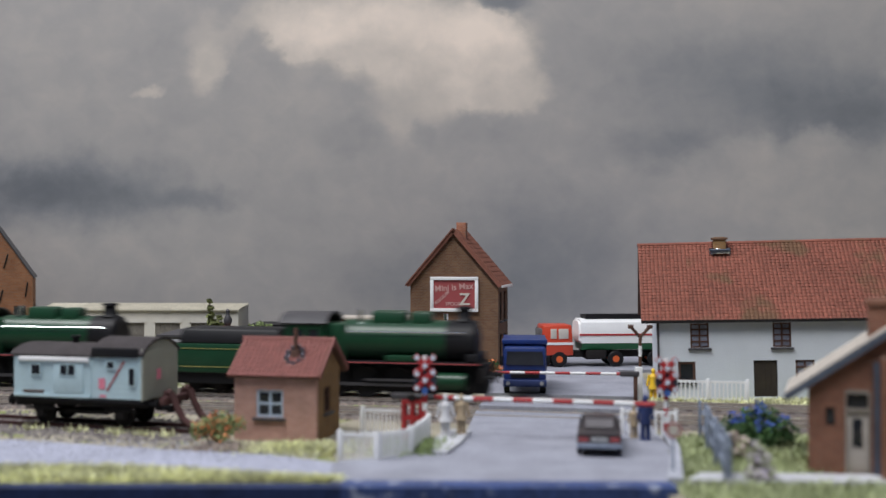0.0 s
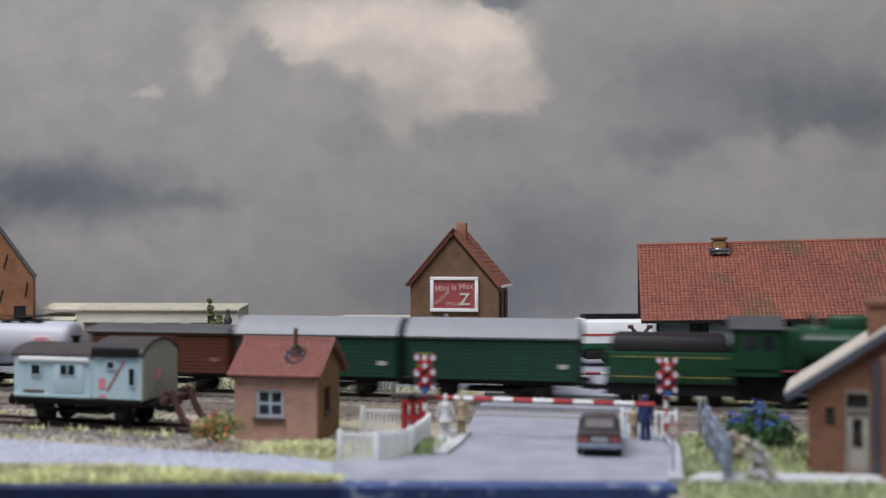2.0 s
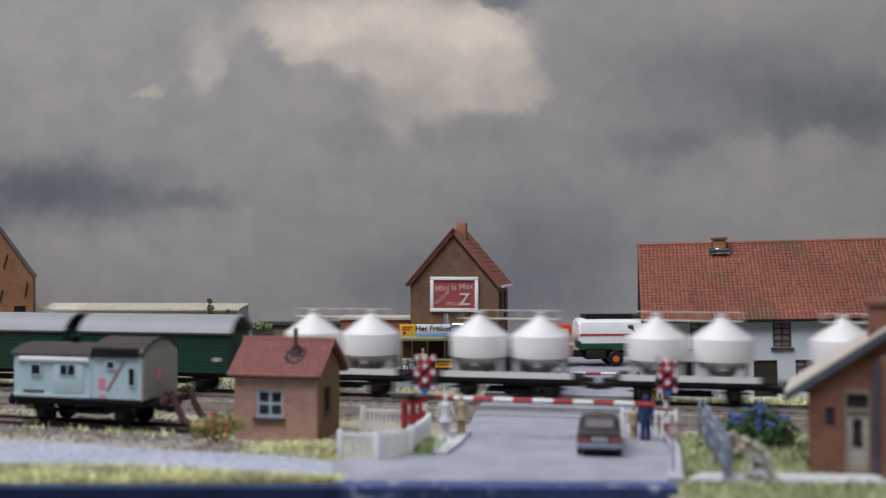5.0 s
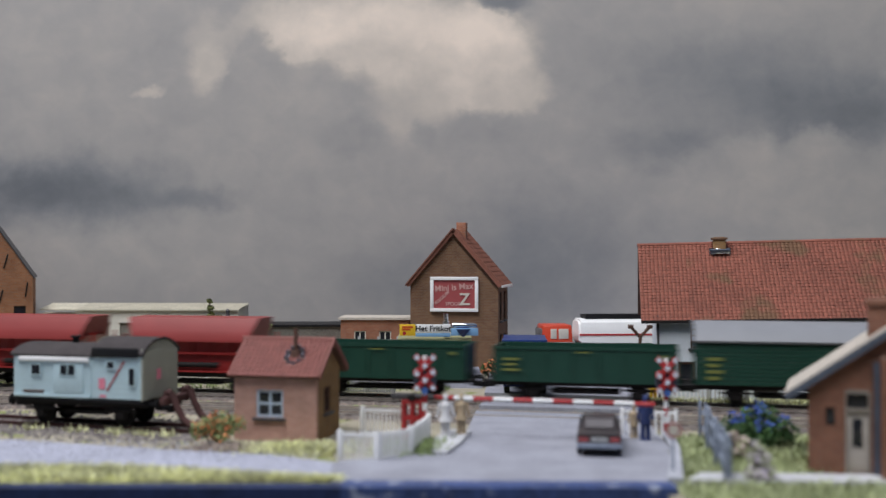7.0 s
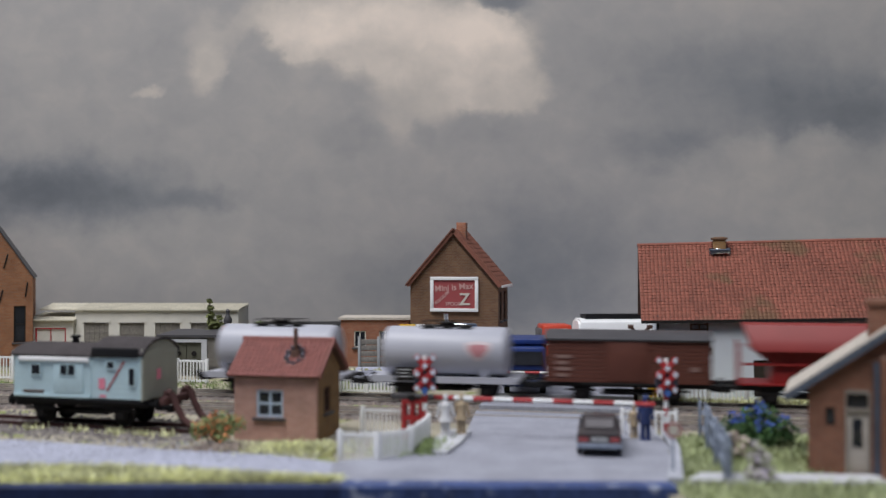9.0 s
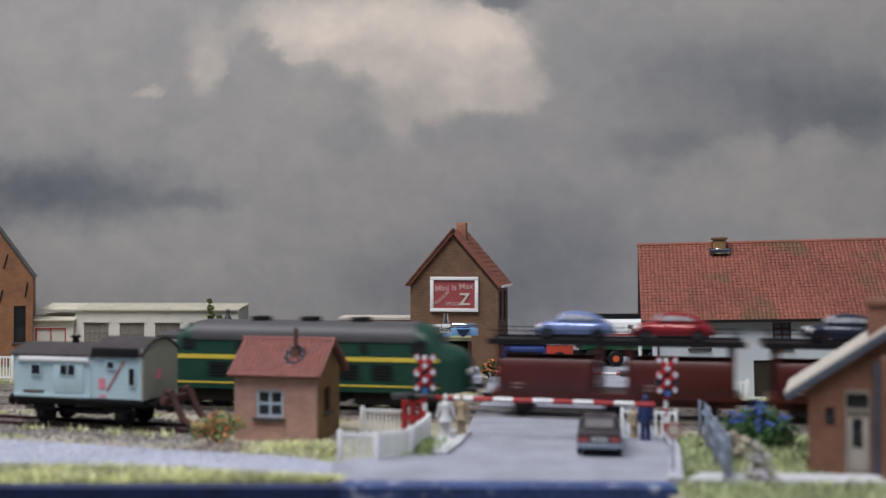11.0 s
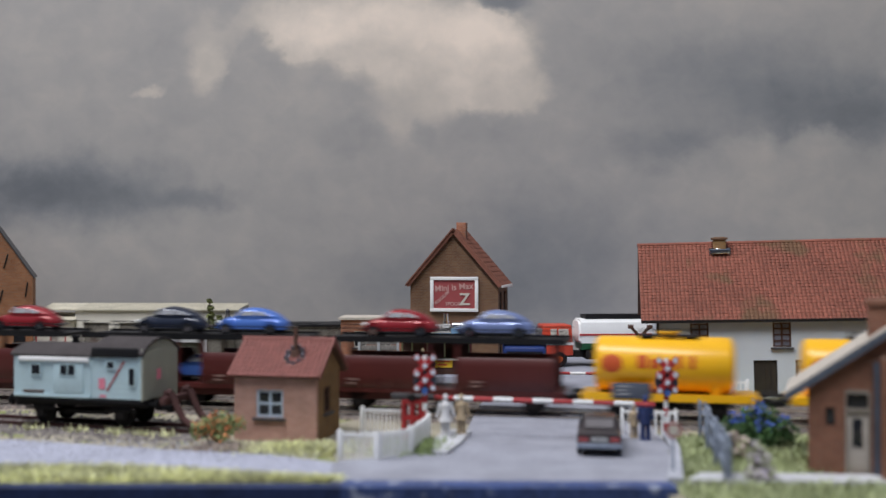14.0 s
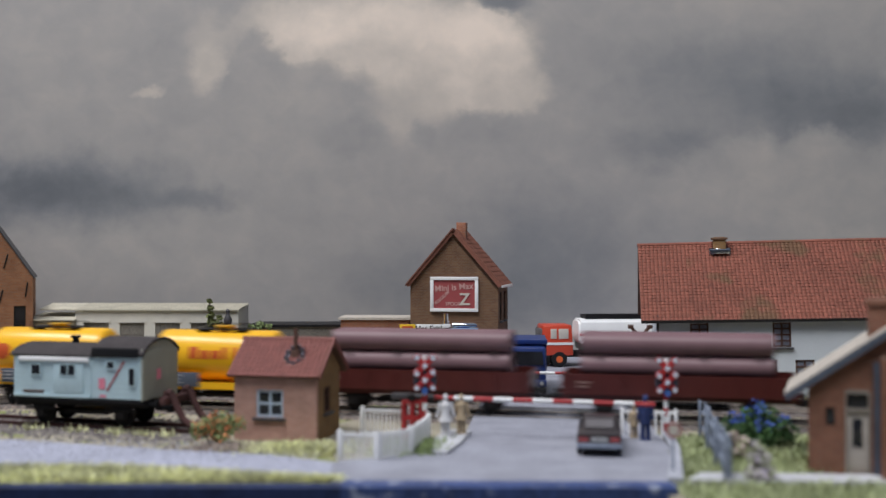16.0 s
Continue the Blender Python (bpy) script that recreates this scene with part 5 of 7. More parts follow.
def silo_wagon():
    L = 7.4
    v = thing("silo_wagon", P(0, 0, 0), "white-grey cement silo wagon with two conical tanks", "railway wagon", "silo wagons")
    running_gear(v, L, 4.2)
    bm = shape()
    box(bm, -L / 2, L / 2, -1.25, 1.25, 1.0, 1.25, 0.02)
    part("deck", bm, M["dark"], v)
    for x in (-1.55, 1.55):
        bm = shape()
        cyl(bm, (x, 0, 1.3), (x, 0, 4.35), 1, 28, rings=[(0, 0.55), (0.12, 0.75), (0.27, 1.40), (0.28, 1.46), (0.615, 1.48), (0.64, 1.45), (0.95, 0.22), (1.0, 0.16)])
        s = part("silo", bm, M["silo"], v, smooth=35)
        bm = shape()
        cyl(bm, (x, 0, 4.32), (x, 0, 4.40), 0.22, 14)
        part("lid", bm, M["silo"], s)
        for a in range(6):
            bm = shape()
            c, d = math.cos(a * 1.047 + 0.5), math.sin(a * 1.047 + 0.5)
            box(bm, x + 1.3 * c - 0.14, x + 1.3 * c + 0.14, 1.22 * d - 0.05, 1.22 * d + 0.05, 1.25, 2.25)
            part("leg", bm, M["silo"], s, smooth=0)
        bm = shape()
        prism(bm, [(x - 0.55, 1.3), (x + 0.55, 1.3), (x + 0.3, 1.75), (x - 0.3, 1.75)], -1.29, -1.2, "y")
        part("hatch", bm, M["greyd"], s, "dark discharge hatch", 0)
    bm = shape()
    box(bm, -2.5, 2.5, -0.28, 0.28, 4.02, 4.06)
    for y in (-0.3, 0.3):
        box(bm, -2.5, 2.5, y - 0.012, y + 0.012, 4.45, 4.475)
        for k in range(6):
            box(bm, -2.5 + k * 0.99, -2.47 + k * 0.99, y - 0.02, y + 0.02, 4.0, 4.5)
    part("catwalk", bm, M["mark"], v, "thin pale catwalk with railing", 0)
    bm = shape()
    box(bm, -3.2, 3.2, -1.3, -1.26, 1.2, 1.5)
    part("side_sill", bm, M["silo"], v, smooth=0)
    return v


def hopper_wagon():
    L = 8.2
    v = thing("hopper_wagon", P(0, 0, 0), "red self-discharging hopper wagon with paler top cover", "railway wagon", "hopper wagons")
    running_gear(v, L, 4.8)
    bm = shape()
    box(bm, -2.4, 2.4, -1.05, 1.05, 1.0, 2.1, 0.03)
    prism(bm, [(-2.4, 2.1), (2.4, 2.1), (3.4, 2.9), (-3.4, 2.9)], -1.1, 1.1, "y")
    b = part("body", bm, M["whop"], v)
    bm = shape()
    prism(bm, [(-1.52, 2.72), (1.52, 2.72), (1.52, 2.85), (1.36, 3.3), (1.12, 3.75), (1.0, 3.95), (-1.0, 3.95), (-1.12, 3.75), (-1.36, 3.3), (-1.52, 2.85)], -3.52, 3.52, "x")
    for p in bm.verts:
        p.co.x *= 0.9 + 0.115 * (p.co.z - 2.72)
    part("cover", bm, M["whop_top"], v, "slightly paler red roof cover")
    for i in range(7):
        x = -3.3 + i * 1.1
        bm = shape()
        box(bm, x - 0.05, x + 0.05, -1.2, -1.09, 1.9 if abs(x) < 2.5 else 2.75, 2.9)
        part("rib", bm, M["whop"], b, smooth=0)
    bm = shape()
    box(bm, -3.7, 3.7, -1.26, -1.16, 2.05, 2.17), box(bm, -3.9, 3.9, -1.3, 1.3, 1.12, 1.2)
    for e in (-1, 1):
        box(bm, e * 3.85 - 0.05, e * 3.85 + 0.05, -1.2, -1.1, 1.1, 3.1), box(bm, e * 3.85 - 0.05, e * 3.85 + 0.05, 1.1, 1.2, 1.1, 3.1)
    part("frame", bm, M["whop"], v, smooth=0)
    bm = shape()
    cyl(bm, (-1.5, -1.14, 1.5), (1.5, -1.14, 1.5), 0.14, 10)
    part("discharge_pipe", bm, M["dark"], v)
    return v


def steam_locomotive():
    v = thing("steam_locomotive", P(0, 0, 0), "dark green steam locomotive with black smokebox", "locomotive", "double-headed locomotives")
    # front at +x; total length about 10.6
    bm = shape()
    box(bm, -5.2, 5.3, -0.62, 0.62, 0.3, 1.8, 0.03)
    part("frame", bm, M["black"], v)
    bm = shape()
    cyl(bm, (-2.2, 0, 2.85), (3.2, 0, 2.85), 1.06, 28)
    bo = part("boiler", bm, M["lgreen"], v, "glossy dark green boiler")
    for x in (-1.6, -0.2, 1.2, 2.6):
        bm = shape()
        cyl(bm, (x, 0, 2.85), (x + 0.09, 0, 2.85), 1.085, 28)
        part("boiler_band", bm, M["lgreen"], bo)
    bm = shape()
    cyl(bm, (3.2, 0, 2.85), (4.75, 0, 2.85), 1, 28, rings=[(0, 1.08), (0.9, 1.08), (0.95, 1.0), (0.96, 0.86), (1.0, 0.8)])
    part("smokebox", bm, M["black"], v)
    bm = shape()
    cyl(bm, (4.0, 0, 3.9), (4.0, 0, 4.62), 1, 16, rings=[(0, 0.48), (0.2, 0.36), (0.8, 0.34), (0.85, 0.44), (1, 0.42)])
    part("chimney", bm, M["black"], v)
    for x0, x1, z in ((-0.8, 1.05, 4.40), (1.25, 2.4, 4.36)):
        bm = shape()
        box(bm, x0, x1, -0.58, 0.58, 3.55, z, 0.16, (0.04, 0.1))
        part("dome_casing", bm, M["lgreen"], bo)
    bm = shape()
    cyl(bm, (-1.6, 0.3, 3.8), (-1.6, 0.3, 4.45), 0.1, 8)
    cyl(bm, (-1.4, -0.3, 3.8), (-1.4, -0.3, 4.4), 0.12, 8)
    part("safety_valve", bm, M["chrome"], bo)
    bm = shape()
    cyl(bm, (-1.9, -1.12, 3.35), (4.2, -1.12, 3.35), 0.035, 6)
    part("handrail", bm, M["chrome"], bo)
    # firebox and cab
    bm = shape()
    box(bm, -3.3, -2.0, -1.1, 1.1, 1.7, 3.75, 0.12)
    part("firebox", bm, M["lgreen"], v)
    bm = shape()
    for y in (-1.42, 1.34):
        wall(bm, -5.1, -3.0, 1.55, 3.8, 0.08, [(-4.75, -4.1, 2.75, 3.45), (-3.85, -3.3, 2.75, 3.45)], y)
    box(bm, -3.08, -3.0, -1.34, 1.34, 1.55, 3.8)
    cab = part("cab", bm, M["lgreen"], v, smooth=0)
    bm = shape()
    prism(bm, arc_roof(1.55, 3.78, 0.55, 0.08), -5.4, -2.85, "x")
    part("cab_roof", bm, M["greyd"], cab)
    for x0, x1 in ((-4.75, -4.1), (-3.85, -3.3)):
        bm = shape()
        box(bm, x0, x1, -1.39, -1.36, 2.75, 3.45)
        part("cab_window", bm, M["glass"], cab, smooth=0)
    # running plate with red edge
    bm = shape()
    box(bm, -5.1, 5.0, -1.42, 1.42, 1.75, 1.88)
    rp = part("running_plate", bm, M["black"], v, smooth=0)
    bm = shape()
    box(bm, -3.0, 5.0, -1.46, -1.42, 1.80, 1.86)
    part("edge_line", bm, M["redsign"], rp, "thin red line", 0)
    bm = shape()
    box(bm, 0.2, 2.0, -1.4, -1.0, 1.89, 2.2, 0.05)
    part("air_reservoir", bm, M["lgreen"], rp)
    bm = shape()
    box(bm, 5.0, 5.25, -1.4, 1.4, 0.9, 1.6, 0.02)
    part("buffer_beam", bm, M["dark"], v)
    bm = shape()
    box(bm, 4.3, 4.9, -1.3, 1.3, 1.89, 2.3, 0.05)
    part("front_step", bm, M["black"], v)
    for y in (-0.85, 0.85):
        put("buffer", BUFFER, v, P(5.25, y, 1.15))
    for x in (-2.6, -0.9, 0.8, 2.2):
        bm = shape()
        for y in (-0.78, 0.78):
            cyl(bm, (x, y - 0.08, 0.78), (x, y + 0.08, 0.78), 0.78, 22)
            cyl(bm, (x, y * 1.1 - 0.03, 0.78), (x, y * 1.1 + 0.03, 0.78), 0.22, 10)
        part("driving_wheel", bm, M["black"], v)
    put("wheelset", WHEELSET, v, P(4.1, 0, 0.46))
    for y in (-1.25, 1.25):
        bm = shape()
        cyl(bm, (2.9, y, 0.95), (4.3, y, 0.95), 0.45, 14)
        part("cylinder", bm, M["lgreen"], v)
        bm = shape()
        box(bm, -2.6, 2.9, y * 0.82 - 0.04, y * 0.82 + 0.04, 0.62, 0.78)
        box(bm, -0.9, 3.0, y * 0.9 - 0.04, y * 0.9 + 0.04, 0.88, 1.0)
        part("coupling_rod", bm, M["greyd"], v, smooth=0)
    return v


def tender():
    v = thing("tender", P(0, 0, 0), "dark green tender with thin yellow lining and black coal", "tender", "double-headed locomotives")
    bm = shape()
    box(bm, -3.0, 3.0, -1.4, 1.4, 1.12, 2.62, 0.06)
    b = part("body", bm, M["lgreen"], v)
    bm = shape()
    box(bm, -2.9, 2.9, -1.3, 1.3, 2.62, 3.42, 0.15, (0.2, 0.25))
    part("coal", bm, M["black"], v, "black coal load")
    ln = shape()
    for z in (1.42, 2.36):
        box(ln, -2.7, 2.7, -1.425, -1.405, z, z + 0.028)
    part("lining", ln, M["dull_lining"], b, "thin yellow lining", 0)
    bm = shape()
    box(bm, -3.1, 3.1, -1.2, 1.2, 0.55, 1.11)
    part("frame", bm, M["black"], v, smooth=0)
    for x in (-2.1, -0.7, 0.7, 2.1):
        put("wheelset", WHEELSET, v, P(x, 0, 0.46))
    for x in (-1.4, 1.4):
        for y in (-1.02, 1.02):
            bm = shape()
            prism(bm, [(x - 1.2, 0.8), (x + 1.2, 0.8), (x + 0.9, 0.35), (x + 0.5, 0.35), (x, 0.6), (x - 0.5, 0.35), (x - 0.9, 0.35)], y - 0.06, y + 0.06, "y")
            part("bogie_side", bm, M["dark"], v, smooth=0)
    put("coupler", COUPLER, v, P(-3.0, 0, 0.75, 0, 0, 180))
    put("coupler", COUPLER, v, P(3.0, 0, 0.75))
    return v


def diesel():
    L = 15.6
    v = thing("diesel_locomotive", P(0, 0, 0), "green round-nosed diesel locomotive with yellow bands", "locomotive")
    # hull: lofted cross sections along x
    bm = shape()
    secs = []
    for x, w, zt, zb in ((-7.8, 0.55, 2.35, 1.15), (-7.65, 0.85, 2.65, 1.0), (-7.2, 1.2, 2.95, 0.95), (-6.6, 1.38, 3.1, 0.95), (-6.3, 1.4, 3.55, 0.95), (-5.9, 1.42, 3.95, 0.95), (-5.4, 1.42, 4.05, 0.95),
                          (5.4, 1.42, 4.05, 0.95), (5.9, 1.42, 3.95, 0.95), (6.3, 1.4, 3.55, 0.95), (6.6, 1.38, 3.1, 0.95), (7.2, 1.2, 2.95, 0.95), (7.65, 0.85, 2.65, 1.0), (7.8, 0.55, 2.35, 1.15)):
        r = min(0.75, (zt - zb) * 0.4)
        pts = [(-w, zb), (-w, zt - r)] + [(-w + (w * 0.6) * (1 - math.cos(a)), zt - r + r * math.sin(a)) for a in (0.5, 1.0, 1.571)]
        pts += [(-y, z) for y, z in reversed(pts)]
        secs.append([bm.verts.new((x, y, z)) for y, z in pts])
    for a, b in zip(secs, secs[1:]):
        for i in range(len(a)):
            bm.faces.new((a[i], a[(i + 1) % len(a)], b[(i + 1) % len(a)], b[i]))
    bm.faces.new(secs[0][::-1]), bm.faces.new(secs[-1])
    hull = part("hull", bm, M["wgreen"], v, smooth=35)
    bm = shape()
    side = [(-1.46, 3.24)] + [(-1.46 + 1.46 * 0.6 * (1 - math.cos(a)), 3.34 + 0.76 * math.sin(a)) for a in (0.0, 0.3, 0.6, 0.9, 1.2, 1.571)]
    prism(bm, side + [(-y, z) for y, z in reversed(side)], -5.45, 5.45, "x")
    part("roof", bm, M["greyd"], v, "dark grey roof")
    for z, hgt in ((2.35, 0.2), (1.2, 0.07)):
        bm = shape()
        box(bm, -6.5, 6.5, -1.445, -1.41, z, z + hgt)
        part("band", bm, M["lining"], hull, "yellow band", 0)
    for i in range(6):
        bm = shape()
        for k in range(5):
            box(bm, -4.6 + i * 1.6, -3.6 + i * 1.6, -1.45, -1.42, 1.5 + k * 0.15, 1.6 + k * 0.15)
        part("louvre", bm, M["black"], hull, smooth=0)
    for x in (-3.0, -1.0, 1.0, 3.0):
        bm = shape()
        cyl(bm, (x, -1.45, 2.95), (x, -1.4, 2.95), 0.24, 14)
        part("porthole", bm, M["glass"], hull)
    for e in (-1, 1):
        for y in (-1.43,):
            bm = shape()
            box(bm, e * 5.6 - 0.35, e * 5.6 + 0.35, y, y + 0.03, 2.75, 3.35, 0.01)
            part("cab_window", bm, M["glass"], hull)
        bm = shape()
        box(bm, -0.5, 0.5, -0.02, 0.02, -0.25, 0.25)
        ws = part("windscreen", bm, M["glass"], hull, smooth=0)
        ws.matrix_basis = P(e * 6.38, 0, 3.45, 45 if e < 0 else 45, 0, 90 if e > 0 else -90)
        bm = shape()
        box(bm, e * 4.4 - 2.0, e * 4.4 + 2.0, -1.15, -1.0, 0.35, 0.9, 0.05)
        box(bm, e * 4.4 - 2.0, e * 4.4 + 2.0, 1.0, 1.15, 0.35, 0.9, 0.05)
        bg = part("bogie", bm, M["dark"], v)
        for k in (-1.5, 0, 1.5):
            put("wheelset", WHEELSET, v, P(e * 4.4 + k, 0, 0.46))
        for y in (-0.85, 0.85):
            put("buffer", BUFFER, v, P(e * 7.75, y, 1.1, 0, 0, 0 if e > 0 else 180))
        for y in (-0.45, 0.45):
            bm = shape()
            cyl(bm, (e * 7.7, y, 1.9), (e * 7.86, y, 1.9), 0.17, 10)
            part("headlamp", bm, M["white"], hull)
    bm = shape()
    box(bm, -2.0, 2.0, -1.1, 1.1, 0.4, 0.95, 0.08)
    part("fuel_tank", bm, M["dark"], v)
    for x in (-2.5, 0, 2.5):
        bm = shape()
        cyl(bm, (x, 0, 4.1), (x, 0, 4.3), 0.5, 14)
        part("roof_fan", bm, M["dark"], v)
    return v


def car_transporter():
    L = 10.5
    v = thing("car_transporter_wagon", P(0, 0, 0), "maroon double-deck car transporter wagon", "railway wagon", "car transporters")
    for x in (-L / 2 + 1.2, 0, L / 2 - 1.2):
        put("wheelset", WHEELSET, v, P(x, 0, 0.46))
    for x0, x1 in ((-L / 2 + 0.2, -0.95), (0.72, L / 2 - 0.25)):
        for y in (-1.36, 1.28):
            bm = shape()
            d = -1 if y < 0 else 1
            out = [(y + 0.04 + d * b, z) for b, z in ((-0.02, 1.15), (0.06, 1.3), (0.08, 1.7), (0.07, 2.2), (0.03, 2.5), (-0.04, 2.62), (-0.12, 2.62), (-0.05, 2.48), (-0.01, 2.2), (0.0, 1.7), (-0.02, 1.3), (-0.1, 1.15))]
            prism(bm, out, x0, x1, "x")
            s = part("side_panel", bm, M["wbrown2"], v, smooth=50)
            for k in range(5):
                x = x0 + 0.25 + k * (x1 - x0 - 0.5) / 4
                bm = shape()
                yy = y - 0.12 if y < 0 else y + 0.12
                box(bm, x - 0.03, x + 0.03, yy, yy + 0.08, 1.2, 1.6)
                part("stanchion", bm, M["wbrown2"], s, smooth=0)
            if y < 0:
                bars(s, x0 + 0.6, 1.5, 0.5, 0.08, 2, M["faint"], y=-1.46, gap=0.1)
    bm = shape()
    box(bm, -L / 2 - 0.2, L / 2 + 0.2, -1.3, 1.3, 0.95, 1.15)
    box(bm, -L / 2, L / 2, -1.05, -0.95, 0.6, 0.95), box(bm, -L / 2, L / 2, 0.95, 1.05, 0.6, 0.95)
    part("lower_deck", bm, M["wbrown2"], v, smooth=0)
    bm = shape()
    prism(bm, [(-1.34, 3.24), (1.34, 3.24), (1.34, 3.5), (1.25, 3.5), (1.25, 3.4), (-1.25, 3.4), (-1.25, 3.5), (-1.34, 3.5)], -L / 2 - 0.35, L / 2 + 0.35, "x")
    up = part("upper_deck", bm, M["black"], v, "black upper deck", 0)
    for y in (-1.3, 1.3):
        bm = shape()
        box(bm, -L / 2 - 0.3, L / 2 + 0.3, y - 0.02, y + 0.02, 3.85, 3.89)
        for k in range(8):
            x = -L / 2 + k * L / 7
            box(bm, x - 0.03, x + 0.03, y - 0.02, y + 0.02, 3.5, 3.85)
        part("railing", bm, M["black"], up, smooth=0)
    for x in (-L / 2 + 0.2, -0.65, 0.65, L / 2 - 0.2):
        for y in (-1.24, 1.24):
            bm = shape()
            box(bm, x - 0.09, x + 0.09, y - 0.05, y + 0.05, 1.15, 3.23)
            part("post", bm, M["wbrown2"], v, smooth=0)
    for e in (-1, 1):
        put("coupler", COUPLER, v, P(e * L / 2, 0, 0.75, 0, 0, 0 if e > 0 else 180))
        for x in (1.2,):
            for y in (-1.0, 1.0):
                bm = shape()
                c = e * (L / 2 - x)
                prism(bm, [(c - 0.5, 0.95), (c + 0.5, 0.95), (c + 0.2, 0.35), (c - 0.2, 0.35)], y - 0.05, y + 0.05, "y")
                part("axle_guard", bm, M["dark"], v, smooth=0)
    return v


def pipe_wagon():
    L = 10.1
    v = thing("pipe_wagon", P(0, 0, 0), "maroon low-sided wagon for carrying pipes", "railway wagon", "pipe wagons")
    running_gear(v, L, 6.4, M["wbrown2"])
    bm = shape()
    box(bm, -L / 2, L / 2, -1.3, 1.3, 1.1, 1.2)
    for y in (-1.38, 1.3):
        box(bm, -L / 2, L / 2, y, y + 0.08, 1.1, 2.0)
    for x in (-L / 2, L / 2 - 0.08):
        box(bm, x, x + 0.08, -1.3, 1.3, 1.2, 2.0)
    bmesh.ops.remove_doubles(bm, verts=bm.verts, dist=1e-4)
    b = part("body", bm, M["wbrown2"], v, smooth=0)
    for i in range(9):
        x = -L / 2 + 0.3 + i * (L - 0.6) / 8
        bm = shape()
        box(bm, x - 0.06, x + 0.06, -1.45, -1.38, 1.1, 2.05)
        part("stake", bm, M["wbrown2"], b, smooth=0)
    for x in (-3.4, -1.1, 1.1, 3.4):
        bm = shape()
        box(bm, x - 0.12, x + 0.12, -1.25, 1.25, 1.2, 1.845)
        part("bolster", bm, M["sleeper"], v, smooth=0)
        bm = shape()
        box(bm, x - 0.1, x + 0.1, -1.15, 1.1, 2.79, 2.83)
        part("packing_strip", bm, M["sleeper"], v, smooth=0)
    bars(b, -L / 2 + 0.7, 1.6, 0.6, 0.08, 2, M["faint"], y=-1.47, gap=0.1)
    return v


def pipe_load():
    """Two layers of large pipes, each pipe a thing of its own."""
    bm = shape()
    n = 22
    r, w = 0.485, 0.05
    loops = []
    for x, rr in ((-4.15, r), (4.15, r), (4.15, r - w), (-4.15, r - w)):
        loops.append([bm.verts.new((x, rr * math.cos(6.2832 * i / n), rr * math.sin(6.2832 * i / n))) for i in range(n)])
    for k in range(4):
        a, b = loops[k], loops[(k + 1) % 4]
        for i in range(n):
            bm.faces.new((a[i], a[(i + 1) % n], b[(i + 1) % n], b[i]))
    return mesh_of("steel_pipe", bm, M["pipe"], 50)


def loft(bm, stations, base):
    """A rounded hull through stations (x, half width, height) over a flat base; the sides lean in towards the top."""
    rings = []
    for x, w, top in stations:
        h = top - base
        half = [(-w, base), (-w * 1.02, base + 0.35 * h), (-w * 0.93, base + 0.68 * h), (-w * 0.66, base + 0.91 * h), (-w * 0.25, top)]
        rings.append([bm.verts.new((x, y, z)) for y, z in half + [(-y, z) for y, z in reversed(half)]])
    for a, b in zip(rings, rings[1:]):
        for i in range(len(a)):
            bm.faces.new((a[i], a[(i + 1) % len(a)], b[(i + 1) % len(a)], b[i]))
    bm.faces.new(rings[0][::-1]), bm.faces.new(rings[-1])
    return bm


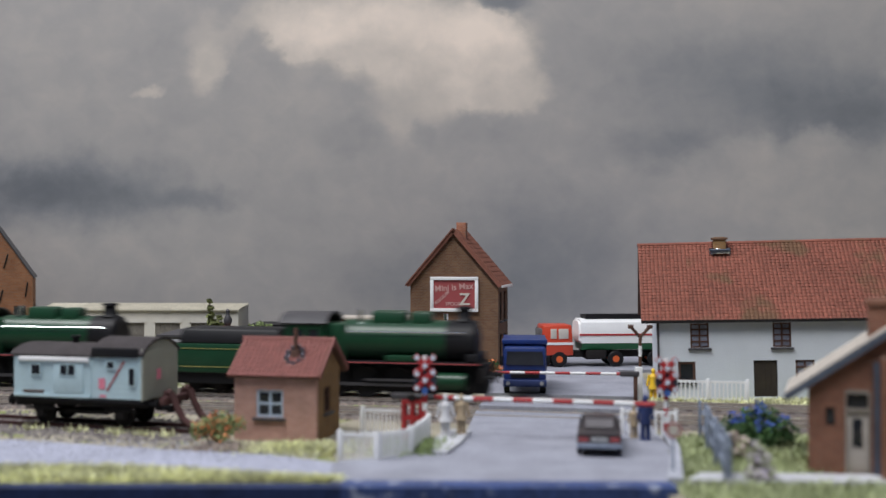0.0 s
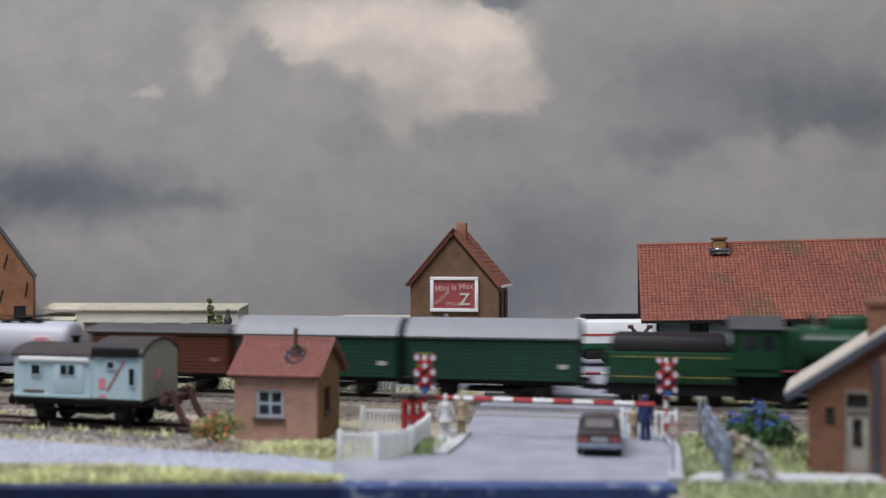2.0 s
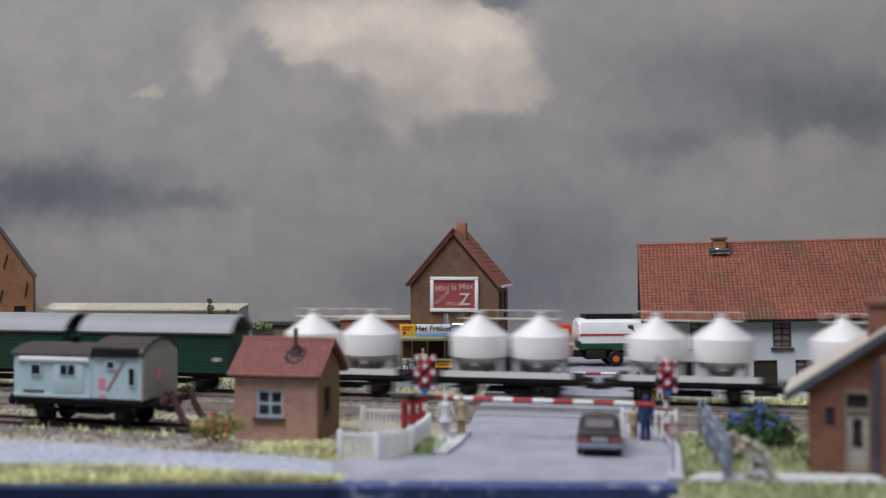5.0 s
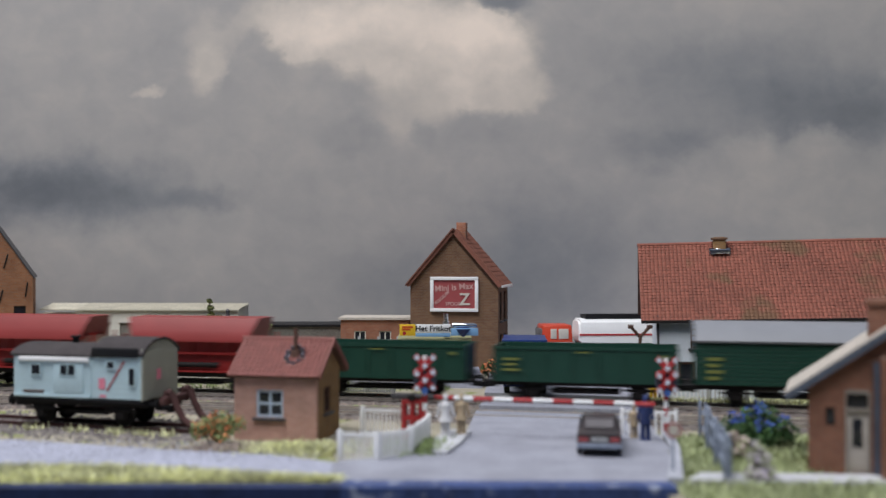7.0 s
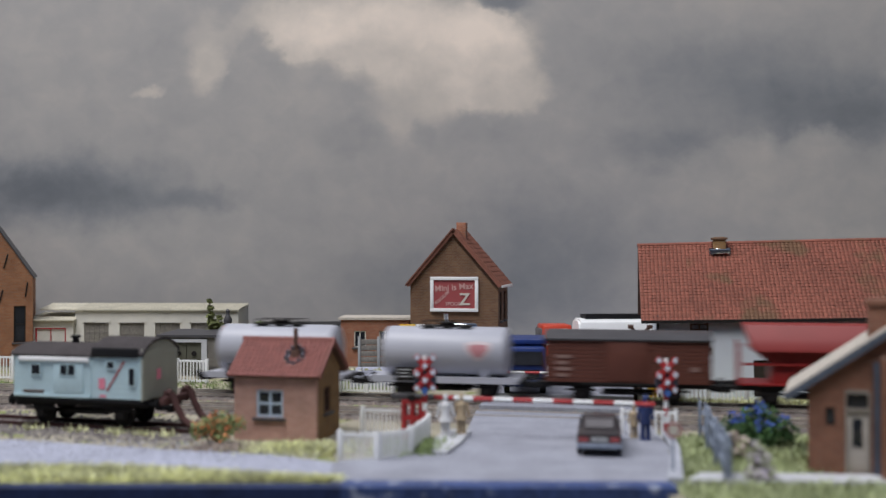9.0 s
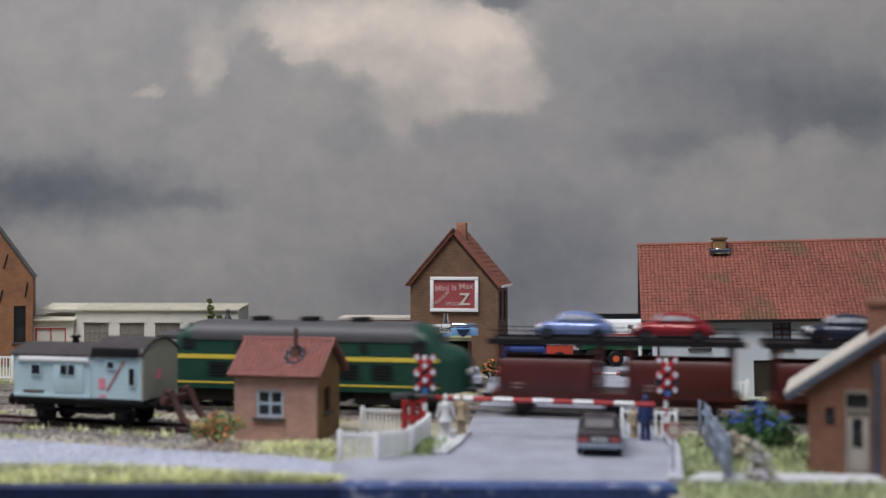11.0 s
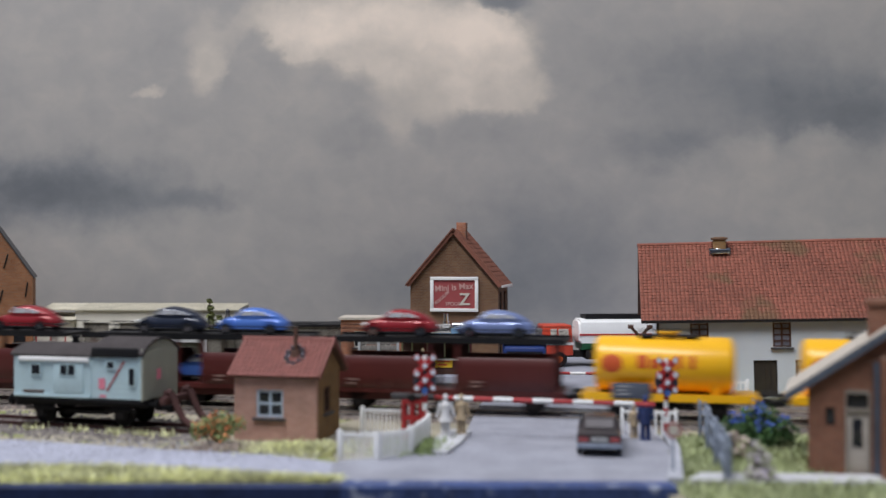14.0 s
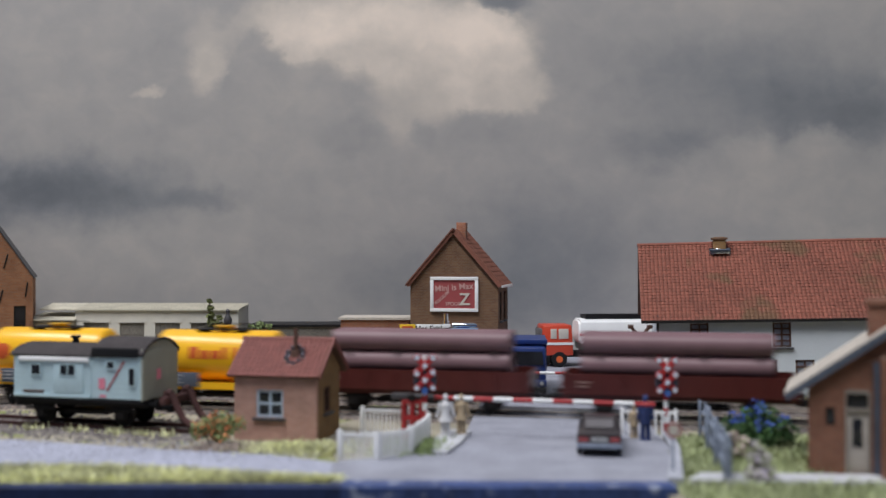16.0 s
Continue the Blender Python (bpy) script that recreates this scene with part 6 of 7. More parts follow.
def small_car(paint, label):
    """A rounded two-door saloon of the nineteen-fifties, front at +x."""
    v = thing("car", P(0, 0, 0), label, "car", "cars on the transporters")
    b = part("body", loft(shape(), [(-1.68, 0.30, 0.52), (-1.58, 0.46, 0.70), (-1.3, 0.56, 0.84), (-0.7, 0.62, 0.90), (0.2, 0.62, 0.90), (0.7, 0.58, 0.87), (1.15, 0.48, 0.79), (1.45, 0.38, 0.68), (1.62, 0.26, 0.50)], 0.26), paint, v, smooth=50)
    c = part("cabin", loft(shape(), [(-1.42, 0.24, 0.80), (-1.2, 0.42, 0.96), (-0.85, 0.52, 1.12), (-0.4, 0.56, 1.23), (0.0, 0.56, 1.26), (0.3, 0.54, 1.22), (0.55, 0.50, 1.08), (0.76, 0.45, 0.88)], 0.72), paint, v, smooth=50)
    for s in (-1, 1):
        for out in ([(-0.92, 0.90), (-0.36, 0.90), (-0.36, 1.10), (-0.62, 1.06)], [(-0.28, 0.90), (0.52, 0.90), (0.28, 1.10), (-0.28, 1.10)]):
            bm = shape()
            prism(bm, out, s * 0.55 - 0.025, s * 0.55 + 0.025, "y")
            part("side_window", bm, M["car_glass"], c, smooth=0)
        bm = shape()
        box(bm, -0.75, 0.72, s * 0.66 - 0.1, s * 0.66 + 0.1, 0.22, 0.29, 0.02)
        part("running_board", bm, M["black"], b)
    bm = shape()
    prism(bm, [(0.44, 1.13), (0.70, 0.90), (0.76, 0.92), (0.50, 1.16)], -0.42, 0.42, "y")
    part("windscreen", bm, M["car_glass"], c, smooth=0)
    for x in (-1.06, 1.08):
        for y in (-0.62, 0.62):
            bm = shape()
            prism(bm, [(x + 0.44 * math.cos(a), 0.27 + 0.42 * math.sin(a)) for a in (math.pi * i / 10 for i in range(11))], y - 0.10, y + 0.10, "y")
            bmesh.ops.bevel(bm, geom=[e for e in bm.edges if abs(e.verts[0].co.y - e.verts[1].co.y) < 0.01], offset=0.05, segments=2, affect="EDGES")
            part("wing", bm, paint, b)
            bm = shape()
            cyl(bm, (x, y * 1.13 - 0.08, 0.27), (x, y * 1.13 + 0.08, 0.27), 0.27, 16)
            w = part("wheel", bm, M["black"], v)
            bm = shape()
            cyl(bm, (x, y * 1.265 - 0.02, 0.27), (x, y * 1.265 + 0.02, 0.27), 0.15, 12)
            part("hubcap", bm, M["chrome"], w)
    for x in (-1.76, 1.70):
        bm = shape()
        box(bm, x - 0.04, x + 0.04, -0.62, 0.62, 0.32, 0.41, 0.02)
        for y in (-0.3, 0.3):
            box(bm, min(x, x * 0.9), max(x, x * 0.9), y - 0.03, y + 0.03, 0.34, 0.39)
        part("bumper", bm, M["chrome"], b)
    for y in (-0.56, 0.56):
        bm = shape()
        cyl(bm, (1.38, y, 0.57), (1.52, y, 0.55), 0.11, 12)
        part("headlight", bm, M["white"], b)
    v.scale = (1.06, 1.0, 1.05)
    return v


# ---- trains: (thing, line, place along the line, its length either side, local lift) ----
RUN_1, RUN_2 = [], []


def add_1(ob, right, left):
    RUN_1.append((ob, (right + left) / 2, 0.0, 0.0))


green_van = covered_wagon(8.5, M["wgreen"], M["wroof"], "dark green planked covered wagon with light grey roof", 3.2, 4.08, M["ymark"], False)
brown_van = covered_wagon(7.8, M["wbrown"], M["greyd"], "red-brown planked covered wagon with dark roof", 3.2, 3.56, M["faint"])
silver = tank_wagon("silver")
silo = silo_wagon()
gondola = open_wagon()
hopper = hopper_wagon()
loco, tend = steam_locomotive(), tender()
AWAY = P(0, 0, 0)


def again(ob):
    return copy_thing(ob, AWAY)


for ob, right, left in (
    (loco, 2.0, -8.4), (tend, -8.45, -14.4), (again(loco), -17.7, -28.0), (again(tend), -27.95, -33.9),
    (green_van, -35.35, -43.7), (again(green_van), -44.4, -52.8), (brown_van, -53.4, -61.1), (silver, -62.75, -69.1), (again(silver), -71.95, -78.25),
    (silo, -80.95, -87.1), (again(silo), -89.5, -95.85), (again(silo), -98.3, -104.6), (again(silo), -107.1, -113.4),
    (again(green_van), -116.05, -124.2), (again(green_van), -125.5, -133.75), (gondola, -134.75, -143.5), (again(gondola), -144.9, -153.9),
    (hopper, -155.75, -163.45), (again(hopper), -165.2, -173.1), (again(brown_van), -174.35, -182.1), (again(silver), -184.0, -190.5), (again(silver), -193.0, -199.4)):
    add_1(ob, right, left)

dies = diesel()
RUN_2.append((dies, 192.95, 0, 0))
units = [207.3, 219.25, 231.0, 243.2, 255.5]
trans = car_transporter()
cars = {k: small_car(M[k], lab) for k, lab in (("c_lblue", "silver-blue rounded model car on the upper deck"), ("c_red", "dark red rounded model car on the upper deck"),
                                                ("c_black", "blue-black rounded model car on the upper deck"), ("c_blue", "bright blue rounded model car on the upper deck"))}
used = set()
SHIFTS = ((0.5, 0.15), (0.2, 0.0), (0.3, 0.45), (0.85, 0.35), (0.05, -0.1))  # how each pair stands on its deck


def pick(k):
    if k in used:
        return again(cars[k])
    used.add(k)
    return cars[k]


for i, (u, pair) in enumerate(zip(units, (("c_lblue", "c_red"), ("c_black", "c_lblue"), ("c_blue", "c_red"), ("c_black", "c_blue"), ("c_red", "c_lblue")))):
    RUN_2.append((trans if i == 0 else again(trans), u, 0, 0))
    RUN_2.append((pick(pair[0]), u - 2.35 + SHIFTS[i][0], 3.40, 180))
    RUN_2.append((pick(pair[1]), u + 2.35 + SHIFTS[i][1], 3.40, 180))
low_car = pick("c_blue")
low_car["label"] = "bright blue rounded model car on the lower deck"
RUN_2.append((low_car, units[3] + 0.2, 1.15, 180))
ytank = tank_wagon("yellow")
for i in range(3):
    RUN_2.append((ytank if i == 0 else again(ytank), 265.5 + i * 8.88, 0, 0))
pw = pipe_wagon()
pm = pipe_load()
for i, u in enumerate((293.2, 304.7)):
    RUN_2.append((pw if i == 0 else again(pw), u, 0, 0))


def pipes_on(u):
    for y, z in ((-0.62, 2.33), (0.42, 2.33), (-0.62, 3.3), (0.42, 3.3)):
        ob = tagged(new("steel_pipe", pm), "mauve-brown primed steel pipe on a wagon", "pipe", "pipes on the wagons")
        RUN_2.append((ob, u, z, 0, y))


pipes_on(293.15), pipes_on(304.6)


# ---- siding: parked van and buffer stop ----
def parked_van():
    v = thing("parked_van", SIDING @ P(1.05, 0, 0), "pale blue guard's van with dark raised roof section", "railway wagon")
    L, W = 6.25, 1.36
    running_gear(v, L, 3.9)
    x0, x1, mid = -L / 2, L / 2, 0.75
    bm = shape()
    box(bm, x0, x1, -W, W, 1.22, 3.05, 0.03)
    box(bm, mid, x1, -W, W, 3.0, 3.15)
    b = part("body", bm, M["van"], v, smooth=0)
    n = 8
    for i in range(n):
        for a, c in ((x0 + 0.02, mid - 0.02), (mid + 0.02, x1 - 0.02)):
            bm = shape()
            z = 1.25 + i * 0.222
            box(bm, a, c, -W - 0.035, -W + 0.01, z, z + 0.217, 0.006)
            part("plank", bm, M["van"], b, smooth=0)
    bm = shape()
    box(bm, x1 - 0.02, x1 + 0.06, -W - 0.04, W + 0.04, 1.2, 3.35)
    e = part("end_wall", bm, M["van_end"], v, "olive grey planked end wall", 0)
    for i in range(9):
        bm = shape()
        box(bm, x1 + 0.06, x1 + 0.09, -W, W, 1.25 + i * 0.225, 1.468 + i * 0.225, 0.006)
        part("plank", bm, M["van_end"], e, smooth=0)
    bm = shape()
    prism(bm, arc_roof(W + 0.02, 3.05, 0.68, 0.3)[:11], x1 - 0.01, x1 + 0.062, "x")
    part("end_gable", bm, M["van_end"], e)
    bm = shape()
    prism(bm, arc_roof(W + 0.14, 3.04, 0.42, 0.09), x0 - 0.1, mid, "x")
    part("roof", bm, M["felt"], v, "dark grey curved roof")
    bm = shape()
    prism(bm, arc_roof(W + 0.14, 3.16, 0.62, 0.1), mid, x1 + 0.12, "x")
    part("raised_roof", bm, M["felt"], v, "raised dark roof section")
    bm = shape()
    box(bm, mid + 0.05, x1 - 0.1, -W - 0.18, -W - 0.05, 2.98, 3.4, 0.06)
    part("blind", bm, M["black"], v, "rolled black blind under the roof")
    bm = shape()
    box(bm, x0 + 0.3, mid - 0.1, -W - 0.16, -W - 0.036, 2.74, 2.95, 0.06)
    part("door_rail", bm, M["white"], v)
    bm = shape()
    box(bm, x0 + 0.05, mid - 0.05, -W - 0.1, -W - 0.036, 1.22, 1.36, 0.02)
    part("foot_rail", bm, M["van"], v)
    bm = shape()
    box(bm, -1.1, 0.35, -W - 0.09, -W - 0.036, 1.38, 2.7, 0.02)
    part("sliding_door", bm, M["van"], v)
    for a, c, z0, z1 in ((-2.15, -1.75, 2.2, 2.6), (-0.72, -0.42, 2.2, 2.62), (-0.34, -0.04, 2.2, 2.62), (1.55, 1.85, 2.55, 2.8), (2.58, 2.82, 1.85, 2.55)):
        bm = shape()
        box(bm, a - 0.06, c + 0.06, -W - 0.12, -W - 0.091, z0 - 0.06, z1 + 0.06)
        f = part("window", bm, M["van"], v, smooth=0)
        bm = shape()
        box(bm, a, c, -W - 0.13, -W - 0.12, z0, z1)
        part("pane", bm, M["glass"], f, smooth=0)
    bm = shape()
    box(bm, -2.6, -1.6, -W - 0.1, -W - 0.036, 1.42, 1.5)
    part("step", bm, M["under"], v, smooth=0)
    bm = shape()
    box(bm, -0.04, 0.04, -0.02, 0.0, -0.75, 0.75)
    st = part("stripe", bm, M["redsign"], v, "thin red diagonal stripe", 0)
    st.matrix_basis = P(1.9, -W - 0.04, 2.2, 0, 33, 0)
    for a, c, z0, z1 in ((1.1, 1.4, 1.65, 2.1), (1.15, 1.45, 1.3, 1.4)):
        bm = shape()
        box(bm, a, c, -W - 0.06, -W - 0.036, z0, z1)
        part("notice", bm, M["pink"], v, "small pink notice", 0)
    bm = shape()
    box(bm, x1 + 0.09, x1 + 0.11, -0.35, -0.05, 2.0, 2.45)
    part("notice", bm, M["pink"], e, "small pink notice", 0)
    bm = shape()
    cyl(bm, (-1.0, 0, 3.35), (-1.0, 0, 3.72), 0.14, 10), cyl(bm, (-1.0, 0, 3.66), (-1.0, 0, 3.76), 0.22, 10)
    part("stovepipe", bm, M["black"], v)
    bm = shape()
    box(bm, x0 - 0.02, x1 + 0.02, -W - 0.03, W + 0.03, 1.08, 1.2)
    part("floor_frame", bm, M["black"], v, smooth=0)


parked_van()


def buffer_stop():
    v = thing("buffer_stop", SIDING @ P(5.0, 0, 0), "rusty bent-rail buffer stop at the siding's end", "buffer stop")
    for y in (-0.74, 0.74):
        bm = shape()
        pts = [(-0.1, 1.30), (0.0, 1.55), (0.2, 1.5), (0.42, 1.0), (0.72, 0.45), (1.15, 0.14), (2.6, -0.06)]
        for a, b in zip(pts, pts[1:]):
            cyl(bm, (a[0], y, a[1]), (b[0], y, b[1]), 0.15, 8)
        part("bent_rail", bm, M["rust"], v)
        bm = shape()
        cyl(bm, (-0.15, y, 1.2), (0.1, y, 1.2), 0.22, 12)
        part("buffer_pad", bm, M["rust"], v)
    bm = shape()
    box(bm, -0.05, 0.2, -1.3, 1.3, 1.05, 1.35, 0.03)
    part("cross_beam", bm, M["rust"], v)


buffer_stop()


# ---- plants ----
def leaf_cloud(bm, centre, radius, n, size, rng, squash=1.0):
    for _ in range(n):
        d = Vector((rng.gauss(0, 1), rng.gauss(0, 1), rng.gauss(0, 1))).normalized() * radius * rng.uniform(0.35, 1.0)
        c = Vector(centre) + Vector((d.x, d.y, d.z * squash))
        u = Vector((rng.gauss(0, 1), rng.gauss(0, 1), rng.gauss(0, 1))).normalized()
        w = u.orthogonal().normalized()
        s = size * rng.uniform(0.6, 1.3)
        q = [bm.verts.new(c + k) for k in (u * s, w * s * 0.55, -u * s, -w * s * 0.55)]
        bm.faces.new(q)


def bush(name, m, lumps, label, leaf, flower=None, n=240, size=0.12, flowers=0.25, category="shrub", crest=0.12):
    v = thing(name, m, label, category)
    rng = random.Random(len(name) + len(lumps))
    bm, fl = shape(), shape()
    for x, y, z, r in lumps:
        leaf_cloud(bm, (x, y, z), r, int(n * r * r * 2), size, rng, 0.85)
        if flower:
            leaf_cloud(fl, (x, y - 0.08, z + r * crest), r * 1.03 * (1.0 if crest < 0.3 else 0.6), int(n * r * r * 2 * flowers), size * 1.1, rng, 0.85)
    part("leaves", bm, leaf, v, smooth=0)
    if flower:
        part("blossoms", fl, flower, v, "", 0)
    else:
        fl.free()
    bm = shape()
    for x, y, z, r in lumps:
        cyl(bm, (x * 0.3, y * 0.3, 0), (x, y, z), 0.06, 6, 0.03)
    part("stem", bm, M["under"], v)
    return v


bush("flowering_shrub", P(-9.0, 42.3, GROUND), [(-0.55, 0, 0.55, 0.5), (0.1, 0.1, 0.85, 0.55), (0.75, 0, 0.8, 0.5), (0.3, -0.2, 0.4, 0.45), (-0.2, 0, 0.8, 0.45)], "low shrub with orange-red blossom beside the hut", M["grass_d"], M["blossom"], 380, 0.08, 0.22)
bush("blue_flowering_bush", P(12.1, 41.2, GROUND), [(-0.8, 0, 0.75, 0.75), (0.1, 0.2, 1.0, 0.9), (0.9, 0, 0.7, 0.7), (0.0, -0.4, 0.6, 0.7)], "round dark green bush dotted with blue flowers", M["leaf"], M["blue_blossom"], 340, 0.11, 0.085, crest=0.5)
bush("lilac_bush", P(10.15, 34.75, GROUND), [(0, 0, 0.35, 0.42), (0.1, 0.05, 0.85, 0.36), (0.02, 0, 1.2, 0.22), (0.4, 0.1, 0.3, 0.32)], "tall grey-green bush with pale lilac blossom by the path", M["grass_l"], M["lilac"], 360, 0.10, 0.6)
bush("dry_plant", P(10.6, 38.6, GROUND), [(0, 0, 0.4, 0.28), (0.2, 0.2, 0.7, 0.28), (-0.1, 0.3, 0.95, 0.2)], "beige dried shrub along the board fence", M["grass_l"], M["beige"], 320, 0.10, 0.8)
bush("low_hedge", P(-4.3, 63.9, GROUND), [(-1.2, 0, 0.4, 0.45), (-0.4, 0, 0.42, 0.45), (0.4, 0, 0.4, 0.42)], "low yellow-green hedge at the verge", M["grass"], None, 300, 0.1)
bush("flower_bed", P(2.9, 64.5, GROUND), [(-0.3, 0, 0.6, 0.45), (0.35, 0, 0.5, 0.45), (0.1, 0, 0.95, 0.35)], "flower bed with red and orange blossoms", M["leaf"], M["blossom"], 300, 0.1, 0.4)
bush("slender_tree", P(-15.0, 70.2, 1.9), [(0, 0, 0.3, 0.5), (-0.1, 0, 0.9, 0.42), (-0.25, 0, 1.45, 0.3), (-0.3, 0, 1.95, 0.24), (-0.32, 0, 2.4, 0.18), (0.42, 0, 0.75, 0.36), (0.35, 0, 1.3, 0.2), (-0.5, 0, 0.3, 0.35), (0.8, 0, 0.3, 0.3)], "slender olive-green tree above the shed roof", M["olive_leaf"], None, 420, 0.15, category="tree")
bush("roof_greenery", P(-12.6, 73.6, 2.1), [(0, 0, 0.4, 0.35), (-0.6, 0, 0.3, 0.25), (0.6, 0, 0.3, 0.25)], "low green plants behind the sheds", M["grass_d"], None, 360, 0.1)


# ---- fences ----
def picket_fence(name, m, length, height, gap, label, material, post_every=None, pw=0.09):
    v = thing(name, m, label, "fence", "white fences" if material is M["white"] else "")
    bm = shape()
    box(bm, -pw / 2, pw / 2, -0.03, 0.03, 0.06, height, 0.01)
    me = mesh_of("picket", bm, material, 0)
    n = int(length / gap)
    for i in range(1, n):
        put("picket", me, v, P(i * length / n, 0, 0, 0, rnd.uniform(-1, 1), 0))
    for z in (0.13, height - 0.06):
        bm = shape()
        box(bm, 0, length, 0.032, 0.09, z - 0.06, z + 0.06)
        part("rail", bm, material, v, smooth=0)
    k = post_every or length
    for i in range(int(round(length / k)) + 1):
        bm = shape()
        box(bm, i * k - 0.08, i * k + 0.08, -0.06, 0.12, 0, height + 0.1, 0.02)
        part("post", bm, material, v)
    return v


def fence_from(name, x0, y0, x1, y1, height, gap, label, material=None, post_every=None, z=GROUND, pw=0.09):
    return picket_fence(name, P(x0, y0, z, 0, 0, math.degrees(math.atan2(y1 - y0, x1 - x0))), math.hypot(x1 - x0, y1 - y0), height, gap, label, material or M["white"], post_every, pw)


WF = "white picket fence beside the level crossing"
fence_from("picket_fence", -3.70, 38.3, -2.33, 38.0, 1.12, 0.13, WF, pw=0.06)
fence_from("picket_fence", -2.31, 38.0, -1.15, 39.2, 1.12, 0.13, WF, pw=0.07)
fence_from("picket_fence", -1.15, 39.2, -0.55, 42.4, 1.12, 0.15, WF, pw=0.07)
fence_from("picket_fence", -3.35, 44.3, -1.5, 43.9, 1.12, 0.16, WF, pw=0.075)
fence_from("picket_fence", -1.5, 43.9, -0.75, 43.6, 1.12, 0.16, WF, pw=0.075)
fence_from("picket_fence", 7.3, 43.6, 9.4, 43.2, 1.15, 0.24, WF)
WG = "white picket fence before the cottage"
fence_from("picket_fence", 11.6, 55.0, 15.5, 54.2, 1.08, 0.2, WG, None, 1.95, pw=0.07)
WV = "white picket fence along the verge"
fence_from("picket_fence", -28.6, 64.9, -25.9, 64.5, 1.4, 0.2, WV, None, 1.35, pw=0.07)
fence_from("picket_fence", -15.6, 62.9, -13.8, 62.5, 1.35, 0.2, WV, pw=0.07)
fence_from("picket_fence", -5.6, 58.4, -2.6, 57.75, 0.75, 0.19, WV, None, 1.5, pw=0.1)


def panel_fence():
    v = thing("concrete_panel_fence", P(-5.2, 66.4, GROUND), "grey weathered panel fence behind the verge", "fence")
    for k in range(2):
        for i in range(6):
            bm = shape()
            box(bm, k * 1.2 + 0.08, k * 1.2 + 1.14, 0, 0.1, 0.15 + i * 0.36, 0.47 + i * 0.36, 0.015)
            part("panel", bm, M["plank_g"], v)
    for k in range(3):
        bm = shape()
        box(bm, k * 1.2 - 0.08, k * 1.2 + 0.08, -0.06, 0.14, 0, 2.45, 0.02)
        part("post", bm, M["grey"], v)


panel_fence()


def weathered_fence():
    v = thing("weathered_board_fence", P(10.55, 43.2, GROUND, 0, 0, math.degrees(math.atan2(34.6 - 43.2, 9.3 - 10.55))), "grey-blue weathered board fence beside the lawn", "fence")
    ln = math.hypot(34.6 - 43.2, 9.3 - 10.55)
    bm = shape()
    box(bm, -0.13, 0.13, -0.04, 0.04, 0.05, 1.55, 0.02)
    me = mesh_of("board", bm, M["post"], 0)
    for i in range(24):
        if i in (8, 15, 19):
            continue
        put("board", me, v, P(0.2 + i * ln / 24, 0, rnd.uniform(-0.25, 0.05), 0, rnd.uniform(-5, 5), 0))
    for z in (0.45, 1.1):
        bm = shape()
        box(bm, 0, ln, -0.12, -0.045, z, z + 0.12)
        part("rail", bm, M["post"], v, smooth=0)
    for i in range(4):
        bm = shape()
        box(bm, i * ln / 3 - 0.1, i * ln / 3 + 0.1, -0.24, -0.125, 0, 1.6, 0.02)
        part("post", bm, M["post"], v)


weathered_fence()


# ---- level crossing ----
def crossing_sign(m, height):
    v = thing("crossing_sign", m, "red and white double crossbuck level crossing sign with lamps", "crossing sign", "crossing signs")
    bm = shape()
    cyl(bm, (0, 0, 0), (0, 0, height), 0.10, 10)
    p = part("post", bm, M["white"], v)
    for i in range(3):
        bm = shape()
        cyl(bm, (0, 0, 0.35 + i * 0.62), (0, 0, 0.66 + i * 0.62), 0.107, 10)
        part("red_band", bm, M["red"], p)
    for zc in (height - 0.38, height - 0.95):
        for ang in (45, -45):
            bm = shape()
            box(bm, -0.57, 0.57, -0.04, 0.04, -0.115, 0.115, 0.015)
            a = part("cross_arm", bm, M["red"], v)
            a.matrix_basis = P(0, -0.14 if ang > 0 else -0.22, zc, 0, ang, 0)
            for k in (-1, 1):
                bm = shape()
                cyl(bm, (k * 0.45, -0.06, 0), (k * 0.45, -0.04, 0), 0.108, 14)
                part("white_disc", bm, M["disc"], a)
            if ang < 0:
                bm = shape()
                cyl(bm, (0, -0.06, 0), (0, -0.04, 0), 0.108, 14)
                part("white_disc", bm, M["disc"], a)
    bm = shape()
    cyl(bm, (0, -0.10, height - 0.95), (0, -0.02, height - 0.95), 0.46, 24)
    part("backing_disc", bm, M["verge"], v, "round dark backing disc")
    bm = shape()
    cyl(bm, (0, -0.30, height - 1.38), (0, -0.16, height - 1.38), 0.13, 14)
    l = part("lamp_disc", bm, M["signblue"], v, "round blue-edged warning lamp")
    return v


crossing_sign(P(-0.72, 42.7, GROUND), 3.46)
crossing_sign(P(9.05, 43.4, GROUND), 3.28)


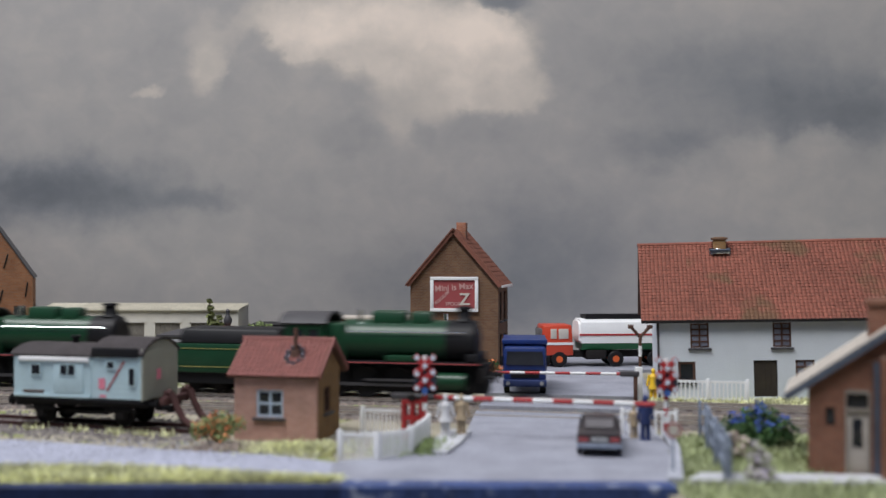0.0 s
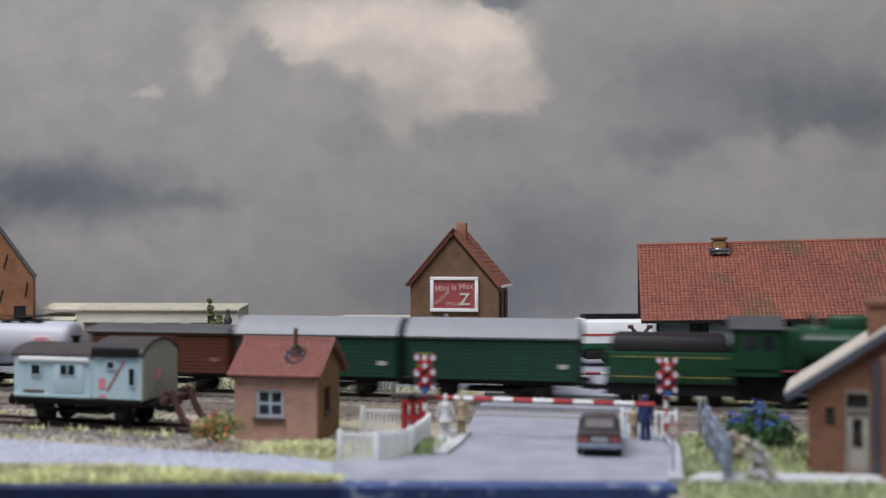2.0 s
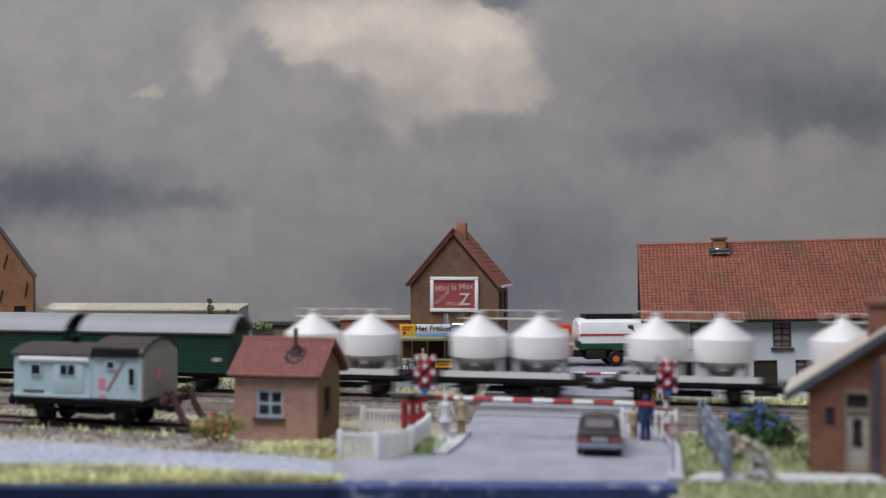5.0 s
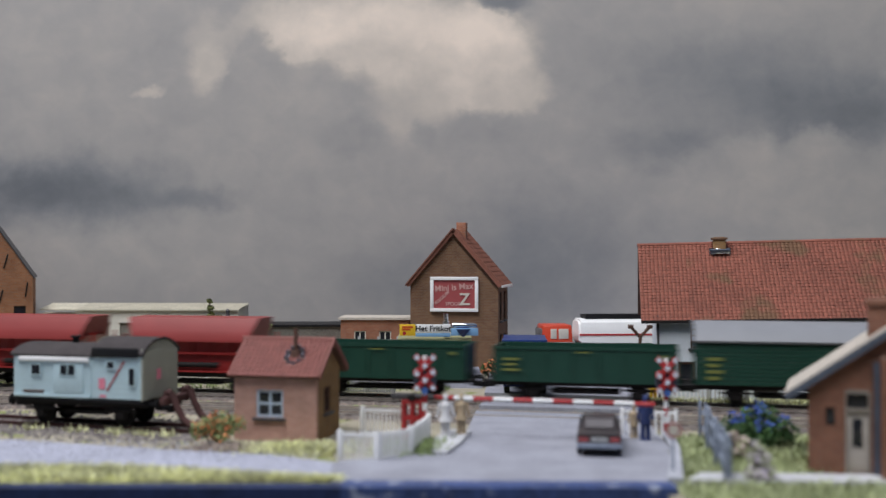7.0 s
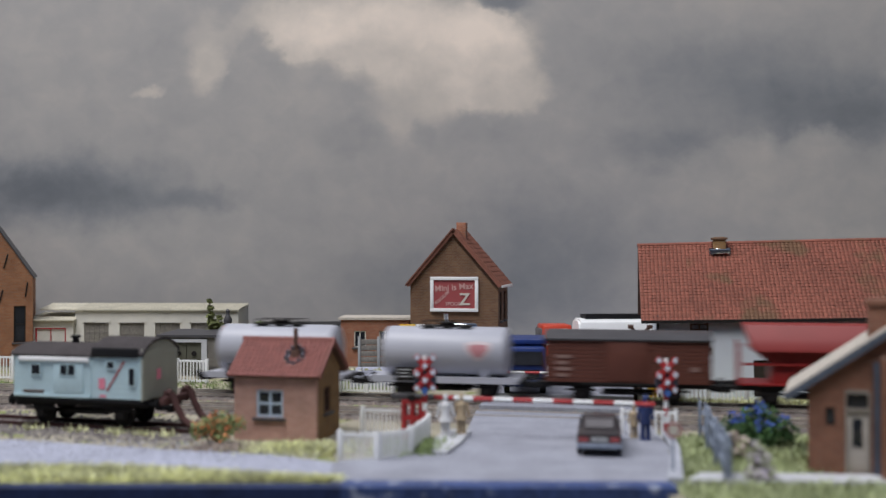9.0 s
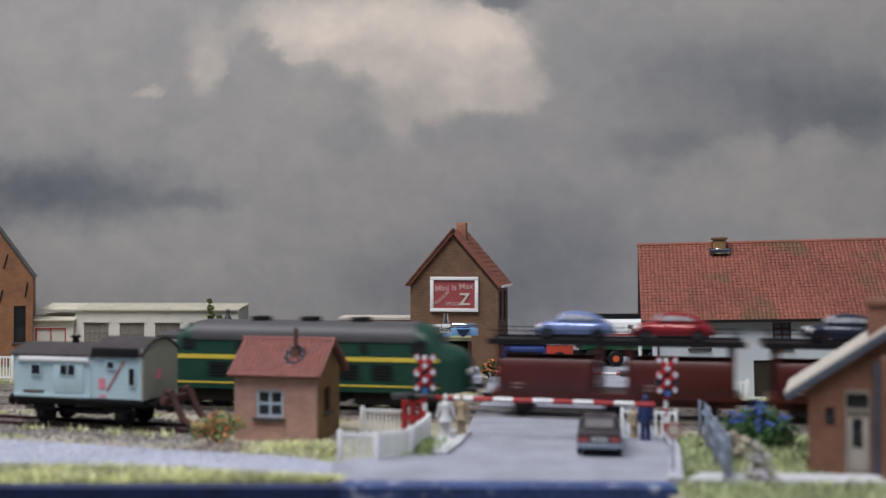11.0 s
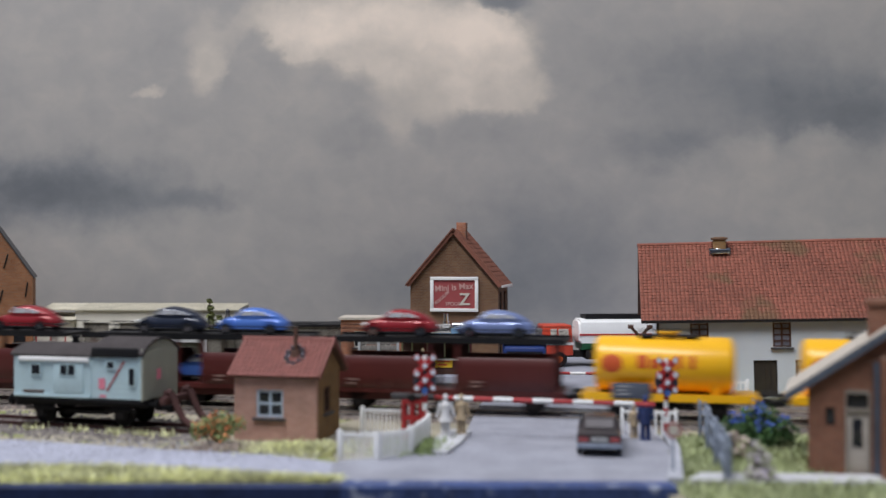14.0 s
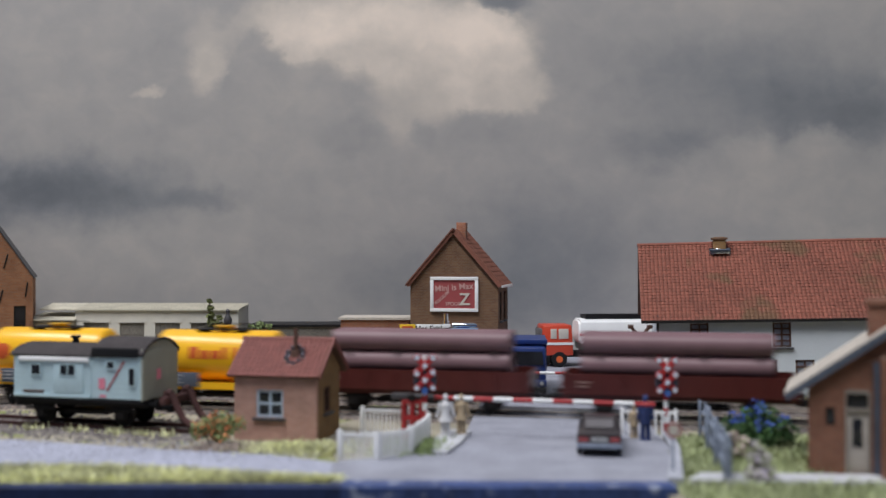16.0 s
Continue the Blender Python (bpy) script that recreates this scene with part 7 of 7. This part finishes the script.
def crossing_gate(name, m, length, label, tail, bands, r=0.095, zb=1.55, stand=-0.7):
    """A lowered pole on its stand, counterweight behind."""
    v = thing(name, m, label, "barrier", "crossing barriers")
    seg = length / bands
    for i in range(bands):
        bm = shape()
        cyl(bm, (i * seg, 0, zb), ((i + 1) * seg, 0, zb), r, 12)
        part("boom_band", bm, M["white"] if i % 2 else M["red"], v)
    bm = shape()
    cyl(bm, (-tail, 0, zb + 0.02), (0, 0, zb), r * 1.25, 10)
    box(bm, -tail - 0.02, -tail + 0.95, -0.13, 0.13, zb - 0.13, zb + 0.13, 0.03)
    part("counterweight", bm, M["greyd"], v, "dark grey counterweight arm")
    bm = shape()
    if stand is None:
        box(bm, -0.28, -0.08, -0.1, 0.1, 0, zb + 0.1, 0.02)
        part("stand", bm, M["under"], v, "slim dark red barrier post")
        return v
    box(bm, stand - 0.65, stand + 0.27, -0.35, 0.35, 0.0, 0.12)
    st = part("stand", bm, M["red"], v, "red lattice barrier stand", 0)
    for y in (-0.26, 0.26):
        for x in (-0.6, -0.25, 0.1):
            bm = shape()
            box(bm, stand + x, stand + x + 0.12, y - 0.04, y + 0.04, 0.12, zb - 0.12)
            part("stand_upright", bm, M["red"], st, smooth=0)
        for z in (0.3, 0.85, zb - 0.25):
            bm = shape()
            box(bm, stand - 0.6, stand + 0.22, y - 0.05, y + 0.05, z, z + 0.12)
            part("stand_rail", bm, M["red"], st, smooth=0)
    bm = shape()
    cyl(bm, (-0.2 + stand, -0.35, zb), (-0.2 + stand, 0.35, zb), 0.14, 10)
    part("pivot", bm, M["dark"], v)
    return v


crossing_gate("crossing_barrier", P(-0.35, 43.1, GROUND, 0, 0.55, -10), 8.7, "lowered red and white crossing barrier on a red stand", 1.75, 11, zb=1.74)
crossing_gate("crossing_barrier", P(9.6, 54.35, GROUND, 0, 0.4, 169.5), 7.0, "lowered red and white barrier beyond the tracks", 0.35, 9, 0.075, 1.45, None)


def y_post(x, y):
    v = thing("signal_post", P(x, y, GROUND), "slim red and white post with a forked dark top", "signal post")
    for i in range(6):
        bm = shape()
        cyl(bm, (0, 0, i * 0.55), (0, 0, i * 0.55 + 0.55), 0.09, 8)
        part("post_band", bm, M["white"] if i % 2 == 0 else M["under"], v)
    for s in (-1, 1):
        bm = shape()
        cyl(bm, (0, 0, 3.2), (s * 0.5, 0, 3.75), 0.08, 8)
        box(bm, s * 0.5 - 0.14, s * 0.5 + 0.14, -0.1, 0.1, 3.65, 3.85, 0.03)
        part("fork_arm", bm, M["under"], v)


y_post(10.3, 55.9)
bm = shape()
box(bm, -0.18, 0.18, -0.14, 0.14, 0, 1.75, 0.03)
v = thing("gate_post", P(10.05, 54.95, GROUND), "white square post by the far barrier", "post")
part("post", bm, M["white"], v)


def round_sign():
    v = thing("road_sign", P(7.65, 35.6, GROUND), "small round red-edged road sign on a thin pole", "road sign")
    bm = shape()
    cyl(bm, (0, 0, 0), (0, 0, 1.75), 0.045, 8)
    part("pole", bm, M["post"], v)
    bm = shape()
    cyl(bm, (0, -0.07, 1.65), (0, -0.04, 1.65), 0.27, 20)
    d = part("disc", bm, M["redsign"], v)
    bm = shape()
    cyl(bm, (0, -0.075, 1.65), (0, -0.071, 1.65), 0.19, 20)
    part("disc_face", bm, M["mark"], d)


round_sign()


# ---- figurines: plain one-piece shapes ----
def figurine(x, y, z, h, material, label, lean=0, wide=1.0):
    bm = shape()
    k = h / 1.75
    for s in (-1, 1):
        cyl(bm, (s * 0.11 * k, 0, 0), (s * 0.10 * k, 0, 0.85 * k), 0.085 * k, 8, 0.11 * k)
        cyl(bm, (s * 0.29 * k * wide, 0, 0.78 * k), (s * 0.22 * k, 0, 1.40 * k), 0.06 * k, 8, 0.075 * k)
    cyl(bm, (0, 0, 0.62 * k), (0, 0, 1.48 * k), 1, 12, rings=[(0, 0.24 * k * wide), (0.35, 0.19 * k), (0.8, 0.23 * k), (1, 0.1 * k)])
    cyl(bm, (0, 0, 1.46 * k), (0, 0, 1.77 * k), 1, 12, rings=[(0, 0.06 * k), (0.2, 0.10 * k), (0.55, 0.125 * k), (0.85, 0.09 * k), (1, 0.03 * k)])
    cyl(bm, (0, 0, -0.02), (0, 0, 0.03), 0.24 * k, 10)
    me = mesh_of("figurine", bm, material)
    ob = new("figurine", me)
    ob.matrix_basis = P(x, y, z, 0, lean, 0)
    return tagged(ob, label, "figurine", "model figures")


figurine(0.10, 42.35, 0.14, 1.62, M["figwhite"], "plain white model figure waiting at the barrier", 0, 1.3)
figurine(0.74, 42.9, 0.14, 1.55, M["tan"], "plain tan model figure waiting at the barrier", 0, 1.2)
figurine(7.98, 42.2, 0.02, 1.72, M["navy"], "plain dark blue model figure by the barrier")
figurine(7.62, 42.7, 0.02, 1.25, M["tan"], "small plain tan model figure by the barrier")
figurine(10.9, 55.5, GROUND, 1.6, M["yellow"], "plain yellow model figure by the far barrier", 0, 1.2)
figurine(-1.15, 61.2, 0.42, 1.55, M["tan"], "plain pale model figure behind the kiosk counter")


# ---- road vehicles ----
def tyre_wheel(parent, x, y, r, w, hub_mat, name="wheel"):
    bm = shape()
    cyl(bm, (x, y - w / 2, r), (x, y + w / 2, r), 1, 18, rings=[(0, r * 0.9), (0.15, r), (0.85, r), (1, r * 0.9)])
    k = part(name, bm, M["black"], parent)
    bm = shape()
    cyl(bm, (x, y - w / 2 - 0.03, r), (x, y + w / 2 + 0.03, r), r * 0.42, 14)
    part("hub", bm, hub_mat, k)
    return k


def saloon():
    """Waiting car, its tail to the viewer; local +y is its front."""
    v = thing("saloon_car", P(5.62, 38.5, 0.0, 0, 0, -8.5), "dark brown-grey saloon car waiting at the crossing", "car")
    bm = shape()
    prof = [(0.0, 0.32), (-0.05, 0.55), (0.02, 0.92), (0.45, 1.0), (0.72, 1.03), (1.2, 1.38), (1.7, 1.43), (2.5, 1.40), (3.15, 1.02), (3.9, 0.93), (4.15, 0.75), (4.15, 0.32)]
    cols = []
    for x, inset in ((-0.79, 0), (-0.68, 1), (0.68, 1), (0.79, 0)):
        ring = []
        for y, z in prof:
            z *= 0.88
            zz = z if inset else min(z, 0.82)
            k = 0.86 if (inset and z > 1.0) else 1.0
            ring.append(bm.verts.new((x * k, y if inset or z <= 0.95 else y, zz)))
        cols.append(ring)
    for a, b in zip(cols, cols[1:]):
        for i in range(len(a) - 1):
            bm.faces.new((a[i], a[i + 1], b[i + 1], b[i]))
        bm.faces.new((a[-1], a[0], b[0], b[-1]))
    bm.faces.new(cols[0][::-1]), bm.faces.new(cols[-1])
    b = part("body", bm, M["c_grey"], v, smooth=40)
    bm = shape()
    prism(bm, [(0.74, 0.925), (1.14, 1.17), (1.12, 1.20), (0.70, 0.955)], -0.5, 0.5, "x")
    part("rear_window", bm, M["grey_sheen"], b, smooth=0)
    for s in (-1, 1):
        bm = shape()
        prism(bm, [(0.95, 0.9), (2.85, 0.9), (2.45, 1.16), (1.25, 1.16)], s * 0.68 - 0.02, s * 0.68 + 0.02, "x")
        part("side_window", bm, M["glass"], b, smooth=0)
        bm = shape()
        box(bm, s * 0.56 - 0.17, s * 0.56 + 0.17, -0.085, -0.02, 0.54, 0.70, 0.02)
        part("tail_light", bm, M["redsign"], b, "red tail light")
        for y in (0.75, 3.3):
            bm = shape()
            cyl(bm, (s * 0.70 - 0.1, y, 0.3), (s * 0.70 + 0.1, y, 0.3), 0.3, 14)
            part("wheel", bm, M["black"], v)
    bm = shape()
    box(bm, -0.8, 0.8, -0.16, -0.055, 0.32, 0.50, 0.03)
    part("rear_bumper", bm, M["post"], b, "grey-blue rear bumper")
    bm = shape()
    box(bm, -0.3, 0.3, -0.10, -0.06, 0.56, 0.72)
    part("number_plate", bm, M["grey"], b, smooth=0)


saloon()


def blue_lorry():
    v = thing("blue_lorry", P(4.28, 55.95, 0.0, 0, 0, -4), "blue tipper lorry facing the far barrier", "lorry")
    bm = shape()
    box(bm, -1.12, 1.12, 0.0, 1.7, 0.75, 2.45, 0.12, (0.04, 0.08))
    c = part("cab", bm, M["blue"], v, "blue cab")
    bm = shape()
    prism(bm, [(-0.98, 1.55), (0.98, 1.55), (0.92, 2.25), (-0.92, 2.25)], -0.03, 0.12, "y")
    part("windscreen", bm, M["glass"], c, smooth=0)
    bm = shape()
    box(bm, -1.14, 1.14, -0.14, 0.05, 0.42, 0.78, 0.04)
    b = part("bumper", bm, M["navy"], c)
    bm = shape()
    box(bm, -0.75, 0.75, -0.06, -0.0, 0.86, 1.30, 0.02)
    part("grille", bm, M["black"], c)
    for s in (-1, 1):
        bm = shape()
        cyl(bm, (s * 0.88, -0.18, 0.6), (s * 0.88, -0.1, 0.6), 0.11, 12)
        part("headlight", bm, M["grey"], b)
        bm = shape()
        box(bm, s * 1.22 - 0.09, s * 1.22 + 0.09, 0.05, 0.15, 1.55, 2.0, 0.02)
        part("mirror", bm, M["black"], c)
        for y in (0.85, 4.2):
            bm = shape()
            cyl(bm, (s * 0.95 - 0.15, y, 0.46), (s * 0.95 + 0.15, y, 0.46), 0.46, 16)
            part("wheel", bm, M["black"], v)
    bm = shape()
    box(bm, -1.18, 1.18, 1.8, 5.6, 1.0, 2.72, 0.03), box(bm, -1.2, 1.2, 1.0, 1.85, 2.55, 2.78, 0.03)
    part("tipper_body", bm, M["blue"], v)
    bm = shape()
    box(bm, -0.5, 0.5, 0.3, 5.4, 0.55, 0.95)
    part("chassis", bm, M["black"], v, smooth=0)


blue_lorry()


def tanker_lorry():
    v = thing("tanker_lorry", P(6.3, 70.8, 0.0, 0, 0, 5), "articulated fuel tanker with red cab and white, red and green tank", "lorry")
    # local +x runs from the cab towards the tail
    bm = shape()
    box(bm, 0.0, 2.15, -1.15, 1.15, 0.75, 2.75, 0.12, (0.12, 0.06))
    c = part("cab", bm, M["orange"], v, "orange-red cab")
    bm = shape()
    box(bm, 0.02, 2.12, -1.165, -1.145, 1.45, 1.62)
    part("stripe", bm, M["white"], c, "white stripe", 0)
    for x0, x1 in ((0.62, 1.02), (1.15, 1.8)):
        bm = shape()
        box(bm, x0, x1, -1.16, -1.09, 1.85, 2.5, 0.02)
        part("side_window", bm, M["mark"], c)
    bm = shape()
    box(bm, -0.02, 0.16, -0.98, 0.98, 1.75, 2.5, 0.02)
    part("windscreen", bm, M["grey_sheen"], c)
    bm = shape()
    box(bm, -0.12, 0.1, -1.15, 1.15, 0.4, 0.78, 0.04)
    part("bumper", bm, M["orange"], c)
    bm = shape()
    box(bm, 0.1, 9.8, -0.5, 0.5, 0.6, 0.98)
    part("chassis", bm, M["dark"], v, smooth=0)
    bm = shape()
    prof = [(-1.2, 1.55), (-1.22, 2.3), (-1.05, 2.9), (-0.7, 3.12), (0.7, 3.12), (1.05, 2.9), (1.22, 2.3), (1.2, 1.55)]
    prism(bm, prof, 2.5, 9.8, "x")
    bmesh.ops.bevel(bm, geom=[e for e in bm.edges if abs((e.verts[0].co - e.verts[1].co).x) < 0.01], offset=0.14, segments=2, affect="EDGES")
    t = part("tank", bm, M["white"], v, "white upper tank")
    bm = shape()
    box(bm, 2.55, 9.75, -1.25, 1.25, 2.05, 2.17)
    part("stripe", bm, M["red"], t, "thin red stripe", 0)
    bm = shape()
    prism(bm, [(-1.18, 1.54), (-0.95, 1.12), (0.95, 1.12), (1.18, 1.54)], 2.7, 9.7, "x")
    part("lower_tank", bm, M["green"], t, "green lower tank")
    bm = shape()
    box(bm, 3.0, 9.6, -0.75, -0.65, 3.12, 3.38), box(bm, 3.0, 9.6, 0.65, 0.75, 3.12, 3.38), box(bm, 3.0, 3.1, -0.65, 0.65, 3.12, 3.38)
    for k in range(4):
        box(bm, 4.2 + k * 1.3, 4.7 + k * 1.3, -0.3, 0.3, 3.12, 3.3)
    part("walkway", bm, M["black"], t, smooth=0)
    bm = shape()
    box(bm, 3.0, 4.3, -1.15, 1.15, 0.5, 1.1, 0.03)
    part("locker", bm, M["dark"], v)
    for x in (1.2, 4.95, 7.6, 8.7):
        for y in (-1.0, 1.0):
            tyre_wheel(v, x, y, 0.52, 0.32, M["hub"])


tanker_lorry()


# ---- chip stand ----
def chip_stand():
    v = thing("chip_stand", P(-2.45, 61.8, 0.12), "roadside chip stand with yellow, white and blue sign board", "kiosk")
    W, Dp = 4.1, 2.4
    bm = shape()
    box(bm, 0, 4.1, 0, Dp, 0.15, 0.3)
    part("floor", bm, M["plank_g"], v, smooth=0)
    bm = shape()
    box(bm, 0.0, W, Dp - 0.1, Dp, 0.3, 2.38)
    part("back_wall", bm, M["under"], v, smooth=0)
    bm = shape()
    box(bm, W - 0.1, W, 0.0, Dp - 0.1, 0.3, 2.38)
    part("side_wall", bm, M["redsign"], v, "dark red side wall", 0)
    for x in (0.05, 0.62, 1.5, 2.5, 3.9):
        bm = shape()
        box(bm, x, x + 0.09, 0.0, 0.09, 0.3, 2.38)
        part("post", bm, M["olive_trim"], v, smooth=0)
    bm = shape()
    box(bm, 0.15, 1.55, -0.03, 0.05, 0.3, 1.1)
    part("counter_front", bm, M["white"], v, "white counter panel", 0)
    bm = shape()
    box(bm, 2.0, 3.0, -0.1, 0.05, 0.7, 1.18)
    cp = part("menu_board", bm, M["yellow"], v, "yellow menu board", 0)
    bars(cp, 2.1, 1.0, 0.75, 0.08, 2, M["rmark"], y=-0.12, gap=0.1)
    bm = shape()
    box(bm, 1.55, 3.9, -0.03, 0.05, 0.3, 1.1)
    part("counter_front", bm, M["under"], v, "brown counter panel", 0)
    bm = shape()
    box(bm, 0.1, 3.9, -0.25, 0.35, 1.12, 1.2)
    part("counter_top", bm, M["mark"], v, smooth=0)
    bm = shape()
    prism(bm, [(-0.9, 2.30), (Dp, 2.48), (Dp, 2.56), (-0.9, 2.40)], -0.15, W, "x")
    part("canopy", bm, M["olive_trim"], v, "thin olive canopy", 0)
    for a, c, z0, z1, k, lab in ((-0.02, 0.88, 2.60, 3.24, "yellow", "yellow sign panel"), (0.9, 2.88, 2.76, 3.24, "white", "white sign board"), (0.9, 2.88, 2.54, 2.74, "blue_sky", "light blue stripe"), (2.9, 4.45, 2.60, 3.03, "blue_sky", "light blue sign panel")):
        bm = shape()
        box(bm, a, c, -0.98, -0.9, z0, z1, 0.01)
        p = part("sign_panel", bm, M[k], v, lab)
        if k == "white":
            words("lettering", "Het Fritkot", 0.44, M["black"], p, P(1.89, -0.99, 2.99, 90, 0, 0), 0.008)
        if k == "yellow":
            bars(p, 0.12, 3.04, 0.62, 0.1, 2, M["rmark"], y=-1.0, gap=0.04)
            bm = shape()
            cyl(bm, (0.25, -1.0, 2.74), (0.25, -0.985, 2.74), 0.1, 12)
            part("emblem", bm, M["red"], p)
    bm = shape()
    cyl(bm, (2.95, -0.7, 3.16), (4.4, -0.7, 3.16), 1, 12, rings=[(0, 0.10), (0.1, 0.17), (0.9, 0.15), (1, 0.06)])
    part("vent_pipe", bm, M["chrome"], v, "bright metal pipe on the roof")
    bm = shape()
    cyl(bm, (2.62, -0.6, 2.5), (2.62, -0.6, 3.43), 0.20, 12), cyl(bm, (2.62, -0.6, 3.38), (2.62, -0.6, 3.83), 0.14, 12)
    part("vent_cowl", bm, M["chrome"], v, "small metal chimney cowl")
    bm = shape()
    cyl(bm, (3.6, -0.9, 2.98), (3.6, -0.9, 2.54), 0.42, 14, 0.08)
    part("cone_emblem", bm, M["blue"], v)


chip_stand()


def bicycle():
    v = thing("bicycle", P(-1.85, 61.5, 0.42, 0, 0, 4), "thin black bicycle leaning on the chip stand", "bicycle")
    for x in (-0.5, 0.5):
        bm = shape()
        n = 20
        for i in range(n):
            a, b = 6.2832 * i / n, 6.2832 * (i + 1) / n
            cyl(bm, (x + 0.34 * math.cos(a), 0, 0.36 + 0.34 * math.sin(a)), (x + 0.34 * math.cos(b), 0, 0.36 + 0.34 * math.sin(b)), 0.025, 5)
        part("wheel", bm, M["black"], v)
    bm = shape()
    for a, b in (((-0.5, 0.36), (-0.1, 0.36)), ((-0.1, 0.36), (0.33, 0.85)), ((-0.1, 0.36), (-0.25, 0.95)), ((-0.22, 0.85), (0.33, 0.85)), ((-0.5, 0.36), (-0.22, 0.85)), ((0.5, 0.36), (0.3, 1.05)), ((0.3, 1.05), (0.15, 1.1)), ((-0.35, 0.95), (-0.15, 0.95))):
        cyl(bm, (a[0], 0, a[1]), (b[0], 0, b[1]), 0.028, 6)
    part("frame", bm, M["black"], v)
    v.scale = (0.68, 0.68, 0.85)


bicycle()


def urn():
    v = thing("garden_urn", P(-14.0, 69.6, 2.35), "dark stone urn on a terracotta base above the shed", "urn")
    bm = shape()
    cyl(bm, (0, 0, 0.35), (0, 0, 1.45), 1, 14, rings=[(0, 0.14), (0.15, 0.24), (0.4, 0.28), (0.6, 0.16), (0.75, 0.11), (0.9, 0.15), (1, 0.08)])
    part("urn_body", bm, M["greyd"], v)
    bm = shape()
    box(bm, -0.35, 0.35, -0.35, 0.35, -0.1, 0.35, 0.04)
    part("base", bm, M["brick_r"], v)


urn()
bm = shape()
box(bm, -3.2, 3.2, -0.35, 0.35, 0, 2.1)
v = thing("garden_wall", P(-14.2, 69.7, GROUND), "plain weathered garden wall behind the shed", "wall")
part("wall_body", bm, M["plank_g"], v, smooth=0)


# loose patches of weed between siding and lane
blades("siding_weeds", 260, lambda: (lambda u: (-16.1 + u * 0.956 + rnd.gauss(0, 0.15), 45.4 - u * 0.285 + rnd.gauss(0, 0.2), GROUND))(rnd.choice((-1.5, 0.6, 2.4, 3.6, 4.9)) + rnd.gauss(0, 0.3)), 0.3, M["grass"], "sparse grass tufts at the siding")


# ---- movement ----
def along_1(t):
    return 20.97 * t - 0.0021 * t ** 3


def along_2(t):
    if t <= 11.3:
        return -18.155 * t
    d = t - 11.3
    return -18.155 * 11.3 - 18.25 * d - 0.155 * d * d


def motions():
    steps = [0.5 * i for i in range(33)]
    for line, run, way in ((LINE_1, RUN_1, along_1), (LINE_2, RUN_2, along_2)):
        for ob, u, z, turn, *side in run:
            m = P(0, side[0] if side else 0, z, 0, 0, turn)
            walk(ob, [(t, on_line(line, u + way(t)) @ m) for t in steps])


motions()
